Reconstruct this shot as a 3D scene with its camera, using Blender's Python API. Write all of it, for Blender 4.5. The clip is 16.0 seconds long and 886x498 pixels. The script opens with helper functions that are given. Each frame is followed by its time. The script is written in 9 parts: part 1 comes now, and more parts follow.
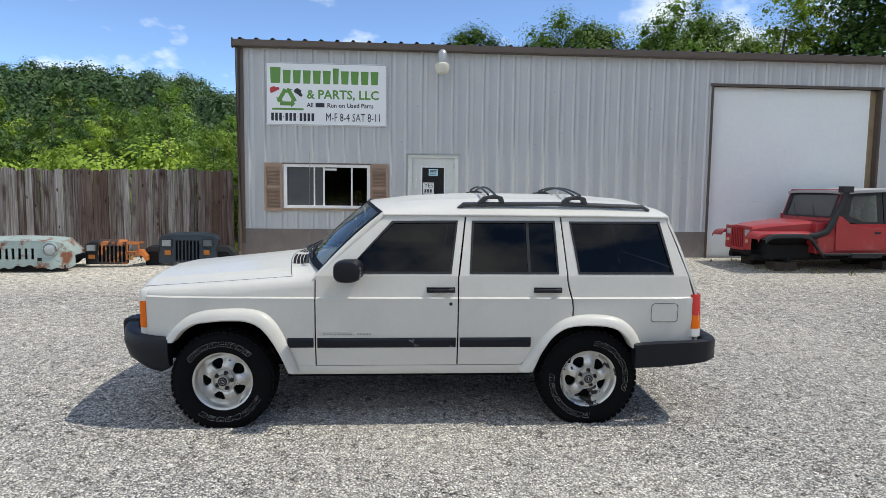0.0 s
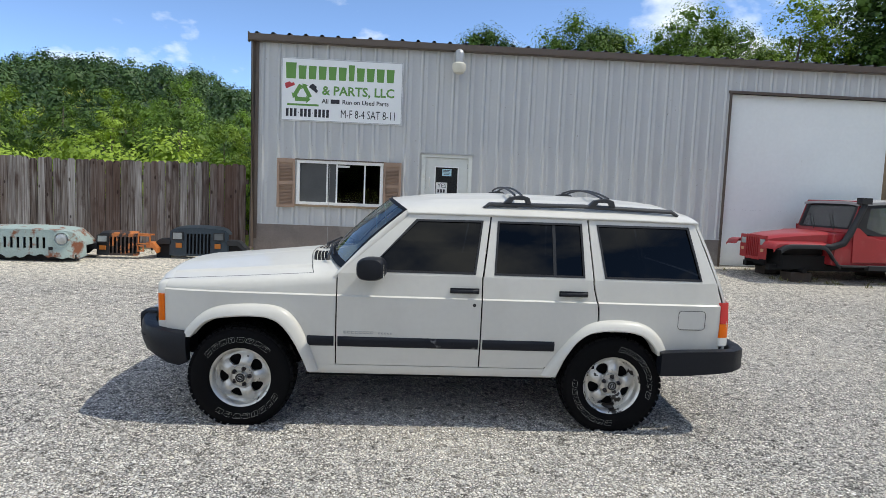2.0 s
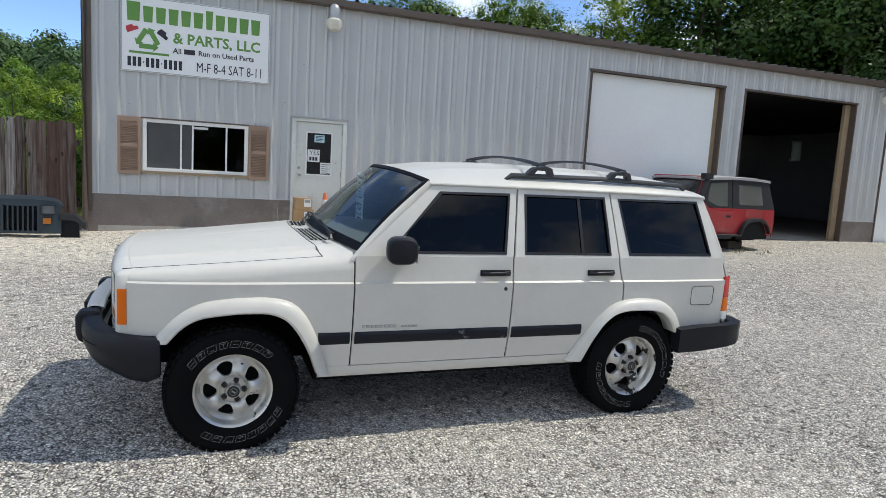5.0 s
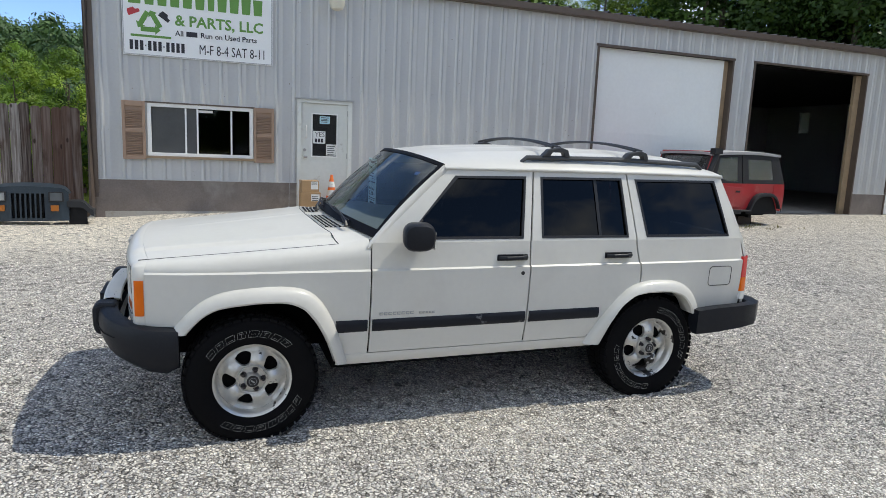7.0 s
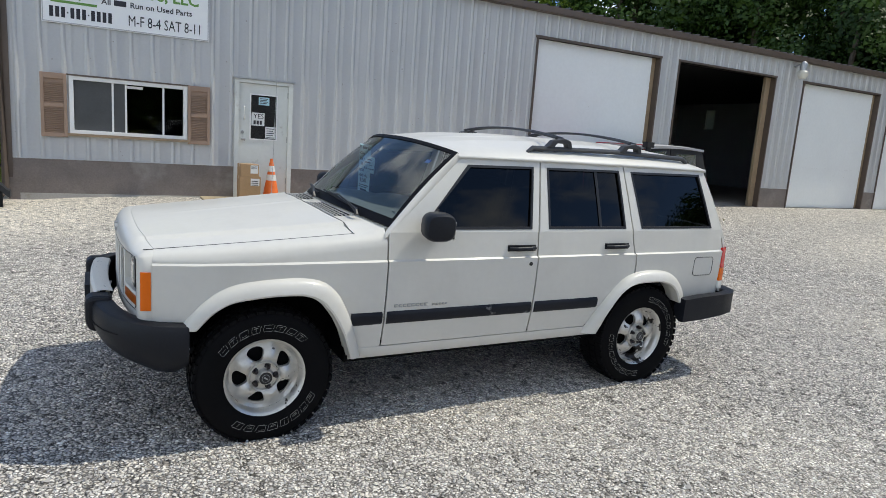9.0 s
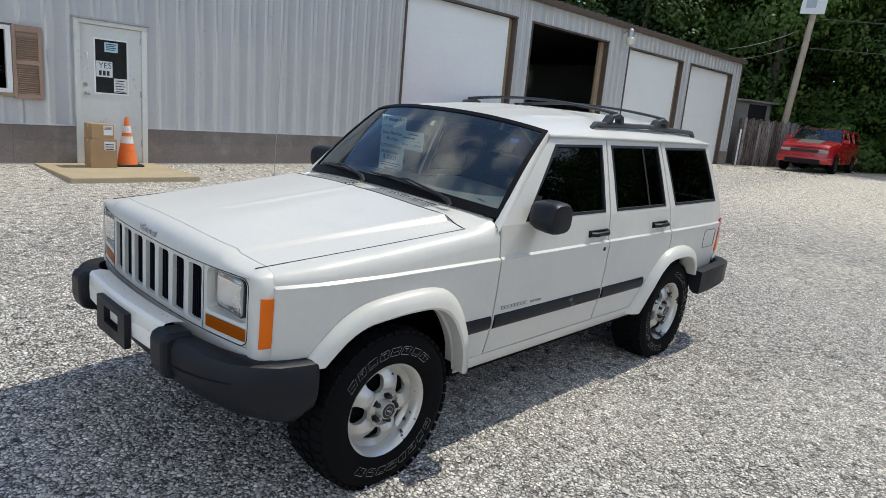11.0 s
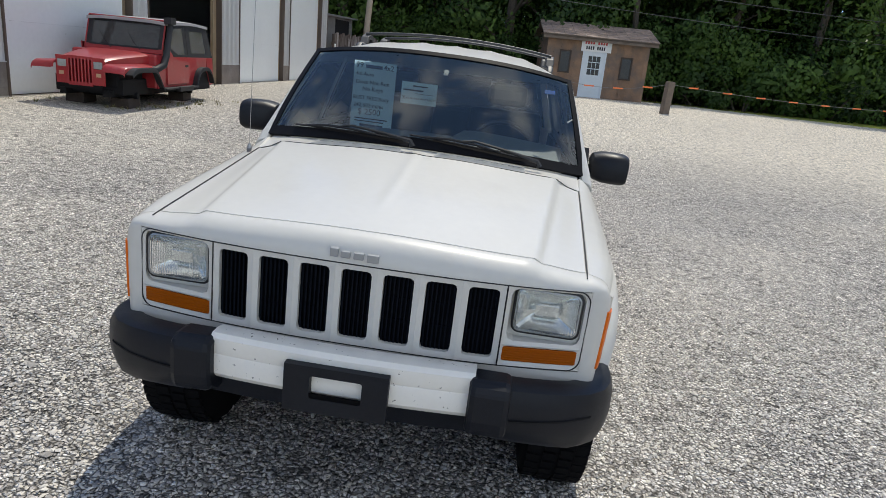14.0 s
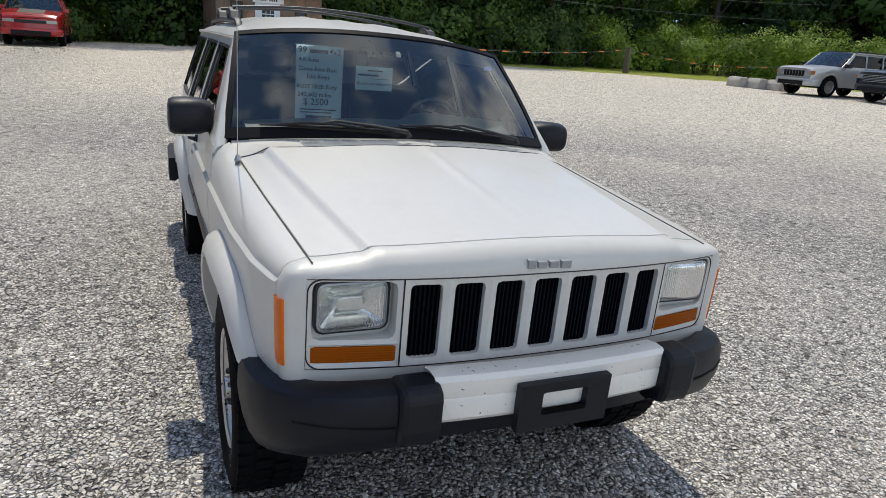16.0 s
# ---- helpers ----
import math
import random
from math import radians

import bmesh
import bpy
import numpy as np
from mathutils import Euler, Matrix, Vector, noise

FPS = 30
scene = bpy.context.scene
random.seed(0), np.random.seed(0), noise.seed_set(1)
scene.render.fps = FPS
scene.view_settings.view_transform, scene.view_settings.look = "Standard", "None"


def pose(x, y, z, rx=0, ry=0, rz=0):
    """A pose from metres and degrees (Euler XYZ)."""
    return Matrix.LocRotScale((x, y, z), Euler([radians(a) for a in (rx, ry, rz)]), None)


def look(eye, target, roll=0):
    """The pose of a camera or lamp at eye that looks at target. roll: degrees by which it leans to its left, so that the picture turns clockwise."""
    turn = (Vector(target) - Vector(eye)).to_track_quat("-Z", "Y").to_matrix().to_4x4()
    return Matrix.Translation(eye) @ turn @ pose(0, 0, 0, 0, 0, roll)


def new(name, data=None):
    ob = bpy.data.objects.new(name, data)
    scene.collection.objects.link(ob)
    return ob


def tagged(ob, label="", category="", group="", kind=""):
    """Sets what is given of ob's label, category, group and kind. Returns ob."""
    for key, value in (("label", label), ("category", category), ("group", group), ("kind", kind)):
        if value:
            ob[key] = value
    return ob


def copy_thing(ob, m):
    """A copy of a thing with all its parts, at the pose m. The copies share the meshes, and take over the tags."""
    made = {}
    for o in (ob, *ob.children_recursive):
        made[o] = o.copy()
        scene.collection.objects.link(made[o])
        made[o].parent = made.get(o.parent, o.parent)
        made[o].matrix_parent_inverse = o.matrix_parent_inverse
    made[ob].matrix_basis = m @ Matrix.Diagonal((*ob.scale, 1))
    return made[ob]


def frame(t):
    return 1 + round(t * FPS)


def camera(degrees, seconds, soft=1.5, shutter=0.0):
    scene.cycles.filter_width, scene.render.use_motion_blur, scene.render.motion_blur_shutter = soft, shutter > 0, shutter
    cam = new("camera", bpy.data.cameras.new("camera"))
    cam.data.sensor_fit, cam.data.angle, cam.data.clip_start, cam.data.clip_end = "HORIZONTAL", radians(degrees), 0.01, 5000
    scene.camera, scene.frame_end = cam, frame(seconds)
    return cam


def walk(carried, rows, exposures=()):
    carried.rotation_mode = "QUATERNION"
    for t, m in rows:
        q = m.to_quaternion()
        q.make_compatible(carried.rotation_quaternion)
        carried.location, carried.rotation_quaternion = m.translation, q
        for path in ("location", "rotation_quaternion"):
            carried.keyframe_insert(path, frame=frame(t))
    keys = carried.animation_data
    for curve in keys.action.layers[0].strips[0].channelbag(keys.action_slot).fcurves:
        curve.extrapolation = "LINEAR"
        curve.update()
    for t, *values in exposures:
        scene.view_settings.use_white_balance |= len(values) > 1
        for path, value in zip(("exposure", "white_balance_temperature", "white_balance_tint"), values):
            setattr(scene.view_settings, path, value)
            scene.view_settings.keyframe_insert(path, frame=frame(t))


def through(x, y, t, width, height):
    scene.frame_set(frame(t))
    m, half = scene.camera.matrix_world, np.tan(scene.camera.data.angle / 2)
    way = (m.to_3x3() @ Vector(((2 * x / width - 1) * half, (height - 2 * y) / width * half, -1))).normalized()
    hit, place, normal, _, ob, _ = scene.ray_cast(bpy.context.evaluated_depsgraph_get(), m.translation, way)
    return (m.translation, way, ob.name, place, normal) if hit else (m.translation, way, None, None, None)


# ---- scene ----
cam = camera(69.0, 16.0, soft=0.6)
PATH = [
    (0, (0.358, 0.067, 1.681), (0.494, 2.054, 1.5), 0.7),
    (0.5, (0.365, 0.079, 1.677), (0.495, 2.068, 1.515), 0.9),
    (1, (0.376, 0.092, 1.675), (0.477, 2.083, 1.51), 0.8),
    (1.5, (0.377, 0.116, 1.676), (0.399, 2.108, 1.501), 0.4),
    (2, (0.222, 0.158, 1.661), (0.345, 2.147, 1.483), 2.3),
    (2.5, (-0.029, 0.28, 1.641), (0.201, 2.253, 1.409), 3.2),
    (3, (-0.285, 0.476, 1.611), (0.084, 2.436, 1.463), 3.3),
    (3.5, (-0.602, 0.616, 1.608), (-0.076, 2.541, 1.462), 5.1),
    (4, (-0.873, 0.733, 1.609), (-0.226, 2.61, 1.368), 4.8),
    (4.2, (-0.924, 0.809, 1.581), (-0.232, 2.672, 1.363), 5.1),
    (6.3, (-1.121, 1.085, 1.608), (-0.419, 2.931, 1.296), 1.8),
    (6.5, (-1.117, 1.076, 1.613), (-0.412, 2.921, 1.298), 2.7),
    (7, (-1.104, 1.085, 1.618), (-0.401, 2.932, 1.31), 2.4),
    (7.5, (-1.117, 1.099, 1.61), (-0.469, 2.964, 1.293), 2.4),
    (8, (-1.214, 1.145, 1.598), (-0.513, 2.986, 1.251), 3.7),
    (8.5, (-1.43, 1.228, 1.615), (-0.538, 2.988, 1.286), 2.4),
    (8.7, (-1.496, 1.28, 1.604), (-0.586, 3.03, 1.271), 3.3),
    (10.8, (-2.47, 2.562, 1.576), (-1.089, 3.957, 1.19), 4.3),
    (11, (-2.553, 2.695, 1.593), (-1.127, 4.032, 1.169), 5.1),
    (11.5, (-2.798, 3.038, 1.587), (-1.223, 4.173, 1.108), 6.5),
    (12, (-2.925, 3.401, 1.553), (-1.229, 4.362, 1.104), 7.4),
    (12.5, (-3.015, 3.782, 1.572), (-1.25, 4.574, 1.065), 7.1),
    (13, (-3.141, 4.163, 1.577), (-1.282, 4.63, 1.007), 9.0),
    (13.3, (-3.147, 4.411, 1.54), (-1.259, 4.81, 1.012), 8.7),
    (13.5, (-3.2, 4.57, 1.549), (-1.292, 4.89, 1.041), 7.4),
    (14, (-3.25, 4.957, 1.562), (-1.334, 5.103, 1.006), 5.7),
    (14.5, (-3.287, 5.304, 1.572), (-1.371, 5.274, 0.999), 6.6),
    (15, (-3.212, 5.636, 1.558), (-1.336, 5.303, 0.952), 4.3),
    (15.5, (-3.095, 6.002, 1.571), (-1.313, 5.365, 0.922), 2.7),
    (16, (-2.953, 6.356, 1.586), (-1.226, 5.555, 0.973), 4.1),
]
walk(cam, [(t, look(eye, target, roll)) for t, eye, target, roll in PATH], exposures=((0.0, 0.72, 6820, 5), (10.8, 0.72, 6820, 5), (12.5, 0.68, 6820, 5), (14.0, 0.66, 6920, 6.5), (16.0, 0.64, 6980, 7)))

# ---- world and sun ----
SUN_WAY = Vector((0.523, -0.066, 0.850)).normalized()
world = bpy.data.worlds.new("sky")
scene.world = world
world.use_nodes = True
wn, wl = world.node_tree.nodes, world.node_tree.links
wn.clear()
w_out = wn.new("ShaderNodeOutputWorld")
w_bg = wn.new("ShaderNodeBackground")
w_bg.inputs["Strength"].default_value = 0.19
w_sky = wn.new("ShaderNodeTexSky")
w_sky.sky_type = "NISHITA"
w_sky.sun_disc = False
w_sky.sun_elevation = math.asin(SUN_WAY.z)
w_sky.sun_rotation = math.atan2(SUN_WAY.x, SUN_WAY.y)
w_sky.air_density, w_sky.dust_density, w_sky.ozone_density = 0.40, 0.0, 3.4
# scattered fair-weather clouds, mixed over the sky by direction
w_co = wn.new("ShaderNodeTexCoord")
w_sep, w_den, w_u, w_v, w_uv = [wn.new(k) for k in ("ShaderNodeSeparateXYZ", "ShaderNodeMath", "ShaderNodeMath", "ShaderNodeMath", "ShaderNodeCombineXYZ")]
w_den.operation, w_u.operation, w_v.operation = "ADD", "DIVIDE", "DIVIDE"
w_den.inputs[1].default_value = 0.42
w_uv.inputs["Z"].default_value = 3.7
w_no = wn.new("ShaderNodeTexNoise")
w_no.inputs["Scale"].default_value = 4.6
w_no.inputs["Detail"].default_value = 8.0
w_no.inputs["Roughness"].default_value = 0.56
w_ramp = wn.new("ShaderNodeValToRGB")
w_ramp.color_ramp.elements[0].position = 0.53
w_ramp.color_ramp.elements[1].position = 0.76
w_mix = wn.new("ShaderNodeMix")
w_mix.data_type = "RGBA"
w_mix.inputs["B"].default_value = (4.3, 4.45, 4.7, 1.0)
wl.new(w_co.outputs["Generated"], w_sep.inputs["Vector"])
wl.new(w_sep.outputs["Z"], w_den.inputs[0])
wl.new(w_sep.outputs["X"], w_u.inputs[0])
wl.new(w_sep.outputs["Y"], w_v.inputs[0])
wl.new(w_den.outputs[0], w_u.inputs[1])
wl.new(w_den.outputs[0], w_v.inputs[1])
wl.new(w_u.outputs[0], w_uv.inputs["X"])
wl.new(w_v.outputs[0], w_uv.inputs["Y"])
wl.new(w_uv.outputs["Vector"], w_no.inputs["Vector"])
# cloudier south and west, out of view, to fill the shade; car windows mirror it
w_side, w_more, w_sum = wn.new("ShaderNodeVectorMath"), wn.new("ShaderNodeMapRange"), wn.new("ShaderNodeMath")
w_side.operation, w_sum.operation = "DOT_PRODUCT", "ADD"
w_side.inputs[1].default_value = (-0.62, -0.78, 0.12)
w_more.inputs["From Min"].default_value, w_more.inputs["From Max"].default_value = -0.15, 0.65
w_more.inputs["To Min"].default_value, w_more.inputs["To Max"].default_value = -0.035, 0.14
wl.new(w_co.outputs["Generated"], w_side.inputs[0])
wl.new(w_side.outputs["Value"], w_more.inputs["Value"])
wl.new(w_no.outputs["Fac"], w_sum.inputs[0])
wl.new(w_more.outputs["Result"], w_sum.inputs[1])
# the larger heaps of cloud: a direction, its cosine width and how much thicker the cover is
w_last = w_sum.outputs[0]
# the high fourth heap is out of view, added for the windscreen to mirror
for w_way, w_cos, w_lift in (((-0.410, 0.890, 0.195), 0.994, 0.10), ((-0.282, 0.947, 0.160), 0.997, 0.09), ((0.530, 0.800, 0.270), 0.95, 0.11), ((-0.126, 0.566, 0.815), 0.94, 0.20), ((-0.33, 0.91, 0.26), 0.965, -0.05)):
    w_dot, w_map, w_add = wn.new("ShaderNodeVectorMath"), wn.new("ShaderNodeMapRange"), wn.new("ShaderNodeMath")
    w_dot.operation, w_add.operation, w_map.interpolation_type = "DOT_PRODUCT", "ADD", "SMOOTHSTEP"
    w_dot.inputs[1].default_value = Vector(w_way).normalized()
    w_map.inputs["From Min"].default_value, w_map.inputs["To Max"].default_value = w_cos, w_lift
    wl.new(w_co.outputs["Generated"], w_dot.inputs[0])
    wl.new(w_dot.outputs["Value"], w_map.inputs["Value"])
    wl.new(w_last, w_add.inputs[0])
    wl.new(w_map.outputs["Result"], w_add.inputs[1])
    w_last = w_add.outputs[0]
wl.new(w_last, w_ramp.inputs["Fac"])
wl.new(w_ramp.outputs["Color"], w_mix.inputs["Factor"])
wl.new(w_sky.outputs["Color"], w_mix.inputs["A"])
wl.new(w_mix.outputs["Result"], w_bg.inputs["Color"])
wl.new(w_bg.outputs["Background"], w_out.inputs["Surface"])

sun = new("sun", bpy.data.lights.new("sun", "SUN"))
sun.data.energy = 2.0
sun.data.angle = radians(0.55)
sun.data.color = (1.0, 0.955, 0.88)
sun.matrix_world = look(SUN_WAY * 60, (0, 0, 0))

# ---- materials ----
def material(name, colour, rough=0.5, metal=0.0, spread=0.0, scale=4.0, fine=60.0, bump=0.0, bump_scale=None,
             coat=0.0, spec=0.5, dirt=None, dirt_scale=2.0, dirt_from=0.55, dirt_to=0.75, rand=0.0, rough_spread=0.0):
    """A principled surface with two scales of tone, optional stains of their own colour, bump and a per-piece tone."""
    m = bpy.data.materials.new(name)
    m.use_nodes = True
    n, l = m.node_tree.nodes, m.node_tree.links
    b = n["Principled BSDF"]
    b.inputs["Base Color"].default_value = (*colour, 1)
    b.inputs["Roughness"].default_value = rough
    b.inputs["Metallic"].default_value = metal
    b.inputs["Specular IOR Level"].default_value = spec
    b.inputs["Coat Weight"].default_value = coat
    b.inputs["Coat Roughness"].default_value = 0.04
    co = n.new("ShaderNodeTexCoord")
    last = None
    if spread > 0:
        big, small = n.new("ShaderNodeTexNoise"), n.new("ShaderNodeTexNoise")
        big.inputs["Scale"].default_value, big.inputs["Detail"].default_value = scale, 4
        small.inputs["Scale"].default_value, small.inputs["Detail"].default_value = fine, 3
        l.new(co.outputs["Object"], big.inputs["Vector"])
        l.new(co.outputs["Object"], small.inputs["Vector"])
        add = n.new("ShaderNodeMath")
        add.operation = "ADD"
        l.new(big.outputs["Fac"], add.inputs[0])
        l.new(small.outputs["Fac"], add.inputs[1])
        rng = n.new("ShaderNodeMapRange")
        rng.inputs["From Min"].default_value, rng.inputs["From Max"].default_value = 0.7, 1.3
        rng.inputs["To Min"].default_value, rng.inputs["To Max"].default_value = 1 - spread, 1 + spread
        l.new(add.outputs[0], rng.inputs["Value"])
        mul = n.new("ShaderNodeVectorMath")
        mul.operation = "SCALE"
        mul.inputs[0].default_value = colour
        l.new(rng.outputs["Result"], mul.inputs["Scale"])
        last = mul.outputs["Vector"]
        if rough_spread > 0:
            rr = n.new("ShaderNodeMapRange")
            rr.inputs["From Min"].default_value, rr.inputs["From Max"].default_value = 0.35, 0.65
            rr.inputs["To Min"].default_value, rr.inputs["To Max"].default_value = rough - rough_spread, rough + rough_spread
            l.new(big.outputs["Fac"], rr.inputs["Value"])
            l.new(rr.outputs["Result"], b.inputs["Roughness"])
    if rand > 0:
        info = n.new("ShaderNodeObjectInfo")
        rr = n.new("ShaderNodeMapRange")
        rr.inputs["To Min"].default_value, rr.inputs["To Max"].default_value = 1 - rand, 1 + rand
        l.new(info.outputs["Random"], rr.inputs["Value"])
        mul = n.new("ShaderNodeVectorMath")
        mul.operation = "SCALE"
        mul.inputs[0].default_value = colour
        if last:
            l.new(last, mul.inputs[0])
        l.new(rr.outputs["Result"], mul.inputs["Scale"])
        last = mul.outputs["Vector"]
    if dirt:
        dn = n.new("ShaderNodeTexNoise")
        dn.inputs["Scale"].default_value, dn.inputs["Detail"].default_value = dirt_scale, 7
        dn.inputs["Roughness"].default_value = 0.62
        l.new(co.outputs["Object"], dn.inputs["Vector"])
        dr = n.new("ShaderNodeMapRange")
        dr.inputs["From Min"].default_value, dr.inputs["From Max"].default_value = dirt_from, dirt_to
        l.new(dn.outputs["Fac"], dr.inputs["Value"])
        mx = n.new("ShaderNodeMix")
        mx.data_type = "RGBA"
        mx.inputs["A"].default_value = (*colour, 1)
        mx.inputs["B"].default_value = (*dirt, 1)
        l.new(dr.outputs["Result"], mx.inputs["Factor"])
        if last:
            l.new(last, mx.inputs["A"])
        last = mx.outputs["Result"]
    if last:
        l.new(last, b.inputs["Base Color"])
    if bump > 0:
        bn = n.new("ShaderNodeTexNoise")
        bn.inputs["Scale"].default_value, bn.inputs["Detail"].default_value = bump_scale or fine, 4
        l.new(co.outputs["Object"], bn.inputs["Vector"])
        bp = n.new("ShaderNodeBump")
        bp.inputs["Strength"].default_value, bp.inputs["Distance"].default_value = bump, 0.01
        l.new(bn.outputs["Fac"], bp.inputs["Height"])
        l.new(bp.outputs["Normal"], b.inputs["Normal"])
    return m


def glass(name, tint, rough=0.02, haze=0.0, crease=False, ior=1.75, film=(0.62, 0.64, 0.64)):
    """Tinted glass: part clear, part glossy; a thin pane."""
    m = bpy.data.materials.new(name)
    m.use_nodes = True
    n, l = m.node_tree.nodes, m.node_tree.links
    out = n["Material Output"]
    n.remove(n["Principled BSDF"])
    tr, gl, mix, fr = n.new("ShaderNodeBsdfTransparent"), n.new("ShaderNodeBsdfGlossy"), n.new("ShaderNodeMixShader"), n.new("ShaderNodeFresnel")
    tr.inputs["Color"].default_value = (*tint, 1)
    gl.inputs["Roughness"].default_value = rough
    fr.inputs["IOR"].default_value = ior
    l.new(fr.outputs["Fac"], mix.inputs["Fac"])
    l.new(tr.outputs["BSDF"], mix.inputs[1])
    l.new(gl.outputs["BSDF"], mix.inputs[2])
    last = mix
    if haze > 0:
        # a thin diffuse film, thicker in smears: dust, and mirrored sky on the windscreen
        co, no, mr = n.new("ShaderNodeTexCoord"), n.new("ShaderNodeTexNoise"), n.new("ShaderNodeMapRange")
        no.inputs["Scale"].default_value, no.inputs["Detail"].default_value = 2.2, 5
        if crease:
            mp = n.new("ShaderNodeMapping")
            mp.inputs["Scale"].default_value, mp.inputs["Rotation"].default_value = (5.0, 1.0, 1.0), (0, 0.5, 0)
            no.inputs["Distortion"].default_value = 1.5
            l.new(co.outputs["Object"], mp.inputs["Vector"])
            l.new(mp.outputs["Vector"], no.inputs["Vector"])
        else:
            l.new(co.outputs["Object"], no.inputs["Vector"])
        mr.inputs["From Min"].default_value, mr.inputs["From Max"].default_value = 0.35, 0.7
        mr.inputs["To Min"].default_value, mr.inputs["To Max"].default_value = haze * 0.6, haze * 1.5
        l.new(no.outputs["Fac"], mr.inputs["Value"])
        df, last = n.new("ShaderNodeBsdfDiffuse"), n.new("ShaderNodeMixShader")
        df.inputs["Color"].default_value = (*film, 1)
        l.new(mr.outputs["Result"], last.inputs["Fac"])
        l.new(mix.outputs["Shader"], last.inputs[1])
        l.new(df.outputs["BSDF"], last.inputs[2])
    l.new(last.outputs["Shader"], out.inputs["Surface"])
    return m


def gravel_material():
    m = bpy.data.materials.new("limestone_gravel")
    m.use_nodes = True
    n, l = m.node_tree.nodes, m.node_tree.links
    b = n["Principled BSDF"]
    b.inputs["Roughness"].default_value = 0.95
    b.inputs["Specular IOR Level"].default_value = 0.2
    co = n.new("ShaderNodeTexCoord")
    warp = n.new("ShaderNodeTexNoise")
    warp.inputs["Scale"].default_value = 30
    l.new(co.outputs["Object"], warp.inputs["Vector"])
    wm = n.new("ShaderNodeMix")
    wm.data_type = "VECTOR"
    wm.inputs["Factor"].default_value = 0.03
    l.new(co.outputs["Object"], wm.inputs["A"])
    l.new(warp.outputs["Color"], wm.inputs["B"])
    cells = []
    for s in (46.0, 78.0):
        v = n.new("ShaderNodeTexVoronoi")
        v.inputs["Scale"].default_value = s
        l.new(wm.outputs["Result"], v.inputs["Vector"])
        cells.append(v)
    edge = n.new("ShaderNodeTexVoronoi")
    edge.feature = "DISTANCE_TO_EDGE"
    edge.inputs["Scale"].default_value = 46.0
    l.new(wm.outputs["Result"], edge.inputs["Vector"])
    sep = n.new("ShaderNodeSeparateColor")
    l.new(cells[0].outputs["Color"], sep.inputs["Color"])
    ramp = n.new("ShaderNodeValToRGB")
    r = ramp.color_ramp
    r.elements[0].position, r.elements[0].color = 0.0, (0.34, 0.317, 0.300, 1)
    r.elements[1].position, r.elements[1].color = 1.0, (0.90, 0.868, 0.805, 1)
    e = r.elements.new(0.25)
    e.color = (0.582, 0.552, 0.522, 1)
    e = r.elements.new(0.7)
    e.color = (0.803, 0.764, 0.718, 1)
    l.new(sep.outputs["Red"], ramp.inputs["Fac"])
    # wide drifts of dust and packed fines, browner towards some places
    wide = n.new("ShaderNodeTexNoise")
    wide.inputs["Scale"].default_value, wide.inputs["Detail"].default_value = 0.33, 5
    l.new(co.outputs["Object"], wide.inputs["Vector"])
    wr = n.new("ShaderNodeMapRange")
    wr.inputs["From Min"].default_value, wr.inputs["From Max"].default_value = 0.42, 0.72
    wr.inputs["To Max"].default_value = 0.42
    l.new(wide.outputs["Fac"], wr.inputs["Value"])
    mx = n.new("ShaderNodeMix")
    mx.data_type = "RGBA"
    mx.inputs["B"].default_value = (0.83, 0.755, 0.635, 1)
    pk, mxf = n.new("ShaderNodeAttribute"), n.new("ShaderNodeMath")
    pk.attribute_name = "packed_fines"
    mxf.operation = "MAXIMUM"
    l.new(wr.outputs["Result"], mxf.inputs[0])
    l.new(pk.outputs["Fac"], mxf.inputs[1])
    l.new(mxf.outputs[0], mx.inputs["Factor"])
    # shade in the gaps between the stones, painted into the colour
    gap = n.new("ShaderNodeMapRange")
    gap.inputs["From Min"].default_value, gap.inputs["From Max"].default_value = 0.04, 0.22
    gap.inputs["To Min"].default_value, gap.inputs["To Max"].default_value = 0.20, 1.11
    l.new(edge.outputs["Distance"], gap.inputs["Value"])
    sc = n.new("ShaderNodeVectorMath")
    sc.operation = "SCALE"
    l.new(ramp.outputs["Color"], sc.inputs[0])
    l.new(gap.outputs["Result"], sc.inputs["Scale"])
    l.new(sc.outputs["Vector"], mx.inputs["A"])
    # mottling that still shows far off
    mott = n.new("ShaderNodeTexNoise")
    mott.inputs["Scale"].default_value, mott.inputs["Detail"].default_value = 15.0, 8
    mott.inputs["Roughness"].default_value = 0.75
    l.new(co.outputs["Object"], mott.inputs["Vector"])
    mrange = n.new("ShaderNodeMapRange")
    mrange.inputs["From Min"].default_value, mrange.inputs["From Max"].default_value = 0.32, 0.68
    mrange.inputs["To Min"].default_value, mrange.inputs["To Max"].default_value = 0.54, 1.42
    l.new(mott.outputs["Fac"], mrange.inputs["Value"])
    # single larger stones, some dark, some pale
    lump, lumpc, lumpr, lumpm = n.new("ShaderNodeTexVoronoi"), n.new("ShaderNodeSeparateColor"), n.new("ShaderNodeValToRGB"), n.new("ShaderNodeMath")
    lump.inputs["Scale"].default_value = 25.0
    l.new(wm.outputs["Result"], lump.inputs["Vector"])
    l.new(lump.outputs["Color"], lumpc.inputs["Color"])
    l.new(lumpc.outputs["Green"], lumpr.inputs["Fac"])
    lr = lumpr.color_ramp
    lr.interpolation = "CONSTANT"
    lr.elements[0].position, lr.elements[0].color = 0.0, (0.55, 0.55, 0.55, 1)
    lr.elements[1].position, lr.elements[1].color = 0.07, (0.94, 0.94, 0.94, 1)
    lr.elements.new(0.34).color = (1.11, 1.11, 1.11, 1)
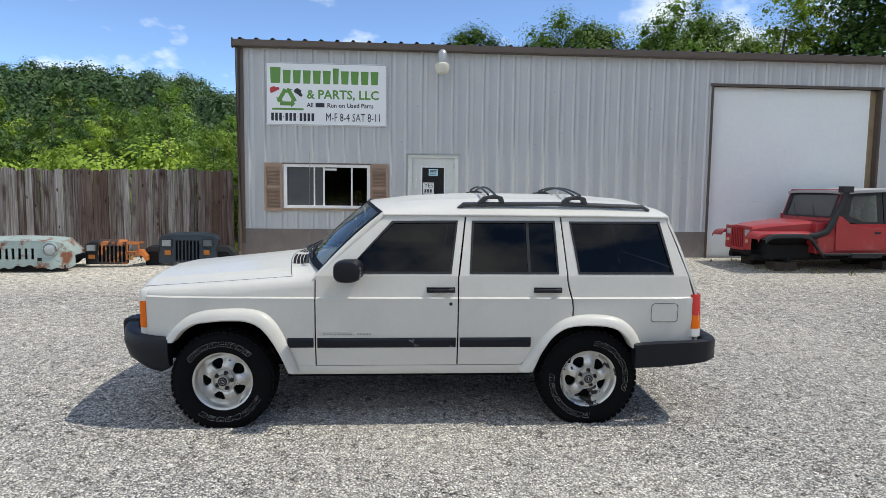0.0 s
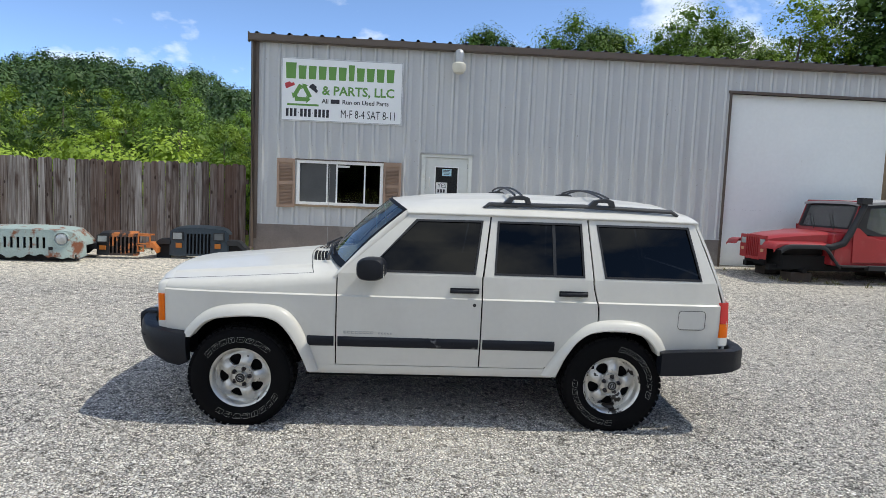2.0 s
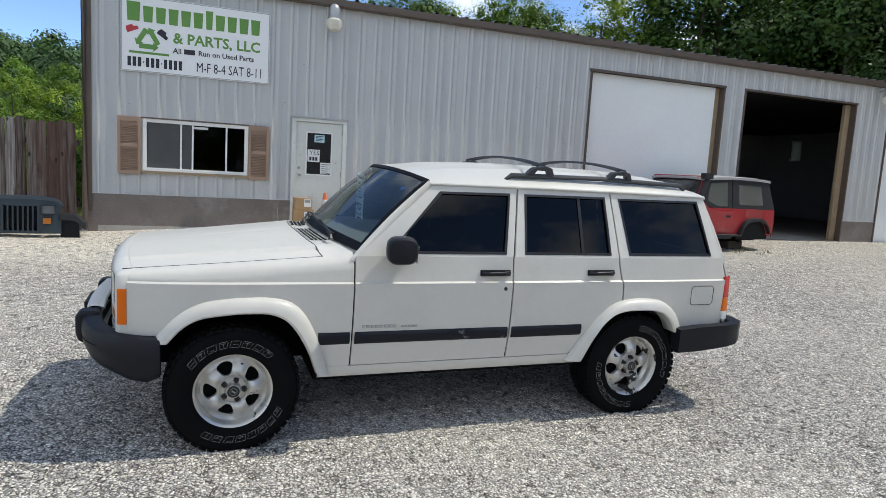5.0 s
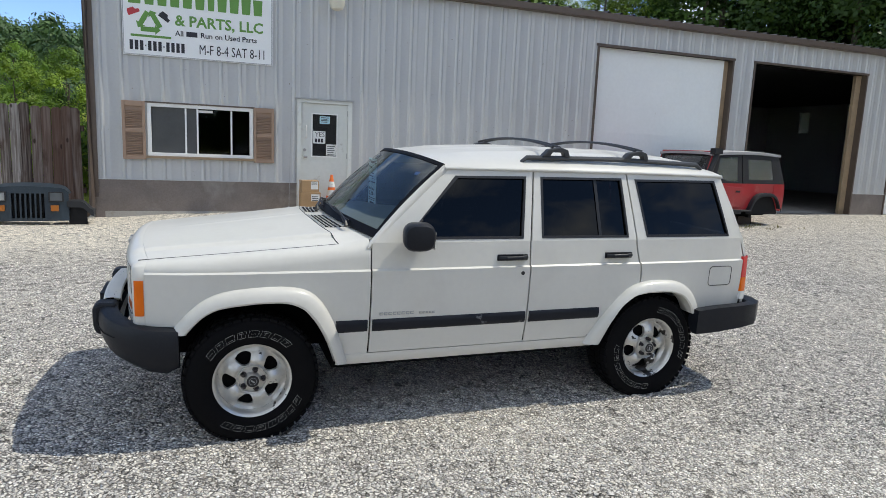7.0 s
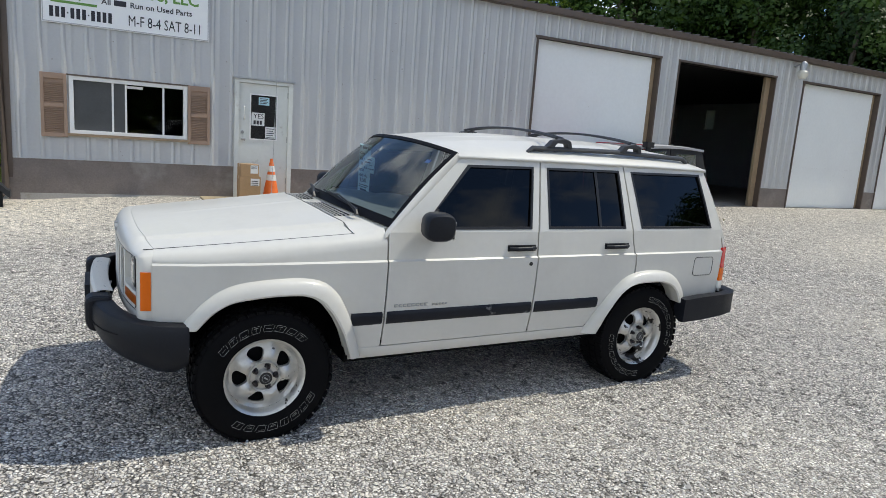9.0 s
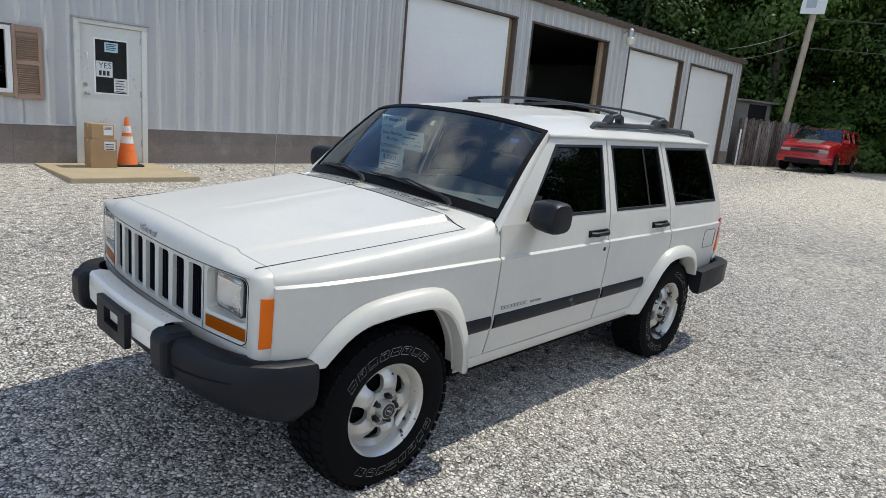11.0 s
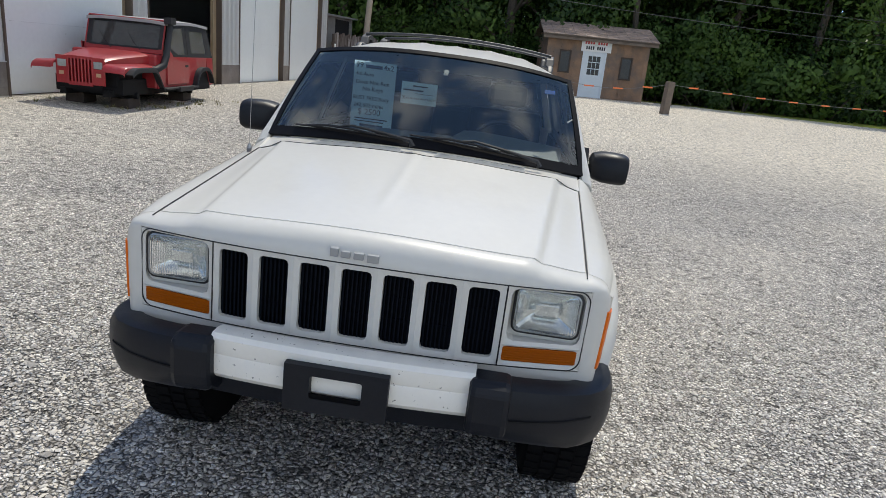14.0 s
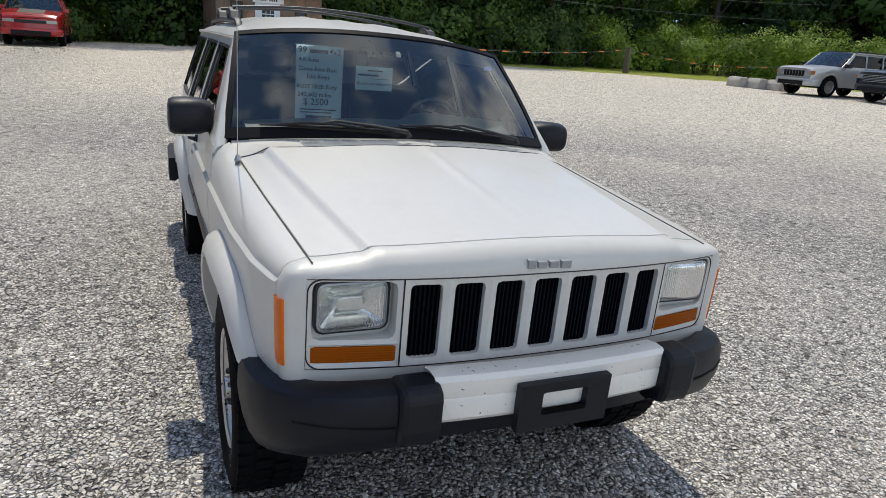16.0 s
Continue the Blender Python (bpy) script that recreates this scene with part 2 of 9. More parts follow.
    lr.elements.new(0.78).color = (1.22, 1.22, 1.22, 1)
    lumpm.operation = "MULTIPLY"
    l.new(lumpr.outputs["Color"], lumpm.inputs[0])
    l.new(mrange.outputs["Result"], lumpm.inputs[1])
    sc2 = n.new("ShaderNodeVectorMath")
    sc2.operation = "SCALE"
    l.new(mx.outputs["Result"], sc2.inputs[0])
    l.new(lumpm.outputs[0], sc2.inputs["Scale"])
    sc = sc2
    # grass creeping in where the lot ends
    at = n.new("ShaderNodeAttribute")
    at.attribute_name = "grass_cover"
    blade = n.new("ShaderNodeTexNoise")
    blade.inputs["Scale"].default_value, blade.inputs["Detail"].default_value = 2.5, 8
    l.new(co.outputs["Object"], blade.inputs["Vector"])
    sm = n.new("ShaderNodeMath")
    sm.operation = "ADD"
    l.new(at.outputs["Fac"], sm.inputs[0])
    l.new(blade.outputs["Fac"], sm.inputs[1])
    gr = n.new("ShaderNodeMapRange")
    gr.inputs["From Min"].default_value, gr.inputs["From Max"].default_value = 0.80, 1.05
    l.new(sm.outputs[0], gr.inputs["Value"])
    gcol = n.new("ShaderNodeMix")
    gcol.data_type = "RGBA"
    gcol.inputs["A"].default_value, gcol.inputs["B"].default_value = (0.19, 0.235, 0.035, 1), (0.44, 0.47, 0.095, 1)
    l.new(blade.outputs["Fac"], gcol.inputs["Factor"])
    gm = n.new("ShaderNodeMix")
    gm.data_type = "RGBA"
    l.new(gr.outputs["Result"], gm.inputs["Factor"])
    l.new(sc.outputs["Vector"], gm.inputs["A"])
    l.new(gcol.outputs["Result"], gm.inputs["B"])
    l.new(gm.outputs["Result"], b.inputs["Base Color"])
    hs = n.new("ShaderNodeMath")
    hs.operation = "MULTIPLY_ADD"
    hs.inputs[1].default_value = 0.5
    l.new(cells[1].outputs["Distance"], hs.inputs[0])
    l.new(cells[0].outputs["Distance"], hs.inputs[2])
    bp = n.new("ShaderNodeBump")
    bp.invert = True
    bp.inputs["Strength"].default_value, bp.inputs["Distance"].default_value = 1.0, 0.028
    l.new(hs.outputs[0], bp.inputs["Height"])
    l.new(bp.outputs["Normal"], b.inputs["Normal"])
    return m


def leaf_material(name, dark, light, through=0.35):
    """Leaves: tone by leaf clump and by tree, some light passing through."""
    m = bpy.data.materials.new(name)
    m.use_nodes = True
    n, l = m.node_tree.nodes, m.node_tree.links
    b = n["Principled BSDF"]
    b.inputs["Roughness"].default_value = 0.55
    b.inputs["Specular IOR Level"].default_value = 0.3
    geo, info = n.new("ShaderNodeNewGeometry"), n.new("ShaderNodeObjectInfo")
    mean = n.new("ShaderNodeMath")
    mean.operation = "MULTIPLY_ADD"
    mean.inputs[1].default_value = 0.26
    half = n.new("ShaderNodeMath")
    half.operation = "MULTIPLY"
    half.inputs[1].default_value = 0.74
    l.new(info.outputs["Random"], half.inputs[0])
    l.new(geo.outputs["Random Per Island"], mean.inputs[0])
    l.new(half.outputs[0], mean.inputs[2])
    mx = n.new("ShaderNodeMix")
    mx.data_type = "RGBA"
    mx.inputs["A"].default_value, mx.inputs["B"].default_value = (*dark, 1), (*light, 1)
    co, patch, lift = n.new("ShaderNodeTexCoord"), n.new("ShaderNodeTexNoise"), n.new("ShaderNodeMath")
    patch.inputs["Scale"].default_value, patch.inputs["Detail"].default_value = 0.28, 3
    l.new(co.outputs["Object"], patch.inputs["Vector"])
    lift.operation = "MULTIPLY_ADD"
    lift.inputs[1].default_value = 2.6
    l.new(patch.outputs["Fac"], lift.inputs[0])
    shift = n.new("ShaderNodeMath")
    shift.operation = "SUBTRACT"
    shift.inputs[1].default_value = 1.3
    l.new(mean.outputs[0], shift.inputs[0])
    l.new(shift.outputs[0], lift.inputs[2])
    lift.use_clamp = True
    l.new(lift.outputs[0], mx.inputs["Factor"])
    l.new(mx.outputs["Result"], b.inputs["Base Color"])
    tl = n.new("ShaderNodeBsdfTranslucent")
    l.new(mx.outputs["Result"], tl.inputs["Color"])
    ms = n.new("ShaderNodeMixShader")
    ms.inputs["Fac"].default_value = through
    l.new(b.outputs["BSDF"], ms.inputs[1])
    l.new(tl.outputs["BSDF"], ms.inputs[2])
    l.new(ms.outputs["Shader"], n["Material Output"].inputs["Surface"])
    return m


def board_material():
    """Weathered boards: long grain along the board, knots, brown stains, each board of its own tone."""
    m = bpy.data.materials.new("weathered_fence_wood")
    m.use_nodes = True
    n, l = m.node_tree.nodes, m.node_tree.links
    b = n["Principled BSDF"]
    b.inputs["Roughness"].default_value = 0.92
    b.inputs["Specular IOR Level"].default_value = 0.2
    co, info = n.new("ShaderNodeTexCoord"), n.new("ShaderNodeObjectInfo")
    shift = n.new("ShaderNodeVectorMath")
    shift.operation = "MULTIPLY_ADD"
    shift.inputs[1].default_value = (37.0, 11.0, 23.0)
    l.new(info.outputs["Random"], shift.inputs[0])
    l.new(co.outputs["Object"], shift.inputs[2])

    def streak(scale, stretch, detail):
        mp, no = n.new("ShaderNodeMapping"), n.new("ShaderNodeTexNoise")
        mp.inputs["Scale"].default_value = (1.0, 1.0, stretch)
        no.inputs["Scale"].default_value, no.inputs["Detail"].default_value = scale, detail
        l.new(shift.outputs["Vector"], mp.inputs["Vector"])
        l.new(mp.outputs["Vector"], no.inputs["Vector"])
        return no.outputs["Fac"]

    tone = n.new("ShaderNodeValToRGB")
    r = tone.color_ramp
    r.elements[0].position, r.elements[0].color = 0.0, (0.050, 0.036, 0.030, 1)
    r.elements[1].position, r.elements[1].color = 1.0, (0.55, 0.53, 0.51, 1)
    for q, c in ((0.25, (0.135, 0.107, 0.092, 1)), (0.5, (0.235, 0.207, 0.188, 1)), (0.75, (0.38, 0.352, 0.33, 1))):
        r.elements.new(q).color = c
    mixv = n.new("ShaderNodeMath")
    mixv.operation = "MULTIPLY_ADD"
    mixv.inputs[1].default_value = 0.50
    l.new(info.outputs["Random"], mixv.inputs[0])
    g1 = n.new("ShaderNodeMapRange")
    g1.inputs["From Min"].default_value, g1.inputs["From Max"].default_value = 0.3, 0.7
    g1.inputs["To Min"].default_value, g1.inputs["To Max"].default_value = -0.14, 0.48
    l.new(streak(42.0, 0.035, 8), g1.inputs["Value"])
    l.new(g1.outputs["Result"], mixv.inputs[2])
    l.new(mixv.outputs[0], tone.inputs["Fac"])
    # red-brown damp stains and knots
    stain = n.new("ShaderNodeMapRange")
    stain.inputs["From Min"].default_value, stain.inputs["From Max"].default_value = 0.55, 0.68
    stain.inputs["To Max"].default_value = 0.8
    l.new(streak(7.0, 0.28, 5), stain.inputs["Value"])
    mx = n.new("ShaderNodeMix")
    mx.data_type = "RGBA"
    mx.inputs["B"].default_value = (0.060, 0.034, 0.026, 1)
    l.new(stain.outputs["Result"], mx.inputs["Factor"])
    # stretches of the fence that stayed damp are red-brown
    damp, dampr, mxd = n.new("ShaderNodeTexNoise"), n.new("ShaderNodeMapRange"), n.new("ShaderNodeMix")
    damp.inputs["Scale"].default_value, damp.inputs["Detail"].default_value = 0.9, 2
    l.new(info.outputs["Location"], damp.inputs["Vector"])
    dampr.inputs["From Min"].default_value, dampr.inputs["From Max"].default_value = 0.51, 0.62
    dampr.inputs["To Max"].default_value = 0.72
    l.new(damp.outputs["Fac"], dampr.inputs["Value"])
    mxd.data_type = "RGBA"
    mxd.inputs["B"].default_value = (0.105, 0.058, 0.042, 1)
    l.new(dampr.outputs["Result"], mxd.inputs["Factor"])
    l.new(tone.outputs["Color"], mxd.inputs["A"])
    l.new(mxd.outputs["Result"], mx.inputs["A"])
    knot = n.new("ShaderNodeTexVoronoi")
    knot.inputs["Scale"].default_value = 4.5
    kmap = n.new("ShaderNodeMapping")
    kmap.inputs["Scale"].default_value = (1.6, 0.3, 0.7)
    l.new(shift.outputs["Vector"], kmap.inputs["Vector"])
    l.new(kmap.outputs["Vector"], knot.inputs["Vector"])
    kr = n.new("ShaderNodeMapRange")
    kr.inputs["From Min"].default_value, kr.inputs["From Max"].default_value = 0.15, 0.09
    kr.inputs["To Max"].default_value = 0.85
    l.new(knot.outputs["Distance"], kr.inputs["Value"])
    mk = n.new("ShaderNodeMix")
    mk.data_type = "RGBA"
    mk.inputs["B"].default_value = (0.03, 0.018, 0.014, 1)
    l.new(kr.outputs["Result"], mk.inputs["Factor"])
    l.new(mx.outputs["Result"], mk.inputs["A"])
    l.new(mk.outputs["Result"], b.inputs["Base Color"])
    bp = n.new("ShaderNodeBump")
    bp.inputs["Strength"].default_value, bp.inputs["Distance"].default_value = 0.5, 0.006
    l.new(streak(60.0, 0.04, 4), bp.inputs["Height"])
    l.new(bp.outputs["Normal"], b.inputs["Normal"])
    return m


GRAVEL = gravel_material()
SIDING = material("grey_painted_steel", (0.52, 0.525, 0.53), 0.46, metal=0.12, spec=0.6, spread=0.035, scale=1.5, fine=25, dirt=(0.30, 0.28, 0.25), dirt_scale=14, dirt_from=0.69, dirt_to=0.71, rough_spread=0.06)
BROWN_TRIM = material("brown_painted_trim", (0.10, 0.075, 0.06), 0.45, spread=0.12, scale=5, fine=50)
TAN_TRIM = material("tan_wood_jamb", (0.30, 0.22, 0.14), 0.7, spread=0.2, scale=4, fine=60, bump=0.15)
BLOCK = material("painted_concrete_block", (0.205, 0.175, 0.158), 0.88, spread=0.14, scale=3, fine=45, bump=0.3, rand=0.03, dirt=(0.31, 0.29, 0.265), dirt_scale=1.6)
MORTAR = material("block_joint", (0.200, 0.171, 0.154), 0.95, spread=0.1, bump=0.2)
WHITE_DOOR = material("white_door_paint", (0.83, 0.855, 0.855), 0.42, spread=0.025, scale=1.2, fine=14, dirt=(0.60, 0.59, 0.55), dirt_scale=7, dirt_from=0.68, dirt_to=0.78)
# white door paint greyed for the shade under the eaves, with its own stains
ENTRY_DOOR = material("eave_shaded_white_door", (0.66, 0.68, 0.655), 0.45, spread=0.04, scale=1.5, fine=16, dirt=(0.42, 0.40, 0.36), dirt_scale=5, dirt_from=0.62, dirt_to=0.78)
WHITE_FRAME = material("white_vinyl_frame", (0.84, 0.84, 0.83), 0.4, spread=0.03)
ROOF_STEEL = material("dark_steel_roof", (0.10, 0.085, 0.075), 0.4, spread=0.1, scale=2, fine=20)
# near-black: the shade of the unlit workshop is put into the colour
DARK = material("shade_black_interior", (0.022, 0.022, 0.024), 0.9, spread=0.2, scale=2)
CONCRETE = material("worn_concrete", (0.42, 0.40, 0.37), 0.9, spread=0.14, scale=3, fine=60, bump=0.25, dirt=(0.30, 0.27, 0.22), dirt_scale=4)
PANE = glass("window_pane", (0.45, 0.48, 0.48), ior=1.36)
FENCE_WOOD = board_material()
STEEL = material("dull_steel", (0.42, 0.42, 0.42), 0.35, metal=0.9, spread=0.1)

# ---- mesh helpers ----
def obj(name, bm, mat, smooth=False, bevel=0.0):
    """Links a bmesh as one mesh object. bevel: rounded edges by a modifier."""
    if not smooth:
        bmesh.ops.recalc_face_normals(bm, faces=bm.faces[:])
    me = bpy.data.meshes.new(name)
    bm.to_mesh(me)
    bm.free()
    if smooth:
        me.shade_smooth()
        me.set_sharp_from_angle(angle=radians(38))
    me.materials.append(mat)
    ob = new(name, me)
    if bevel:
        md = ob.modifiers.new("edge", "BEVEL")
        md.width, md.segments, md.limit_method = bevel, 2, "ANGLE"
    return ob


def part(name, bm, mat, parent, label="", smooth=False, bevel=0.0):
    ob = obj(name, bm, mat, smooth, bevel)
    ob.parent = parent
    return tagged(ob, label)


def thing(name, m, label, category, group="", kind=""):
    ob = new(name)
    ob.empty_display_size = 0.2
    ob.matrix_world = m
    return tagged(ob, label, category, group, kind)


def box(bm, x0, x1, y0, y1, z0, z1, m=None):
    v = [bm.verts.new(p) for p in ((x0, y0, z0), (x1, y0, z0), (x1, y1, z0), (x0, y1, z0), (x0, y0, z1), (x1, y0, z1), (x1, y1, z1), (x0, y1, z1))]
    for f in ((3, 2, 1, 0), (4, 5, 6, 7), (0, 1, 5, 4), (1, 2, 6, 5), (2, 3, 7, 6), (3, 0, 4, 7)):
        bm.faces.new([v[i] for i in f])
    if m:
        bmesh.ops.transform(bm, matrix=m, verts=v)
    return v


def boxes(*rows):
    bm = bmesh.new()
    for r in rows:
        box(bm, *r)
    return bm


def tube(bm, path, radius, sides=8, caps=True, flat=1.0):
    """A round bar along a list of points; radius may be a list. flat squashes it upright."""
    pts = [Vector(p) for p in path]
    radii = radius if isinstance(radius, (list, tuple)) else [radius] * len(pts)
    rings = []
    for i, p in enumerate(pts):
        d = (pts[min(i + 1, len(pts) - 1)] - pts[max(i - 1, 0)]).normalized()
        side = d.cross(Vector((0, 0, 1)))
        if side.length < 1e-3:
            side = d.cross(Vector((0, 1, 0)))
        side.normalize()
        up = side.cross(d)
        rings.append([bm.verts.new(p + radii[i] * (math.cos(a) * side + flat * math.sin(a) * up)) for a in (2 * math.pi * k / sides for k in range(sides))])
    for a, b in zip(rings, rings[1:]):
        for k in range(sides):
            bm.faces.new((a[k], a[(k + 1) % sides], b[(k + 1) % sides], b[k]))
    if caps:
        bm.faces.new(rings[0][::-1])
        bm.faces.new(rings[-1])
    return rings


def lathe(bm, profile, axis="y", sides=32, centre=(0, 0, 0), close=False):
    """Turns (radius, along) rows round an axis."""
    c = Vector(centre)
    rings = []
    for r, h in profile:
        ring = []
        for k in range(sides):
            a = 2 * math.pi * k / sides
            u, w = r * math.cos(a), r * math.sin(a)
            p = {"y": (u, h, w), "z": (u, w, h), "x": (h, u, w)}[axis]
            ring.append(bm.verts.new(c + Vector(p)))
        rings.append(ring)
    pairs = list(zip(rings, rings[1:])) + ([(rings[-1], rings[0])] if close else [])
    for a, b in pairs:
        for k in range(sides):
            bm.faces.new((a[k], a[(k + 1) % sides], b[(k + 1) % sides], b[k]))
    return rings


def sheet(bm, f, nu, nv):
    """A grid of f(u, v) for u and v from 0 to 1."""
    g = [[bm.verts.new(f(i / nu, j / nv)) for j in range(nv + 1)] for i in range(nu + 1)]
    for i in range(nu):
        for j in range(nv):
            bm.faces.new((g[i][j], g[i + 1][j], g[i + 1][j + 1], g[i][j + 1]))
    return g


def skirt(bm, offset):
    """Folds the open border of a sheet inwards by an offset vector or function of the place."""
    edges = [e for e in bm.edges if e.is_boundary]
    res = bmesh.ops.extrude_edge_only(bm, edges=edges)
    for v in [g for g in res["geom"] if isinstance(g, bmesh.types.BMVert)]:
        v.co += offset(v.co) if callable(offset) else Vector(offset)


def prism(bm, pts, axis, a, b):
    """A flat outline pushed from a to b along an axis. Points are the two other coordinates in order."""
    def at(p, h):
        return {"x": (h, p[0], p[1]), "y": (p[0], h, p[1]), "z": (p[0], p[1], h)}[axis]
    lo, hi = [bm.verts.new(at(p, a)) for p in pts], [bm.verts.new(at(p, b)) for p in pts]
    n = len(pts)
    bm.faces.new(lo[::-1])
    bm.faces.new(hi)
    for k in range(n):
        bm.faces.new((lo[k], lo[(k + 1) % n], hi[(k + 1) % n], hi[k]))


def smooth01(t):
    t = max(0.0, min(1.0, t))
    return t * t * (3 - 2 * t)


def lerp_rows(rows, x):
    """Straight lines between (x, value) rows."""
    if x <= rows[0][0]:
        return rows[0][1]
    for (a, va), (b, vb) in zip(rows, rows[1:]):
        if x <= b:
            return va + (vb - va) * (x - a) / (b - a)
    return rows[-1][1]


def ground_z(x, y):
    """The lot: level at the parked car, rising to the building and outwards."""
    n = max(0.0, min(1.0, (y - 4.3) / 8.6))
    s = smooth01((math.hypot(x - 0.5, y - 5.0) - 5.0) / 22.0)
    dip = 0.045 * n * smooth01((-0.6 - x) / 1.6) + 0.10 * math.exp(-((x + 2.85) / 0.55) ** 2 - ((y - 12.9) / 0.9) ** 2)
    return 0.36 * n + (1 - n) * 0.58 * s - dip


def text_mesh(body, size, mat, name="writing", bold=0.0):
    cu = bpy.data.curves.new(name, "FONT")
    cu.body, cu.size, cu.extrude = body, size, 0.0004
    cu.resolution_u = 2
    cu.offset = bold
    tmp = bpy.data.objects.new(name, cu)
    scene.collection.objects.link(tmp)
    me = bpy.data.meshes.new_from_object(tmp.evaluated_get(bpy.context.evaluated_depsgraph_get()))
    bpy.data.objects.remove(tmp)
    me.materials.append(mat)
    return me



# ---- ground ----
def ground_height(x, y):
    z = ground_z(x, y)
    # the wooded hill behind the fence and the building
    climb = smooth01((y - 24) / 75.0) * (0.90 + 0.08 * smooth01((x + 54) / 15) - 0.26 * smooth01((x + 34) / 14))
    z += 14.6 * climb
    if -60 < x < 60 and -40 < y < 13:
        z += 0.018 * noise.noise((x * 0.5, y * 0.5, 0))
    return z


def grass_cover(x, y):
    """How far the gravel has given way to grass and woodland floor."""
    east = 30.5 + 0.04 * max(0, -y) if y > -14 else 31.1 - 0.55 * (-14 - y)
    east -= 4.2 * smooth01((-2 - y) / 8) + 1.6 * smooth01((-8 - y) / 6)
    return max(smooth01((x - east) / 2.0), smooth01((-13 - x) / 4), smooth01((y - 13.2) / 1.5), smooth01((-29 - y) / 4))


def build_ground():
    xs = sorted({round(v, 3) for v in [-900, -500, -260, -140, -90] + [-60 + 4 * i for i in range(35)] + [-12 + 0.8 * i for i in range(60)] + [90, 140, 260, 500, 900]})
    ys = sorted({round(v, 3) for v in [-900, -500, -260, -140, -90] + [-60 + 4 * i for i in range(38)] + [-6 + 0.8 * i for i in range(26)] + [110, 150, 260, 500, 900]})
    bm = bmesh.new()
    g = [[bm.verts.new((x, y, ground_height(x, y))) for y in ys] for x in xs]
    for i in range(len(xs) - 1):
        for j in range(len(ys) - 1):
            bm.faces.new((g[i][j], g[i + 1][j], g[i + 1][j + 1], g[i][j + 1]))
    me = bpy.data.meshes.new("ground")
    bm.to_mesh(me)
    bm.free()
    cover = me.attributes.new("grass_cover", "FLOAT", "POINT")
    cover.data.foreach_set("value", [grass_cover(v.co.x, v.co.y) for v in me.vertices])
    packed = me.attributes.new("packed_fines", "FLOAT", "POINT")
    packed.data.foreach_set("value", [max((0.40 + 0.38 * smooth01((-0.5 - v.co.x) / 2)) * smooth01((v.co.y - 8.0) / 3.0), 0.78 * smooth01((math.hypot(v.co.x - 0.5, v.co.y - 4.5) - 5.0) / 9.0) * smooth01((11.0 - v.co.y) / 4)) for v in me.vertices])
    me.shade_smooth()
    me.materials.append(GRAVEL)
    return tagged(new("ground", me), "pale grey limestone gravel lot, dusty and uneven", "ground", kind="structure")


build_ground()

# ---- building ----
WALL_Y, BX0, BX1, DEPTH, EAVE = 12.955, -2.72, 24.95, 12.5, 4.36
BACK_Y = WALL_Y + DEPTH
SILL_Z, BASE_Z = 0.905, 0.10
FLOOR_Z = 0.37
WIN = (-1.87, -0.25, 1.33, 2.13)
DOOR = (0.56, 1.49, FLOOR_Z, 2.37)
GARAGE = [(6.68, 10.25), (10.90, 14.55), (15.80, 19.55), (20.22, 24.02)]
G_TOP = 3.85
OPENINGS = [WIN, DOOR] + [(a, b, FLOOR_Z, G_TOP) for a, b in GARAGE]
T = 0.15


def rects(x0, x1, z0, z1):
    """The rectangle without the wall's openings, as plain rectangles."""
    cuts = sorted({x0, x1} | {v for o in OPENINGS for v in o[:2] if x0 < v < x1})
    for a, b in zip(cuts, cuts[1:]):
        spans, mid = [(z0, z1)], (a + b) / 2
        for o in OPENINGS:
            if o[0] <= mid <= o[1]:
                spans = [s for lo, hi in spans for s in ((lo, min(hi, o[2])), (max(lo, o[3]), hi)) if s[1] - s[0] > 0.01]
        for lo, hi in spans:
            yield a, b, lo, hi


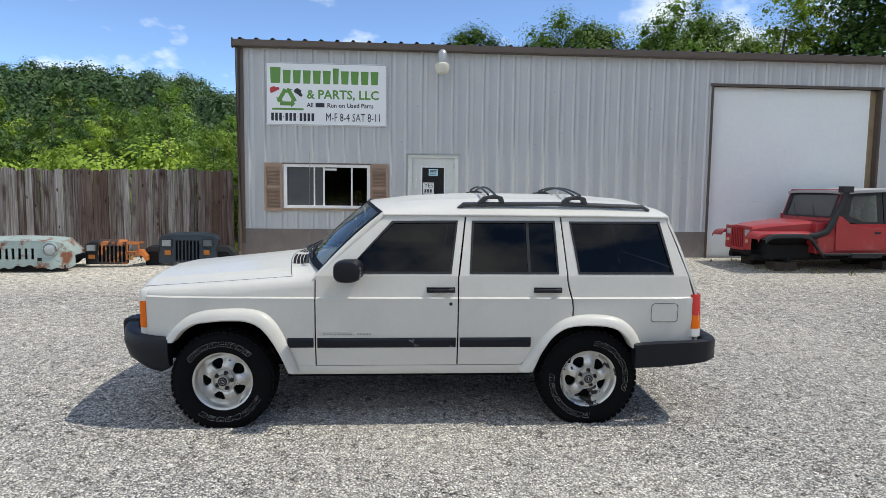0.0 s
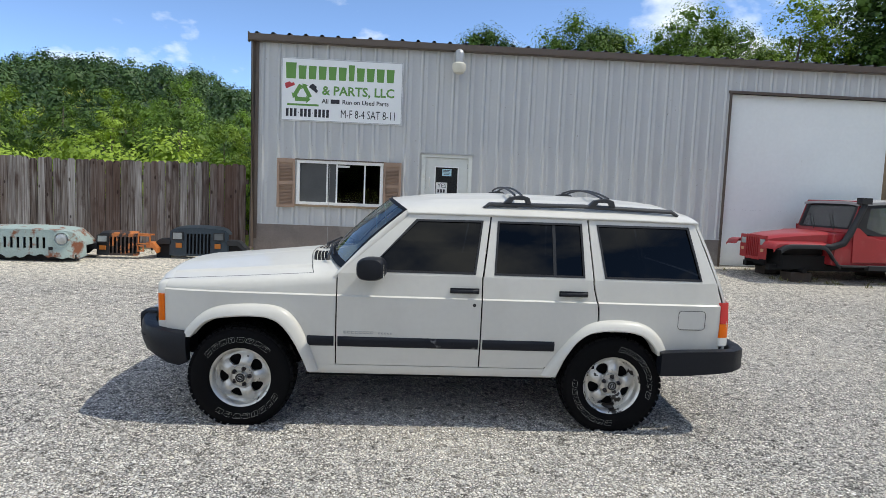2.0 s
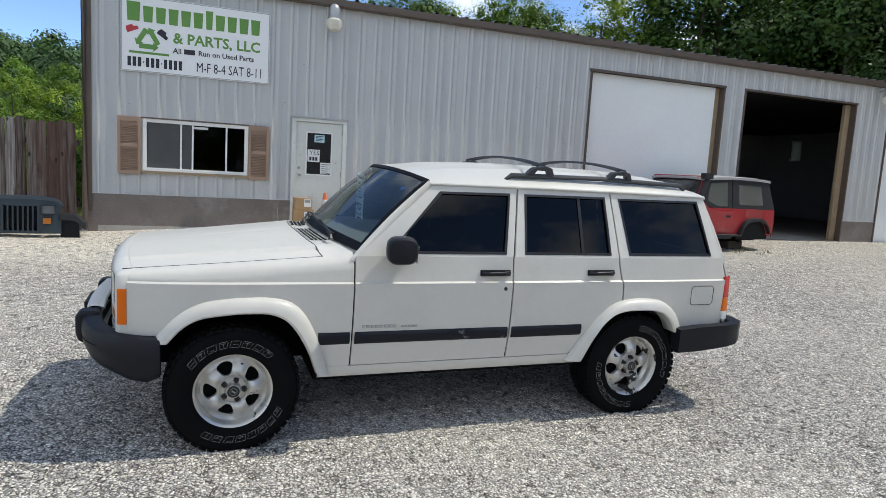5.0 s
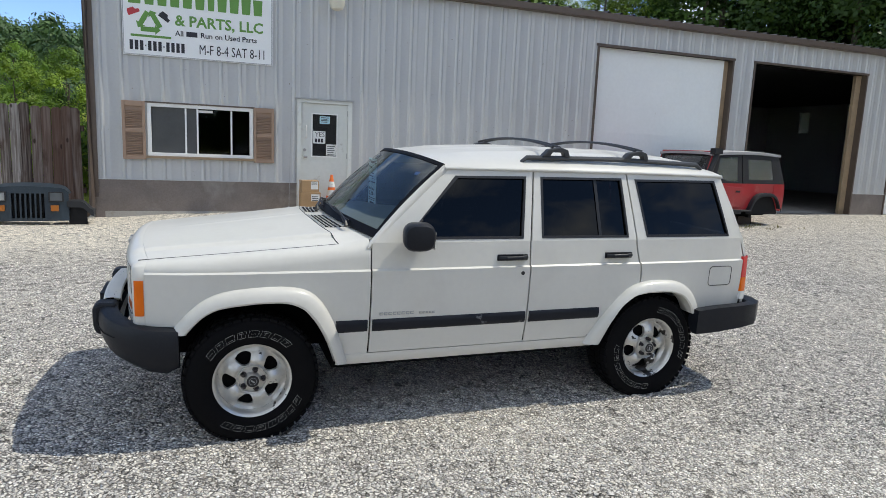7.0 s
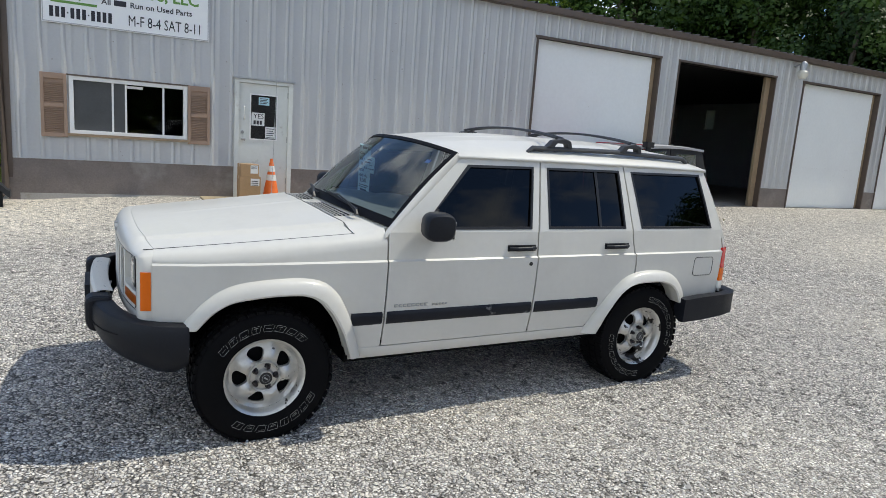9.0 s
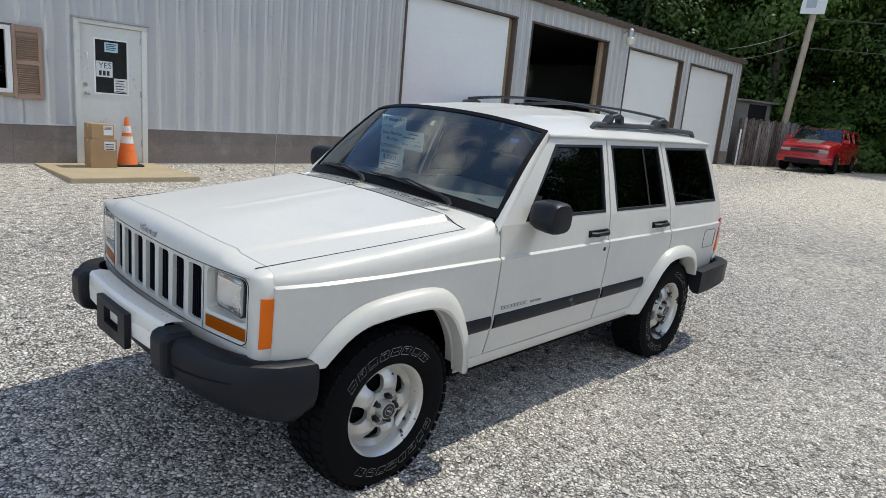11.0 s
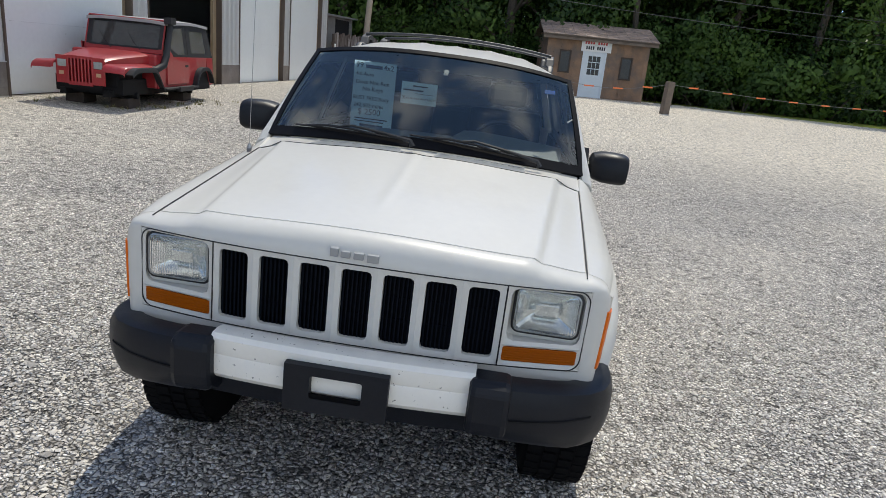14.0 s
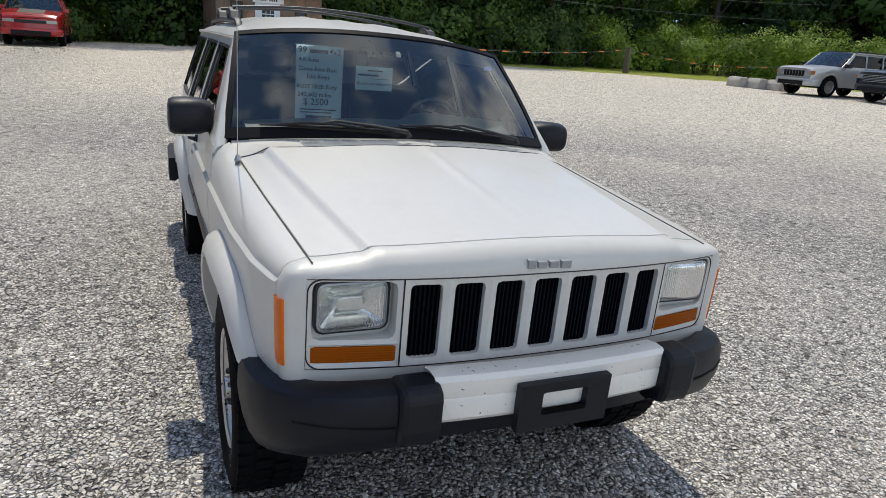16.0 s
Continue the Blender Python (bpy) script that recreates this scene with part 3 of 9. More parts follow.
def build_shell():
    wall = thing("wall_south", pose(0, 0, 0), "grey ribbed steel siding wall above a painted block base", "wall", kind="structure")
    bm = bmesh.new()
    for a, b, lo, hi in rects(BX0 + 0.02, BX1 - 0.02, BASE_Z, EAVE + 0.05):
        box(bm, a, b, WALL_Y + 0.012, WALL_Y + T, lo, hi)
    part("wall_core", bm, MORTAR, wall)
    bm = bmesh.new()
    for a, b, lo, hi in rects(BX0 + 0.004, BX1 - 0.004, BASE_Z, SILL_Z - 0.014):
        box(bm, a + 0.002, b - 0.002, WALL_Y - 0.0062, WALL_Y + 0.011, lo, hi)
    part("block_joint", bm, MORTAR, wall)
    # ribbed sheets, three ribs each
    pitch = 0.3048
    x = BX0
    while x < BX1 - 0.05:
        x2 = min(x + 3 * pitch, BX1)
        bm = bmesh.new()
        for a, b, lo, hi in rects(x, x2, SILL_Z, EAVE):
            prof = []
            k = math.floor((a - BX0) / pitch) - 1
            while BX0 + k * pitch < b + pitch:
                c = BX0 + (k + 0.5) * pitch
                for dx, dy in ((-0.034, 0), (-0.020, -0.013), (-0.009, -0.021), (0, -0.023), (0.009, -0.021), (0.020, -0.013), (0.034, 0), (0.085, 0), (0.092, -0.004), (0.112, -0.004), (0.119, 0)):
                    prof.append((c + dx, dy))
                k += 1
            ins = [(px, lerp_rows(prof, px)) for px in [a] + [p[0] for p in prof if a < p[0] < b] + [b]]
            lo_v = [bm.verts.new((px, WALL_Y + dy, lo)) for px, dy in ins]
            hi_v = [bm.verts.new((px, WALL_Y + dy, hi)) for px, dy in ins]
            for i in range(len(ins) - 1):
                bm.faces.new((lo_v[i], lo_v[i + 1], hi_v[i + 1], hi_v[i]))
        if bm.faces:
            part("siding_sheet", bm, SIDING, wall, smooth=True)
        x = x2
    # block courses
    for course in range(4):
        z0 = SILL_Z - 0.203 * (course + 1)
        bx = BX0 - (0.2 if course % 2 else 0.0)
        while bx < BX1:
            for a, b, lo, hi in rects(max(bx, BX0), min(bx + 0.406, BX1), z0, z0 + 0.203):
                if b - a > 0.03 and hi - lo > 0.03:
                    part("block", boxes((a + 0.001, b - 0.001, WALL_Y - 0.008, WALL_Y - 0.004, lo + 0.001, hi - 0.001)), BLOCK, wall)
            bx += 0.406
    part("drip_edge", boxes(*[(a, b, WALL_Y - 0.025, WALL_Y + 0.01, SILL_Z - 0.012, SILL_Z + 0.004) for a, b, lo, hi in rects(BX0, BX1, SILL_Z - 0.004, SILL_Z + 0.02)]), SIDING, wall)
    for nm, a, b, c, d in (("wall_west", BX0, BX0 + T, WALL_Y + T, BACK_Y), ("wall_north", BX0, BX1, BACK_Y, BACK_Y + T)):
        tagged(obj(nm, boxes((a, b, c, d, BASE_Z, EAVE + 0.05)), SIDING), "grey steel-clad side of the workshop", "wall", kind="structure")
    east = (BX1 - T, BX1)
    wy0, wy1, wz0, wz1 = 23.2, 23.75, 3.0, 3.9
    tagged(obj("wall_east", boxes((*east, WALL_Y + T, wy0, BASE_Z, EAVE + 0.05), (*east, wy1, BACK_Y, BASE_Z, EAVE + 0.05), (*east, wy0, wy1, BASE_Z, wz0), (*east, wy0, wy1, wz1, EAVE + 0.05)), SIDING), "grey steel-clad end of the workshop with a small window", "wall", kind="structure")
    win = thing("window_2", pose(0, 0, 0), "small frosted window high in the workshop's end wall", "window", kind="structure")
    part("pane", boxes((BX1 - 0.09, BX1 - 0.08, wy0, wy1, wz0, wz1)), leaf_material("frosted_pane", (0.66, 0.68, 0.68), (0.70, 0.72, 0.72), 0.9), win)
    part("window_frame", boxes((BX1 - 0.10, BX1 + 0.02, wy0, wy0 + 0.05, wz0, wz1), (BX1 - 0.10, BX1 + 0.02, wy1 - 0.05, wy1, wz0, wz1)), WHITE_FRAME, win)
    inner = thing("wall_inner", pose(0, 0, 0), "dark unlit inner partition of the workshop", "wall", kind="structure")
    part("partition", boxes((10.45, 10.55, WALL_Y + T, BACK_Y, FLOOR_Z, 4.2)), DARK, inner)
    tagged(obj("floor", boxes((BX0 + T, BX1 - T, WALL_Y - 0.02, BACK_Y, 0.2, FLOOR_Z)), CONCRETE), "bare grey concrete workshop floor", "floor", kind="structure")
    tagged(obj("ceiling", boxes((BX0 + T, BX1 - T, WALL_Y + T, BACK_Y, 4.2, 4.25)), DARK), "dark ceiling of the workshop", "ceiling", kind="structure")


def build_roof():
    roof = thing("roof", pose(0, 0, 0), "low dark steel roof with brown eave trim", "roof", kind="structure")
    over, ridge = 0.14, 5.25
    y0, z0, ym = WALL_Y - over, EAVE + 0.13, WALL_Y + DEPTH / 2
    bm = bmesh.new()
    prof = []
    k, x = 0, BX0 - 0.1
    while x < BX1 + 0.1:
        for dx, dz in ((0, 0), (0.10, 0), (0.125, 0.035), (0.165, 0.035), (0.19, 0)):
            prof.append((x + dx, dz))
        x += 0.3048
    for s in (1, -1):
        a = [bm.verts.new((px, y0 if s > 0 else 2 * ym - y0, z0 + dz)) for px, dz in prof]
        b = [bm.verts.new((px, ym, ridge + dz)) for px, dz in prof]
        for i in range(len(prof) - 1):
            bm.faces.new((a[i], a[i + 1], b[i + 1], b[i]))
    part("roof_sheet", bm, ROOF_STEEL, roof)
    part("fascia", boxes((BX0 - 0.1, BX1 + 0.1, y0 - 0.02, y0, EAVE + 0.01, EAVE + 0.125)), BROWN_TRIM, roof)
    part("soffit", boxes((BX0 - 0.1, BX1 + 0.1, y0, WALL_Y, EAVE, EAVE + 0.02)), BROWN_TRIM, roof)
    for xx in (BX0, BX1 - T):
        bm = bmesh.new()
        prism(bm, [(WALL_Y, EAVE), (BACK_Y, EAVE), (ym, ridge - 0.02)], "x", xx, xx + T)
        part("gable", bm, SIDING, roof)
    part("rake_trim", boxes((BX0 - 0.12, BX0 - 0.1, y0, y0 + 0.1, EAVE - 0.02, EAVE + 0.16)), BROWN_TRIM, roof)


build_shell()
build_roof()


def build_garage(i, a, b, shut):
    g = thing("garage_door_%d" % (i + 1), pose(0, 0, 0), "white sectional overhead garage door, shut" if shut else "garage doorway standing open on a dark workshop", "garage door", kind="structure")
    w = 0.055
    part("head_trim", boxes((a - w, b + w, WALL_Y - 0.03, WALL_Y + T + 0.02, G_TOP, G_TOP + 0.05)), BROWN_TRIM, g)
    part("jamb", boxes((a - 0.03, a + 0.012, WALL_Y - 0.03, WALL_Y + T, FLOOR_Z - 0.05, G_TOP)), BROWN_TRIM, g)
    part("jamb", boxes((b - 0.012, b + 0.03, WALL_Y - 0.03, WALL_Y + T, FLOOR_Z - 0.05, G_TOP)), BROWN_TRIM, g)
    part("inner_jamb", boxes((b - 0.20, b - 0.012, WALL_Y + T - 0.03, WALL_Y + T + 0.05, FLOOR_Z, G_TOP)), TAN_TRIM, g)
    if shut:
        n = 6
        h = (G_TOP - FLOOR_Z) / n
        for k in range(n):
            part("panel", boxes((a + 0.012, b - 0.15, WALL_Y + 0.10, WALL_Y + 0.15, FLOOR_Z + k * h, FLOOR_Z + (k + 1) * h - 0.001)), WHITE_DOOR, g)
        part("seal", boxes((a + 0.012, b - 0.012, WALL_Y + 0.105, WALL_Y + 0.14, FLOOR_Z - 0.02, FLOOR_Z + 0.03)), BROWN_TRIM, g)


for i, (a, b) in enumerate(GARAGE):
    build_garage(i, a, b, i != 1)

# left end trim and downspout
trim = thing("trim", pose(0, 0, 0), "brown steel corner trim of the workshop", "trim", kind="structure")
part("corner_trim", boxes((BX0 - 0.012, BX0 + 0.07, WALL_Y - 0.03, WALL_Y - 0.012, SILL_Z - 0.3, EAVE)), BROWN_TRIM, trim)
part("corner_trim", boxes((BX1 - 0.07, BX1 + 0.012, WALL_Y - 0.03, WALL_Y - 0.012, SILL_Z, EAVE)), BROWN_TRIM, trim)


# ---- loose stones on the lot ----
def stone_material():
    m = bpy.data.materials.new("crushed_limestone")
    m.use_nodes = True
    n, l = m.node_tree.nodes, m.node_tree.links
    b = n["Principled BSDF"]
    b.inputs["Roughness"].default_value = 0.9
    b.inputs["Specular IOR Level"].default_value = 0.25
    geo, ramp = n.new("ShaderNodeNewGeometry"), n.new("ShaderNodeValToRGB")
    r = ramp.color_ramp
    r.elements[0].position, r.elements[0].color = 0.0, (0.31, 0.288, 0.275, 1)
    r.elements[1].position, r.elements[1].color = 1.0, (0.76, 0.735, 0.69, 1)
    for p, c in ((0.18, (0.38, 0.368, 0.352, 1)), (0.6, (0.622, 0.592, 0.56, 1)), (0.8, (0.69, 0.64, 0.56, 1))):
        r.elements.new(p).color = c
    l.new(geo.outputs["Random Per Island"], ramp.inputs["Fac"])
    co, no = n.new("ShaderNodeTexCoord"), n.new("ShaderNodeTexNoise")
    no.inputs["Scale"].default_value = 140
    l.new(co.outputs["Object"], no.inputs["Vector"])
    mr = n.new("ShaderNodeMapRange")
    mr.inputs["To Min"].default_value, mr.inputs["To Max"].default_value = 0.8, 1.2
    l.new(no.outputs["Fac"], mr.inputs["Value"])
    sc = n.new("ShaderNodeVectorMath")
    sc.operation = "SCALE"
    l.new(ramp.outputs["Color"], sc.inputs[0])
    l.new(mr.outputs["Result"], sc.inputs["Scale"])
    l.new(sc.outputs["Vector"], b.inputs["Base Color"])
    return m


def scatter_stones(x0, x1, y0, y1, count, small, large, seed, fade):
    """Angular chips, four faces each, bedded in the ground."""
    rng = np.random.default_rng(seed)
    c = np.stack([rng.uniform(x0, x1, count), rng.uniform(y0, y1, count)], 1)
    edge = np.minimum(np.minimum(c[:, 0] - x0, x1 - c[:, 0]), np.minimum(c[:, 1] - y0, y1 - c[:, 1]))
    c = c[rng.random(count) < np.clip(edge / fade, 0, 1)]
    count = len(c)
    z = np.array([ground_height(float(x), float(y)) for x, y in c])
    size = small + (large - small) * rng.random(count) ** 2.2
    oct_ = np.array([(1, 0, 0), (0, 1, 0), (-1, 0, 0), (0, -1, 0), (0, 0, 1), (0, 0, -1)], float)
    v = oct_[None] * (0.65 + 0.55 * rng.random((count, 6, 1))) + 0.28 * rng.normal(size=(count, 6, 3))
    v *= np.array((1.0, 0.8, 0.62))
    a = rng.uniform(0, 2 * math.pi, count)
    ca, sa = np.cos(a)[:, None], np.sin(a)[:, None]
    x, y = v[..., 0] * ca - v[..., 1] * sa, v[..., 0] * sa + v[..., 1] * ca
    v = np.stack([x, y, v[..., 2]], -1) * size[:, None, None]
    v += np.concatenate([c, (z + size * 0.34)[:, None]], 1)[:, None]
    v = v[:, :5]
    f = np.array([(0, 1, 4), (1, 2, 4), (2, 3, 4), (3, 0, 4)])
    f = (f[None] + 5 * np.arange(count)[:, None, None]).reshape(-1)
    me = bpy.data.meshes.new("gravel_stones")
    me.vertices.add(count * 5)
    me.vertices.foreach_set("co", v.astype(np.float32).ravel())
    me.loops.add(len(f))
    me.loops.foreach_set("vertex_index", f.astype(np.int32))
    me.polygons.add(len(f) // 3)
    me.polygons.foreach_set("loop_start", np.arange(0, len(f), 3, dtype=np.int32))
    me.polygons.foreach_set("loop_total", np.full(len(f) // 3, 3, dtype=np.int32))
    me.update()
    me.validate()
    me.materials.append(STONE)
    return tagged(new("gravel_stones", me), "loose angular pale grey limestone chips", "gravel", kind="stuff")


STONE = stone_material()
scatter_stones(-4.2, 6.0, 1.2, 8.6, 150000, 0.0060, 0.0128, 3, 1.4)
scatter_stones(-10.0, 24.0, -14.0, 13.2, 60000, 0.008, 0.021, 4, 6.0)


# sparse weeds where the gravel meets walls and fence
def weed_tufts():
    rng = random.Random(23)
    bm = bmesh.new()
    spots = [(rng.uniform(2.2, 10.4), rng.uniform(12.3, 12.85)) for _ in range(10)] + [(rng.uniform(-7.4, -2.9), rng.uniform(12.4, 12.95)) for _ in range(40)] + [(rng.uniform(6.6, 10.6), rng.uniform(10.7, 11.6)) for _ in range(30)] + [(rng.uniform(20, 27), rng.uniform(8.5, 12.6)) for _ in range(50)]
    for x, y in spots:
        z = ground_height(x, y)
        for _ in range(rng.randint(5, 11)):
            a, h, lean = rng.uniform(0, 6.28), rng.uniform(0.02, 0.075), rng.uniform(0.2, 0.9)
            px, py = x + rng.uniform(-0.07, 0.07), y + rng.uniform(-0.07, 0.07)
            d = Vector((math.cos(a), math.sin(a), 0))
            side = Vector((-d.y, d.x, 0)) * 0.006
            p = Vector((px, py, z - 0.01))
            m = p + d * h * lean * 0.4 + Vector((0, 0, h * 0.6))
            t = p + d * h * lean + Vector((0, 0, h))
            v = [bm.verts.new(q) for q in (p - side, p + side, m + side, t, m - side)]
            bm.faces.new(v)
    me = bpy.data.meshes.new("weeds")
    bm.to_mesh(me)
    bm.free()
    me.materials.append(material("dry_green_weeds", (0.24, 0.22, 0.09), 0.8, spread=0.35, scale=1.5, fine=20))
    return tagged(new("weeds", me), "sparse dry green weeds in the gravel", "weeds", kind="stuff")


weed_tufts()

# ---- things on the front of the building ----
SIGN_WHITE = material("white_sign_board", (0.87, 0.88, 0.89), 0.4, spread=0.02)
SIGN_GREEN = material("green_sign_paint", (0.13, 0.30, 0.06), 0.45, spread=0.06)
SIGN_BLACK = material("black_sign_paint", (0.02, 0.02, 0.03), 0.45)
SIGN_RED = material("red_sign_paint", (0.5, 0.04, 0.05), 0.45)
SHUTTER = material("tan_shutter_plastic", (0.33, 0.225, 0.165), 0.6, spread=0.08, scale=4, fine=60)
BLACK_PANEL = material("black_film", (0.012, 0.012, 0.014), 0.25)
PALE_PAPER = material("white_paper", (0.75, 0.76, 0.75), 0.8, spread=0.03)
BLUE_PAPER = material("light_blue_paper", (0.45, 0.66, 0.74), 0.8)
CARDBOARD = material("brown_cardboard", (0.40, 0.26, 0.14), 0.85, spread=0.10, scale=5, fine=70)
ORANGE = material("faded_orange_plastic", (0.80, 0.17, 0.03), 0.55, spread=0.12, scale=6, fine=50)
CONE_WHITE = material("white_reflective_band", (0.72, 0.72, 0.70), 0.45, dirt=(0.4, 0.38, 0.35), dirt_scale=12)
GALV = material("galvanised_steel", (0.42, 0.43, 0.44), 0.45, metal=0.6, spread=0.12, scale=9)
CREAM = material("cream_enamel", (0.66, 0.64, 0.56), 0.4, spread=0.06)
PAD = material("tan_concrete_pad", (0.42, 0.34, 0.22), 0.9, spread=0.12, scale=3, fine=60, bump=0.2)


def build_sign():
    x0, x1, z0, z1 = -2.225, 0.105, 2.905, 4.10
    y = WALL_Y - 0.022
    sign = thing("shop_sign", pose(x0, y, z0), "white rectangular shop sign with green and black lettering on the wall", "sign")
    W, H = x1 - x0, z1 - z0
    part("board", boxes((0, W, -0.014, 0, 0, H)), SIGN_WHITE, sign, bevel=0.004)
    part("border", boxes((0.008, W - 0.008, -0.0165, -0.0145, 0.008, 0.020), (0.008, W - 0.008, -0.0165, -0.0145, H - 0.020, H - 0.008), (0.008, 0.020, -0.0165, -0.0145, 0.020, H - 0.020), (W - 0.020, W - 0.008, -0.0165, -0.0145, 0.020, H - 0.020)), GALV, sign)
    # the firm's name as plain blocks
    x = 0.085
    for i, w in enumerate([0.235] + [0.185] * 5 + [0.15] + [0.185] * 4):
        h = 0.30 if i in (0, 6) else 0.25
        bm = bmesh.new()
        prism(bm, [(x + 0.012, 0.80), (x + w - 0.045, 0.80), (x + w - 0.032, 0.80 + h), (x, 0.80 + h)], "y", -0.0175, -0.0145)
        part("name_block", bm, SIGN_GREEN, sign)
        x += w + 0.006
    ob = new("writing", text_mesh("& PARTS, LLC", 0.235, SIGN_GREEN, bold=0.006))
    ob.parent = sign
    tagged(ob, kind="stuff")
    ob.matrix_basis = pose(0.78, -0.0165, 0.52, 90, 0, 0)
    x = 0.78
    for body, dx in (("All", 0.13), (None, 0.22), ("Run on Used Parts", 0)):
        if body:
            ob = new("writing", text_mesh(body, 0.118, SIGN_BLACK, bold=0.002))
            ob.parent = sign
            tagged(ob, kind="stuff")
            ob.matrix_basis = pose(x, -0.0165, 0.355, 90, 0, 0)
        else:
            part("writing_bar", boxes((x + 0.02, x + 0.19, -0.0175, -0.0145, 0.355, 0.435)), SIGN_BLACK, sign)
        x += dx + 0.02
    part("writing_bar", boxes((0.12, 0.72, -0.0175, -0.0145, 0.292, 0.328)), SIGN_GREEN, sign)
    x = 0.10
    for k in range(12):
        w = 0.035 if k in (3, 7) else 0.068
        z0, z1 = (0.15, 0.17) if k in (3, 7) else (0.085, 0.235)
        part("writing_bar", boxes((x, x + w - 0.018, -0.0175, -0.0145, z0, z1)), SIGN_BLACK, sign)
        x += w + 0.008
    ob = new("writing", text_mesh("M-F 8-4 SAT 8-11", 0.225, SIGN_BLACK))
    ob.parent = sign
    tagged(ob, kind="stuff")
    ob.matrix_basis = pose(1.14, -0.0165, 0.090, 90, 0, 0) @ Matrix.Diagonal((0.66, 1.0, 1.0, 1.0))
    # round green arrow mark with two small coloured shapes
    bm = bmesh.new()
    c = (0.40, 0.52)
    for k in range(3):
        a = radians(90 + 120 * k)
        p = (c[0] + 0.21 * math.cos(a), c[1] + 0.21 * math.sin(a))
        b = radians(90 + 120 * (k + 1))
        q = (c[0] + 0.21 * math.cos(b), c[1] + 0.21 * math.sin(b))
        d = Vector((q[0] - p[0], q[1] - p[1])).normalized()
        n = Vector((-d.y, d.x)) * 0.038
        s0, s1 = Vector(p) + d * 0.05, Vector(q) - d * 0.10
        prism(bm, [tuple(s0 + n), tuple(s0 - n), tuple(s1 - n), tuple(s1 - 2 * n), tuple(s1 + d * 0.08), tuple(s1 + 2 * n), tuple(s1 + n)], "y", -0.0175, -0.0145)
    part("arrow_mark", bm, SIGN_GREEN, sign)
    for cx, cz, mat, t in ((0.17, 0.67, SIGN_RED, -25), (0.62, 0.62, SIGN_BLACK, 35)):
        bm = bmesh.new()
        prism(bm, [(-0.09, -0.03), (0.09, -0.03), (0.09, 0.02), (0.04, 0.03), (0.02, 0.07), (-0.07, 0.07), (-0.09, 0.02)], "y", -0.0178, -0.0145)
        o = part("coloured_mark", bm, mat, sign)
        o.matrix_basis = pose(cx, 0, cz, 0, t, 0)


def build_window():
    a, b, lo, hi = WIN
    w = thing("window_1", pose(0, 0, 0), "white-framed sliding window with dark room behind", "window", kind="structure")
    y = WALL_Y
    f = 0.05
    part("window_frame", boxes((a - 0.03, b + 0.03, y - 0.035, y + 0.06, lo - 0.03, lo + 0.025), (a - 0.03, b + 0.03, y - 0.035, y + 0.06, hi - 0.025, hi + 0.03), (a - 0.03, a + 0.03, y - 0.035, y + 0.06, lo + 0.025, hi - 0.025), (b - 0.03, b + 0.03, y - 0.035, y + 0.06, lo + 0.025, hi - 0.025)), WHITE_FRAME, w, bevel=0.004)
    part("head_flashing", boxes((a - 0.06, b + 0.06, y - 0.05, y - 0.036, hi + 0.03, hi + 0.055)), BROWN_TRIM, w)
    part("window_sill", boxes((a - 0.06, b + 0.06, y - 0.06, y - 0.0, lo - 0.07, lo - 0.03)), TAN_TRIM, w)
    cuts = [a + 0.03, a + 0.56, a + 0.745, a + 1.29, b - 0.03]
    for k, (p, q) in enumerate(zip(cuts, cuts[1:])):
        if k:
            part("mullion", boxes((p - 0.014, p + 0.014, y - 0.015, y + 0.04, lo + 0.025, hi - 0.025)), WHITE_FRAME, w)
        pane = part("pane", boxes((p + 0.012, q - 0.012, y + 0.018, y + 0.022, lo + 0.03, hi - 0.03)), PANE, w)
        pane.visible_shadow = False
    part("insect_screen", boxes((a + 0.035, a + 0.735, y + 0.004, y + 0.008, lo + 0.028, hi - 0.028)), material("grey_insect_screen", (0.085, 0.088, 0.09), 0.9, spread=0.1, scale=3), w)
    part("sticker", boxes((a + 0.76, a + 0.99, y + 0.010, y + 0.014, hi - 0.085, hi - 0.045)), PALE_PAPER, w)
    # near-black sheets stand for the shade of the room behind the window
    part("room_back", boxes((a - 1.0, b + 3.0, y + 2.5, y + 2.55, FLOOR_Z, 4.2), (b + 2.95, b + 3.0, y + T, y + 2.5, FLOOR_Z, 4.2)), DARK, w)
    for x in (-2.275, -0.215):
        sh = thing("shutter", pose(x, y - 0.022, 1.235), "tan louvred plastic window shutter beside the office window", "shutter", group="window shutters")
        W, H = 0.345, 0.945
        part("shutter_frame", boxes((0, 0.045, -0.03, 0, 0, H), (W - 0.045, W, -0.03, 0, 0, H), (0.045, W - 0.045, -0.03, 0, 0, 0.06), (0.045, W - 0.045, -0.03, 0, H - 0.085, H), (0.045, W - 0.045, -0.03, 0, H / 2 - 0.03, H / 2 + 0.03)), SHUTTER, sh, bevel=0.004)
        part("backing", boxes((0.045, W - 0.045, -0.004, 0, 0.06, H - 0.08)), SHUTTER, sh)
        base = None
        for z0, n in ((0.07, 13), (H / 2 + 0.037, 11)):
            for k in range(n):
                if base is None:
                    bm = bmesh.new()
                    box(bm, 0.046, W - 0.046, -0.016, 0.004, -0.002, 0.002, Matrix.Rotation(radians(38), 4, "X"))
                    base = part("slat", bm, SHUTTER, sh)
                    o = base
                else:
                    o = new("slat", base.data)
                    o.parent = sh
                o.matrix_basis = Matrix.Translation((0, -0.010, z0 + 0.0275 * k + 0.012))


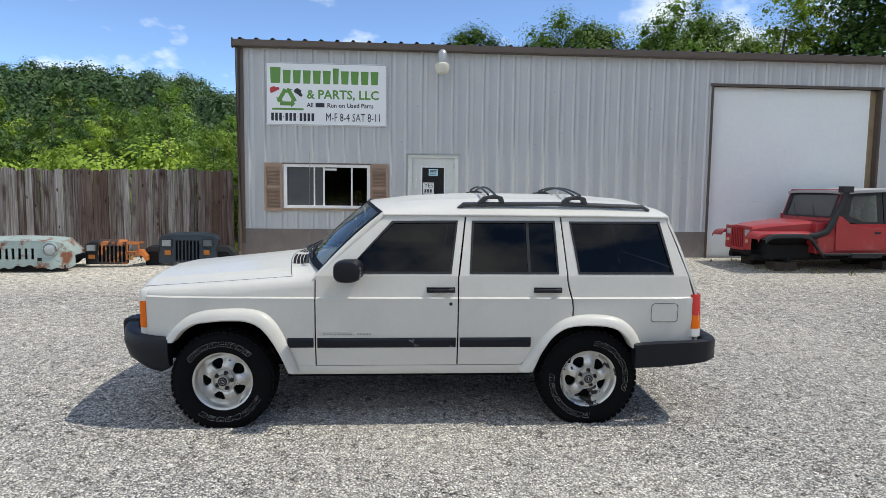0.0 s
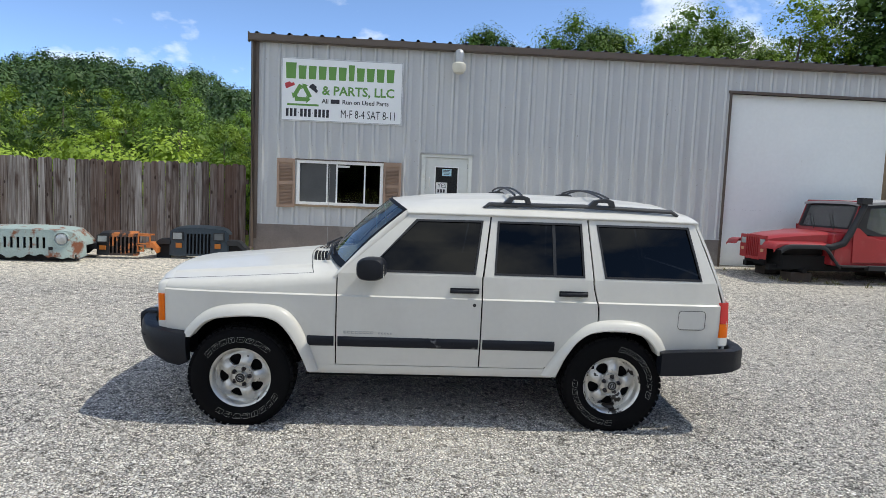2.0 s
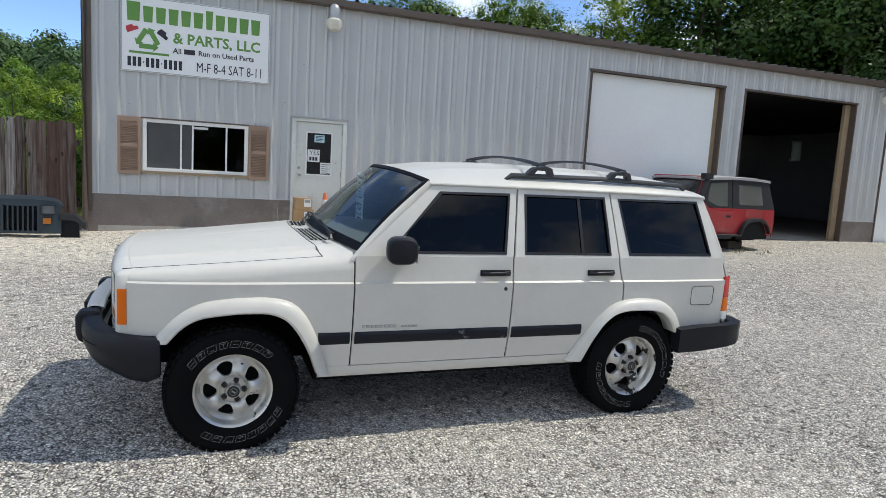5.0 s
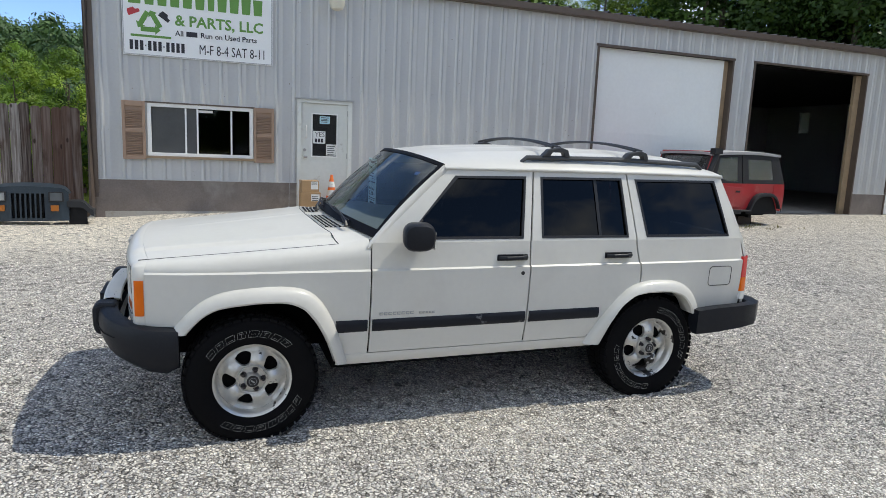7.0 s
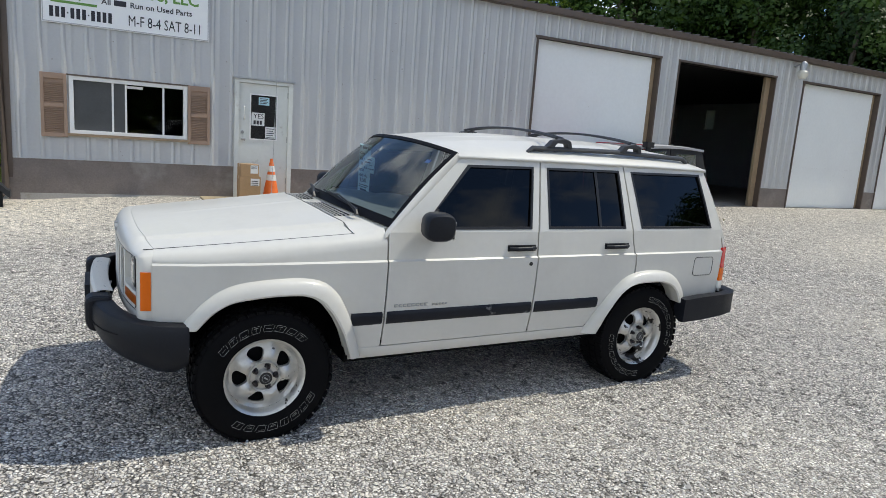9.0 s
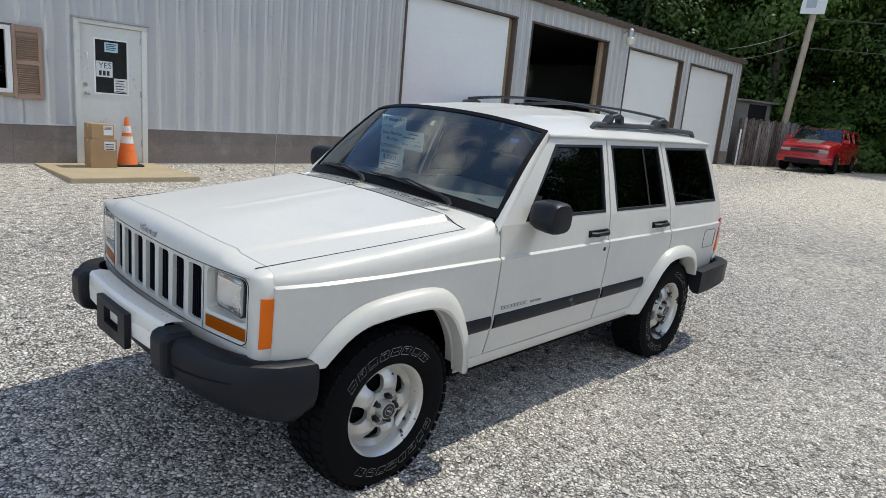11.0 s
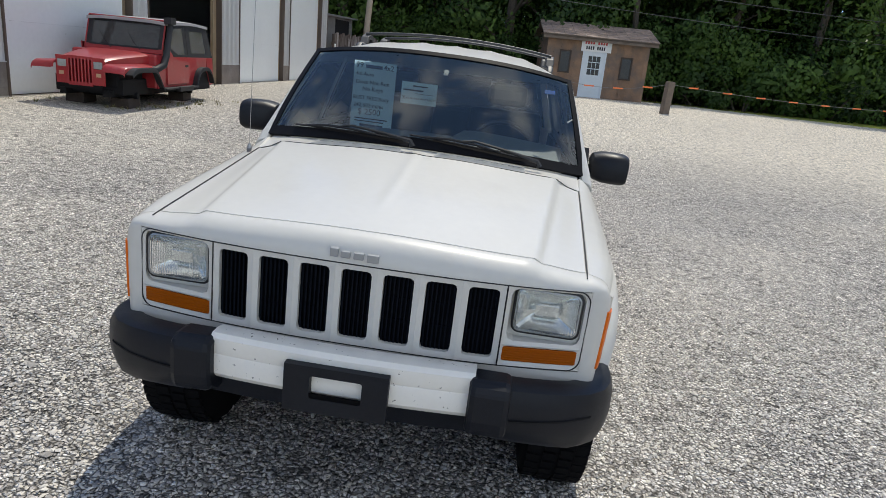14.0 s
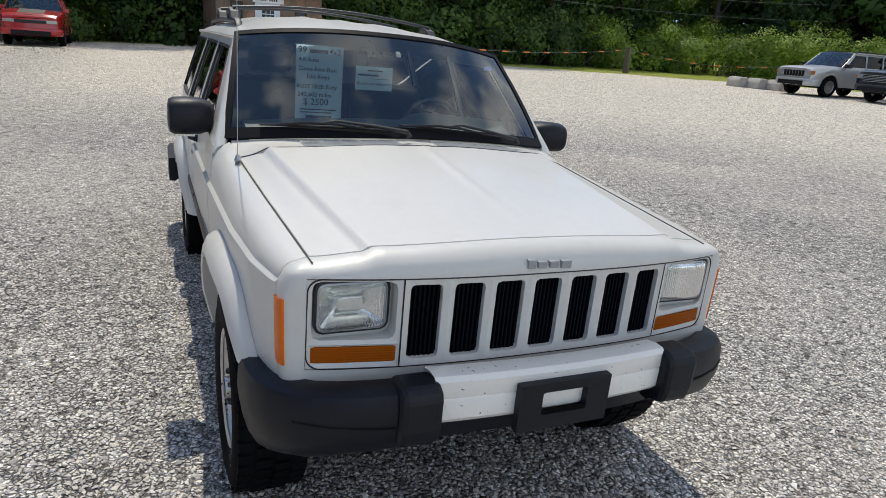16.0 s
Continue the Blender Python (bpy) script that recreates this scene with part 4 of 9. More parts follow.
def build_door():
    a, b, lo, hi = DOOR
    y = WALL_Y
    d = thing("door_1", pose(0, 0, 0), "white steel entrance door with papered glass, shut", "door", kind="structure")
    part("door_frame", boxes((a - 0.03, a + 0.045, y - 0.04, y + T, lo, hi - 0.05), (b - 0.045, b + 0.03, y - 0.04, y + T, lo, hi - 0.05), (a - 0.03, b + 0.03, y - 0.04, y + T, hi - 0.05, hi + 0.01)), ENTRY_DOOR, d, bevel=0.004)
    part("drip_cap", boxes((a - 0.06, b + 0.06, y - 0.065, y - 0.01, hi + 0.012, hi + 0.04)), GALV, d)
    p, q = a + 0.048, b - 0.048
    gx0, gx1, gz0, gz1 = p + 0.20, q - 0.20, lo + 1.02, hi - 0.24
    part("leaf", boxes((p, gx0, y + 0.0, y + 0.045, lo + 0.015, hi - 0.055), (gx1, q, y + 0.0, y + 0.045, lo + 0.015, hi - 0.055), (gx0, gx1, y + 0.0, y + 0.045, lo + 0.015, gz0), (gx0, gx1, y + 0.0, y + 0.045, gz1, hi - 0.055)), ENTRY_DOOR, d)
    part("glazing_bead", boxes((gx0 - 0.02, gx0, y - 0.008, y + 0.0, gz0 - 0.02, gz1 + 0.02), (gx1, gx1 + 0.02, y - 0.008, y + 0.0, gz0 - 0.02, gz1 + 0.02), (gx0, gx1, y - 0.008, y + 0.0, gz1, gz1 + 0.02), (gx0, gx1, y - 0.008, y + 0.0, gz0 - 0.02, gz0)), WHITE_FRAME, d)
    part("pane", boxes((gx0, gx1, y + 0.012, y + 0.018, gz0, gz1)), BLACK_PANEL, d, "dark glass")
    bm = bmesh.new()
    tube(bm, [(p + 0.06, y - 0.01, lo + 1.00), (p + 0.06, y - 0.06, lo + 1.00), (p + 0.10, y - 0.065, lo + 0.995)], 0.022, 10)
    tube(bm, [(p + 0.06, y, lo + 1.12), (p + 0.06, y - 0.02, lo + 1.12)], 0.028, 12)
    part("door_handle", bm, STEEL, d, smooth=True)
    bm = bmesh.new()
    tube(bm, [(p + 0.085, y, lo + 1.34), (p + 0.085, y - 0.05, lo + 1.36), (p + 0.085, y - 0.05, lo + 1.54), (p + 0.085, y, lo + 1.56)], 0.011, 8)
    part("pull_handle", bm, WHITE_FRAME, d, smooth=True)
    for z in (lo + 0.25, lo + 0.98, lo + 1.75):
        part("hinge", boxes((q - 0.012, q + 0.016, y - 0.012, y, z, z + 0.1)), GALV, d)
    part("threshold", boxes((p, q, y - 0.05, y + T, lo - 0.03, lo + 0.012)), GALV, d)
    gw = gx1 - gx0
    for x0, x1, z0, z1, mat, rows in ((0.30, 0.72, 0.78, 0.96, BLUE_PAPER, 4), (0.03, 0.54, 0.30, 0.60, PALE_PAPER, 0), (0.58, 0.99, 0.02, 0.29, PALE_PAPER, 5)):
        n = thing("door_paper", pose(gx0 + x0 * gw, y + 0.0115, gz0 + z0 * (gz1 - gz0)), "printed paper notice taped to the door glass", "paper notice", group="papers on the door")
        W, H = (x1 - x0) * gw, (z1 - z0) * (gz1 - gz0)
        part("sheet", boxes((0, W, -0.002, 0, 0, H)), mat, n)
        for k in range(rows):
            part("writing_bar", boxes((W * 0.12, W * (0.88 - 0.12 * (k % 2)), -0.003, -0.0022, H * (0.86 - 0.19 * k) - 0.012, H * (0.86 - 0.19 * k))), SIGN_BLACK, n)
        if not rows:
            ob = new("writing", text_mesh("YES", 0.115, SIGN_BLACK))
            ob.parent = n
            ob.matrix_basis = pose(W * 0.14, -0.0025, H * 0.56, 90, 0, 0)
            for k in range(3):
                part("writing_bar", boxes((W * (0.16 + 0.24 * k), W * (0.33 + 0.24 * k), -0.003, -0.0022, H * 0.10, H * 0.40)), SIGN_BLACK, n)


def wall_lamp(x, z):
    l = thing("wall_lamp", pose(x, WALL_Y - 0.02, z), "galvanised barn light with a milky bowl on the siding", "wall lamp", group="barn lights on the wall")
    bm = bmesh.new()
    tube(bm, [(0, 0.0, 0.10), (0, -0.10, 0.14), (0, -0.20, 0.12)], 0.02, 10)
    lathe(bm, [(0.045, 0.0), (0.075, 0.02), (0.08, 0.16), (0.06, 0.21), (0.02, 0.235), (0.001, 0.236)], "z", 18, (0, -0.22, -0.02))
    part("housing", bm, GALV, l, smooth=True)
    bm = bmesh.new()
    lathe(bm, [(0.075, 0.0), (0.115, -0.03), (0.118, -0.10), (0.085, -0.17), (0.04, -0.19), (0.001, -0.192)], "z", 20, (0, -0.22, 0))
    part("bowl", bm, CREAM, l, smooth=True)
    l.scale = (1.15, 1.15, 1.15)


build_sign()
build_window()
build_door()
wall_lamp(1.165, 4.12)
wall_lamp(15.28, 4.10)

# downspout at the left corner
ds = thing("downspout", pose(BX0 - 0.03, WALL_Y - 0.05, 0.32), "brown square steel downspout at the building corner", "downspout")
bm = bmesh.new()
tube(bm, [(0, 0, 4.05), (0, 0, 0.25), (0, -0.02, 0.10), (-0.03, -0.30, 0.03)], 0.045, 4)
part("pipe", bm, BROWN_TRIM, ds)

# entrance pad, boxes, cone
tagged(obj("entrance_pad", boxes((-0.02, 1.62, 11.38, WALL_Y - 0.03, 0.20, 0.372)), PAD, bevel=0.012), "tan concrete pad in front of the entrance door", "pad", kind="structure")


def carton(x, y, z, w, d, h, turn, label):
    c = thing("cardboard_box", pose(x, y, z, 0, 0, turn), label, "box", group="parcels at the door")
    part("carton", boxes((-w / 2, w / 2, -d / 2, d / 2, 0, h)), CARDBOARD, c, bevel=0.004)
    part("tape", boxes((-w / 2 - 0.001, w / 2 + 0.001, -0.025, 0.025, h - 0.05, h + 0.0015)), material("clear_brown_tape", (0.46, 0.33, 0.2), 0.3), c)
    part("shipping_label", boxes((w * 0.02, w * 0.44, -d / 2 - 0.003, -d / 2 - 0.001, h * 0.25 if h < 0.3 else h * 0.62, h * 0.92)), PALE_PAPER, c)
    for k in range(3):
        part("writing_bar", boxes((w * 0.06, w * 0.38, -d / 2 - 0.0045, -d / 2 - 0.0032, h * (0.80 - 0.08 * k), h * (0.83 - 0.08 * k))), SIGN_BLACK, c)


carton(0.70, 12.50, 0.372, 0.34, 0.30, 0.40, -3, "plain brown cardboard parcel standing on the entrance pad")
carton(0.685, 12.50, 0.7745, 0.29, 0.28, 0.20, 2, "smaller brown cardboard parcel stacked on another box")


def traffic_cone(x, y, z):
    c = thing("traffic_cone", pose(x, y, z), "orange traffic cone with two white bands on a black base", "traffic cone")
    part("base", boxes((-0.18, 0.18, -0.18, 0.18, 0, 0.03)), RUBBER_BASE, c, bevel=0.01)
    bm = bmesh.new()
    lathe(bm, [(0.145, 0.03), (0.135, 0.06), (0.028, 0.66), (0.022, 0.70), (0.001, 0.70)], "z", 24)
    part("cone", bm, ORANGE, c, smooth=True)
    for z0, z1 in ((0.33, 0.43), (0.48, 0.58)):
        bm = bmesh.new()
        f = lambda h: 0.139 - (h - 0.06) * 0.1783
        lathe(bm, [(f(z0), z0), (f(z1), z1)], "z", 24)
        part("band", bm, CONE_WHITE, c, smooth=True)


RUBBER_BASE = material("black_rubber_base", (0.02, 0.02, 0.02), 0.8)
traffic_cone(1.10, 12.62, 0.372)

# ---- fence, gate and salvaged fronts ----
def build_fence():
    fence = thing("wooden_fence", pose(0, 13.02, 0.30), "weathered grey-brown dog-ear board fence", "fence")
    rnd = random.Random(5)
    x = -7.52
    for z in (0.35, 1.35):
        part("rail", boxes((-7.6, -2.85, 0.03, 0.07, z, z + 0.09)), FENCE_WOOD, fence)
    metas = []
    for k in range(3):
        h = 1.70 + 0.012 * k
        bm = bmesh.new()
        prism(bm, [(0.003, 0), (0.137, 0), (0.137, h - 0.035), (0.108, h), (0.032, h), (0.003, h - 0.035)], "y", -0.011, 0.011)
        metas.append(bm)
    protos = [part("board", bm, FENCE_WOOD, fence) for bm in metas]
    i = 0
    while x < -2.92:
        o = protos[i] if i < 3 else new("board", protos[rnd.randrange(3)].data)
        o.parent = fence
        o.matrix_basis = pose(x, rnd.uniform(-0.006, 0.006), rnd.uniform(-0.02, 0.02) + 0.012 * math.sin(x * 1.3), 0, rnd.uniform(-0.4, 0.4), 0)
        x += 0.1405
        i += 1
    for x in (-7.5, -5.2, -3.0):
        part("post", boxes((x - 0.045, x + 0.045, 0.075, 0.165, 0, 1.72)), FENCE_WOOD, fence)


RED_SLAT = material("dark_red_plastic_slat", (0.20, 0.045, 0.03), 0.6, spread=0.2, scale=5, fine=40)
LINK = material("faded_chain_link_wire", (0.46, 0.42, 0.38), 0.5, metal=0.5)


def build_gate():
    gate = thing("chain_link_gate", pose(0, 13.0, 0.34), "chain-link gate filled with dark red privacy slats", "gate")
    x0, x1, h = -11.2, -7.72, 1.66
    bm = bmesh.new()
    tube(bm, [(x0, 0, 0.05), (x0, 0, h), (x1, 0, h), (x1, 0, 0.05), (x0, 0, 0.05)], 0.022, 8)
    part("gate_frame", bm, GALV, gate)
    n = 46
    for k in range(n):
        x = x0 + (x1 - x0) * (k + 0.5) / n
        part("slat", boxes((x - 0.034, x + 0.034, -0.003, 0.003, 0.06, h - 0.02)), RED_SLAT, gate)
    bm = bmesh.new()
    w = x1 - x0
    k = -h
    while k < w:
        for sgn in (1, -1):
            a, b = max(0, k), min(w, k + h)
            pts = [(x0 + a, -0.012, 0.05 + (a - k) * (h - 0.07) / h), (x0 + b, -0.012, 0.05 + (b - k) * (h - 0.07) / h)]
            if sgn < 0:
                pts = [(x0 + x1 - p[0], p[1] - 0.004, p[2]) for p in pts]
            tube(bm, pts, 0.0028, 4)
        k += 0.075
    tagged(part("wire_mesh", bm, LINK, gate), kind="stuff")
    for x in (-7.60, -11.3):
        p = thing("gate_post", pose(x, 13.0, 0.30), "round galvanised steel gate post with cap", "post", group="gate posts")
        bm = bmesh.new()
        tube(bm, [(0, 0, 0), (0, 0, 1.80)], 0.055, 14)
        part("pipe", bm, GALV, p, smooth=True)
        bm = bmesh.new()
        lathe(bm, [(0.066, 1.75), (0.066, 1.80), (0.05, 1.84), (0.001, 1.85)], "z", 14)
        part("cap", bm, GALV, p, smooth=True)
        for low in (0.25, 1.52):
            part("hinge", boxes((-0.11, 0.07, -0.03, 0.03, low, low + 0.08)), GALV, p)
    # plain fence closing the yard further along
    f = thing("yard_fence", pose(-11.4, 13.02, 0.3), "weathered board fence beyond the gate", "fence")
    for k in range(60):
        part("board", boxes((-0.14 * k - 0.137, -0.14 * k, -0.011, 0.011, 0, 1.7)), FENCE_WOOD, f)


FACE_BLUE = material("rusty_pale_blue_paint", (0.34, 0.42, 0.40), 0.6, spread=0.14, scale=3, fine=40, dirt=(0.22, 0.08, 0.04), dirt_scale=4.5, dirt_from=0.53, dirt_to=0.62)
FACE_ORANGE = material("burnt_orange_paint", (0.55, 0.17, 0.04), 0.55, spread=0.2, scale=5, fine=50, dirt=(0.10, 0.07, 0.05), dirt_scale=5, dirt_from=0.56, dirt_to=0.7)
FACE_NAVY = material("dull_navy_paint", (0.022, 0.035, 0.048), 0.42, spread=0.15, scale=4, dirt=(0.10, 0.10, 0.10), dirt_scale=6, dirt_from=0.62, dirt_to=0.8)
FLAT_BLACK = material("flat_black_paint", (0.014, 0.015, 0.018), 0.6, spread=0.15)
LAMP_LENS = material("clear_lamp_glass", (0.45, 0.47, 0.47), 0.12, metal=0.35, coat=0.5, spread=0.1, scale=20)


def front_clip(label, x, y, turn, tilt, half, top, bottom, wrap, slots, sides, depth):
    """A salvaged car front. half: half width; top, bottom, wrap: functions of the place across; slots: (centres, width, z0, z1);
    sides: (from, to, paint) pieces of the plate."""
    g = thing("salvaged_front", pose(x, y, ground_z(x, y) - 0.01, tilt, 0, turn), label, "car part")
    centres, sw, z0, z1 = slots
    for lo, hi, paint in sides:
        bm = bmesh.new()
        cols = sorted({lo, hi} | {v for c in centres for v in (c - sw / 2, c + sw / 2) if lo < v < hi} | {lo + (hi - lo) * i / 24 for i in range(25)})
        for p, q in zip(cols, cols[1:]):
            if q - p < 0.002:
                continue
            hole = any(abs((p + q) / 2 - c) < sw / 2 for c in centres)
            for za, zb in (((None, z0), (z1, None)) if hole else ((None, None),)):
                ends = []
                for u in (p, q):
                    lo_z, hi_z = bottom(u) if za is None else za, top(u) if zb is None else zb
                    ends.append([bm.verts.new((u, wrap(u) + 0.02 * (h / 0.5 - 0.5) ** 2, h)) for h in (lo_z, (lo_z + hi_z) / 2, hi_z)])
                for k in range(2):
                    bm.faces.new((ends[0][k], ends[1][k], ends[1][k + 1], ends[0][k + 1]))
        bmesh.ops.remove_doubles(bm, verts=bm.verts[:], dist=0.0006)
        skirt(bm, (0, 0.03, 0))
        part("face_plate", bm, paint, g, smooth=True)
        bm = bmesh.new()

        def lid(u, v):
            xx = lo + (hi - lo) * u
            return (xx, wrap(xx) + 0.005 + depth * v, top(xx) + 0.05 * math.sin(v * math.pi / 2) * (1 - (xx / half) ** 6))
        sheet(bm, lid, 20, 6)
        skirt(bm, (0, 0, -0.02))
        part("top_panel", bm, paint, g, smooth=True)
    w = max(abs(c) for c in centres) + sw
    part("backing", boxes((-w, w, wrap(0) + 0.06, wrap(0) + 0.08, bottom(0) + 0.02, top(0) - 0.03)), VOID_BLACK, g)
    return g


def round_lamp(g, x, y, z, r):
    bm = bmesh.new()
    lathe(bm, [(r * 1.30, 0.012), (r * 1.30, -0.012), (r * 1.12, -0.022), (r, -0.014)], "y", 28, (x, y, z))
    rim = part("lamp_rim", bm, FACE_BLUE, g, smooth=True)
    bm = bmesh.new()
    lathe(bm, [(r * 1.02, -0.010), (r * 0.94, -0.026), (r * 0.9, -0.02)], "y", 28, (x, y, z))
    part("chrome_ring", bm, STEEL, rim, smooth=True)
    bm = bmesh.new()
    lathe(bm, [(r * 0.92, -0.018), (r * 0.6, -0.034), (r * 0.3, -0.040), (0.001, -0.042)], "y", 28, (x, y, z))
    part("lamp_lens", bm, LAMP_LENS, rim, smooth=True)


def square_lamp(g, x, y, z, w, h, lens):
    bm = bmesh.new()
    ring_box(bm, x, y, z, w, h, 0.016)
    rim = part("lamp_rim", bm, FLAT_BLACK, g, bevel=0.004)
    bm = bmesh.new()
    sheet(bm, lambda u, v: (x + (2 * u - 1) * w, y - 0.010 - 0.006 * (1 - (2 * u - 1) ** 2), z + (2 * v - 1) * h), 6, 4)
    part("lamp_lens", bm, lens, rim, smooth=True)


def ring_box(bm, x, y, z, w, h, t):
    """A rectangular frame of bar width t round an opening of half sizes w, h."""
    for r in ((x - w - t, x + w + t, y - 0.02, y + 0.02, z + h, z + h + t), (x - w - t, x + w + t, y - 0.02, y + 0.02, z - h - t, z - h), (x - w - t, x - w, y - 0.02, y + 0.02, z - h, z + h), (x + w, x + w + t, y - 0.02, y + 0.02, z - h, z + h)):
        box(bm, *r)


def side_flare(g, s, x0, x1, y, z, drop, paint):
    """A wheel arch extension: flat on top, turned down at its outer end."""
    bm = bmesh.new()

    def f(u, v):
        xx = x0 + (x1 - x0) * u
        return (s * xx, y + 0.02 * u + 0.34 * v, z - drop * smooth01((u - 0.45) / 0.55) ** 1.3 + 0.02 * math.sin(v * math.pi))
    sheet(bm, f, 10, 6)
    skirt(bm, (0, 0.0, -0.09))
    part("wing", bm, paint, g, smooth=True)


# near-black in place of the shade inside openings, grilles and wheel wells
VOID_BLACK = material("deep_black_cavity", (0.006, 0.006, 0.007), 0.9)
DULL_LENS = material("dull_lamp_glass", (0.12, 0.13, 0.14), 0.15, coat=0.4)
FACE_FADE = material("black_over_orange_paint", (0.05, 0.035, 0.03), 0.55, spread=0.2, scale=5, fine=50, dirt=(0.50, 0.16, 0.04), dirt_scale=5, dirt_from=0.50, dirt_to=0.56)
AMBER_LENS = material("dull_amber_lens", (0.40, 0.13, 0.015), 0.4)
build_fence()
build_gate()
pitch = 0.098
g = front_clip("rusty pale blue car front with round headlamps leaning by the fence", -5.94, 11.0, 5, 0, 0.86,
               lambda u: 0.535 - 0.035 * (u / 0.86) ** 2 - 0.22 * smooth01((abs(u) - 0.66) / 0.24), lambda u: 0.095 + 0.025 * math.sin(u * 9) + 0.02 * math.sin(u * 31) - 0.04 * smooth01((abs(u) - 0.55) / 0.2),
               lambda u: 0.22 * smooth01((abs(u) - 0.5) / 0.42) ** 1.5, ([(k - 3) * pitch for k in range(7)], 0.045, 0.225, 0.405), [(-0.86, 0.86, FACE_BLUE)], 0.5)
for s in (-1, 1):
    round_lamp(g, s * 0.56, 0.015, 0.385, 0.098)
    part("turn_lamp", boxes((s * 0.40 - 0.03, s * 0.40 + 0.03, -0.012, 0.01, 0.20, 0.25)), VOID_BLACK, g)
part("bumper_stub", boxes((-0.75, 0.75, 0.10, 0.20, 0.02, 0.12)), VOID_BLACK, g)

bars = [(k - 3) * 0.066 - 0.01 for k in range(7)]
g = front_clip("half orange half black stripped car front with open lamp frames", -4.65, 11.65, 4, -4, 0.46,
               lambda u: 0.445 - 0.05 * smooth01((abs(u) - 0.36) / 0.12), lambda u: 0.06 if u < 0.24 else 0.16, lambda u: 0.06 * (u / 0.46) ** 4, (bars, 0.040, 0.10, 0.385),
               [(-0.46, -0.235, FLAT_BLACK), (-0.235, 0.24, FACE_FADE)], 0.12)
square_lamp(g, -0.345, -0.005, 0.345, 0.075, 0.05, LAMP_LENS)
part("turn_lamp", boxes((-0.385, -0.285, -0.025, 0.0, 0.155, 0.225)), AMBER_LENS, g)
bm = bmesh.new()
ring_box(bm, 0.345, 0.0, 0.345, 0.085, 0.06, 0.022)
ring_box(bm, 0.285, 0.0, 0.19, 0.035, 0.035, 0.02)
box(bm, 0.24, 0.49, -0.02, 0.10, 0.427, 0.455)
part("lamp_frame", bm, FACE_ORANGE, g, "orange frames round empty lamp openings", bevel=0.006)
side_flare(g, 1, 0.38, 0.56, 0.0, 0.30, 0.10, FACE_ORANGE)
side_flare(g, -1, 0.44, 0.74, 0.02, 0.25, 0.10, FLAT_BLACK)

bars = [(k - 3) * 0.062 for k in range(7)]
g = front_clip("dull navy car front with square headlamps beside the wall", -3.43, 11.85, 3, -3, 0.51,
               lambda u: 0.575 - 0.035 * (u / 0.51) ** 2 - 0.05 * smooth01((abs(u) - 0.44) / 0.07), lambda u: 0.07, lambda u: 0.05 * (u / 0.51) ** 4, (bars, 0.040, 0.11, 0.47), [(-0.51, 0.51, FACE_NAVY)], 0.30)
for s in (-1, 1):
    square_lamp(g, s * 0.355, -0.012, 0.425, 0.078, 0.056, LAMP_LENS if s < 0 else DULL_LENS)
    part("turn_lamp", boxes((s * 0.335 - 0.05, s * 0.335 + 0.05, -0.022, 0.0, 0.215, 0.30)), AMBER_LENS, g)
    side_flare(g, s, 0.49, 0.83, 0.03, 0.36, 0.13, FLAT_BLACK)
    part("wing_stay", boxes((s * 0.62 - 0.12, s * 0.62 + 0.12, 0.08, 0.12, 0.0, 0.30)), VOID_BLACK, g)

# ---- the parked white car ----
PAINT = material("white_car_paint", (0.635, 0.62, 0.577), 0.40, spec=0.35, spread=0.02, scale=2.5, fine=30, coat=0.35, dirt=(0.55, 0.53, 0.49), dirt_scale=2.0, dirt_from=0.55, dirt_to=0.9)
PAINT.node_tree.nodes["Principled BSDF"].inputs["Coat Roughness"].default_value = 0.10
BUMPER_WHITE = material("chipped_white_bumper_paint", (0.86, 0.83, 0.76), 0.38, spread=0.02, dirt=(0.05, 0.045, 0.04), dirt_scale=60, dirt_from=0.655, dirt_to=0.668, coat=0.2)
PLASTIC = material("faded_black_plastic", (0.0070, 0.0085, 0.0130), 0.46, spec=0.30, spread=0.18, scale=5, fine=90, bump=0.08, bump_scale=300, rough_spread=0.08)
MOULD = material("scuffed_black_moulding", (0.012, 0.014, 0.020), 0.4, spec=0.2, spread=0.1, dirt=(0.16, 0.16, 0.17), dirt_scale=9, dirt_from=0.64, dirt_to=0.70)
RACK = material("grey_rack_plastic", (0.035, 0.037, 0.042), 0.5, spread=0.1)
RUBBER = material("black_tyre_rubber", (0.0035, 0.0035, 0.0042), 0.8, spec=0.12, spread=0.2, scale=9, fine=90, dirt=(0.008, 0.0075, 0.007), dirt_scale=6, dirt_from=0.6, dirt_to=0.9)
SEAL = material("black_rubber_and_gap_line", (0.012, 0.012, 0.014), 0.45)
# near-black: shade below and behind the bodywork is put into the colour
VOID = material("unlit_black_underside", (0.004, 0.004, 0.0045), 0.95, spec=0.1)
# black for vents and a groove, the shade in them put into the colour
VENT = material("shadowed_black_vent", (0.012, 0.012, 0.013), 0.8, spec=0.2)
NUT = material("dark_lug_nut_steel", (0.05, 0.045, 0.05), 0.35, metal=0.8)
RIM = material("worn_silver_wheel", (0.60, 0.585, 0.55), 0.34, metal=0.6, spread=0.06, scale=12, fine=80, dirt=(0.05, 0.045, 0.04), dirt_scale=13, dirt_from=0.62, dirt_to=0.65)
RIM_PEELED = material("peeling_chrome_wheel", (0.60, 0.585, 0.55), 0.32, metal=0.6, spread=0.08, scale=12, fine=80, dirt=(0.035, 0.032, 0.03), dirt_scale=9, dirt_from=0.54, dirt_to=0.555)
AMBER = material("amber_lamp_plastic", (0.76, 0.145, 0.001), 0.3, spec=0.3, coat=0.1, spread=0.04, fine=120)
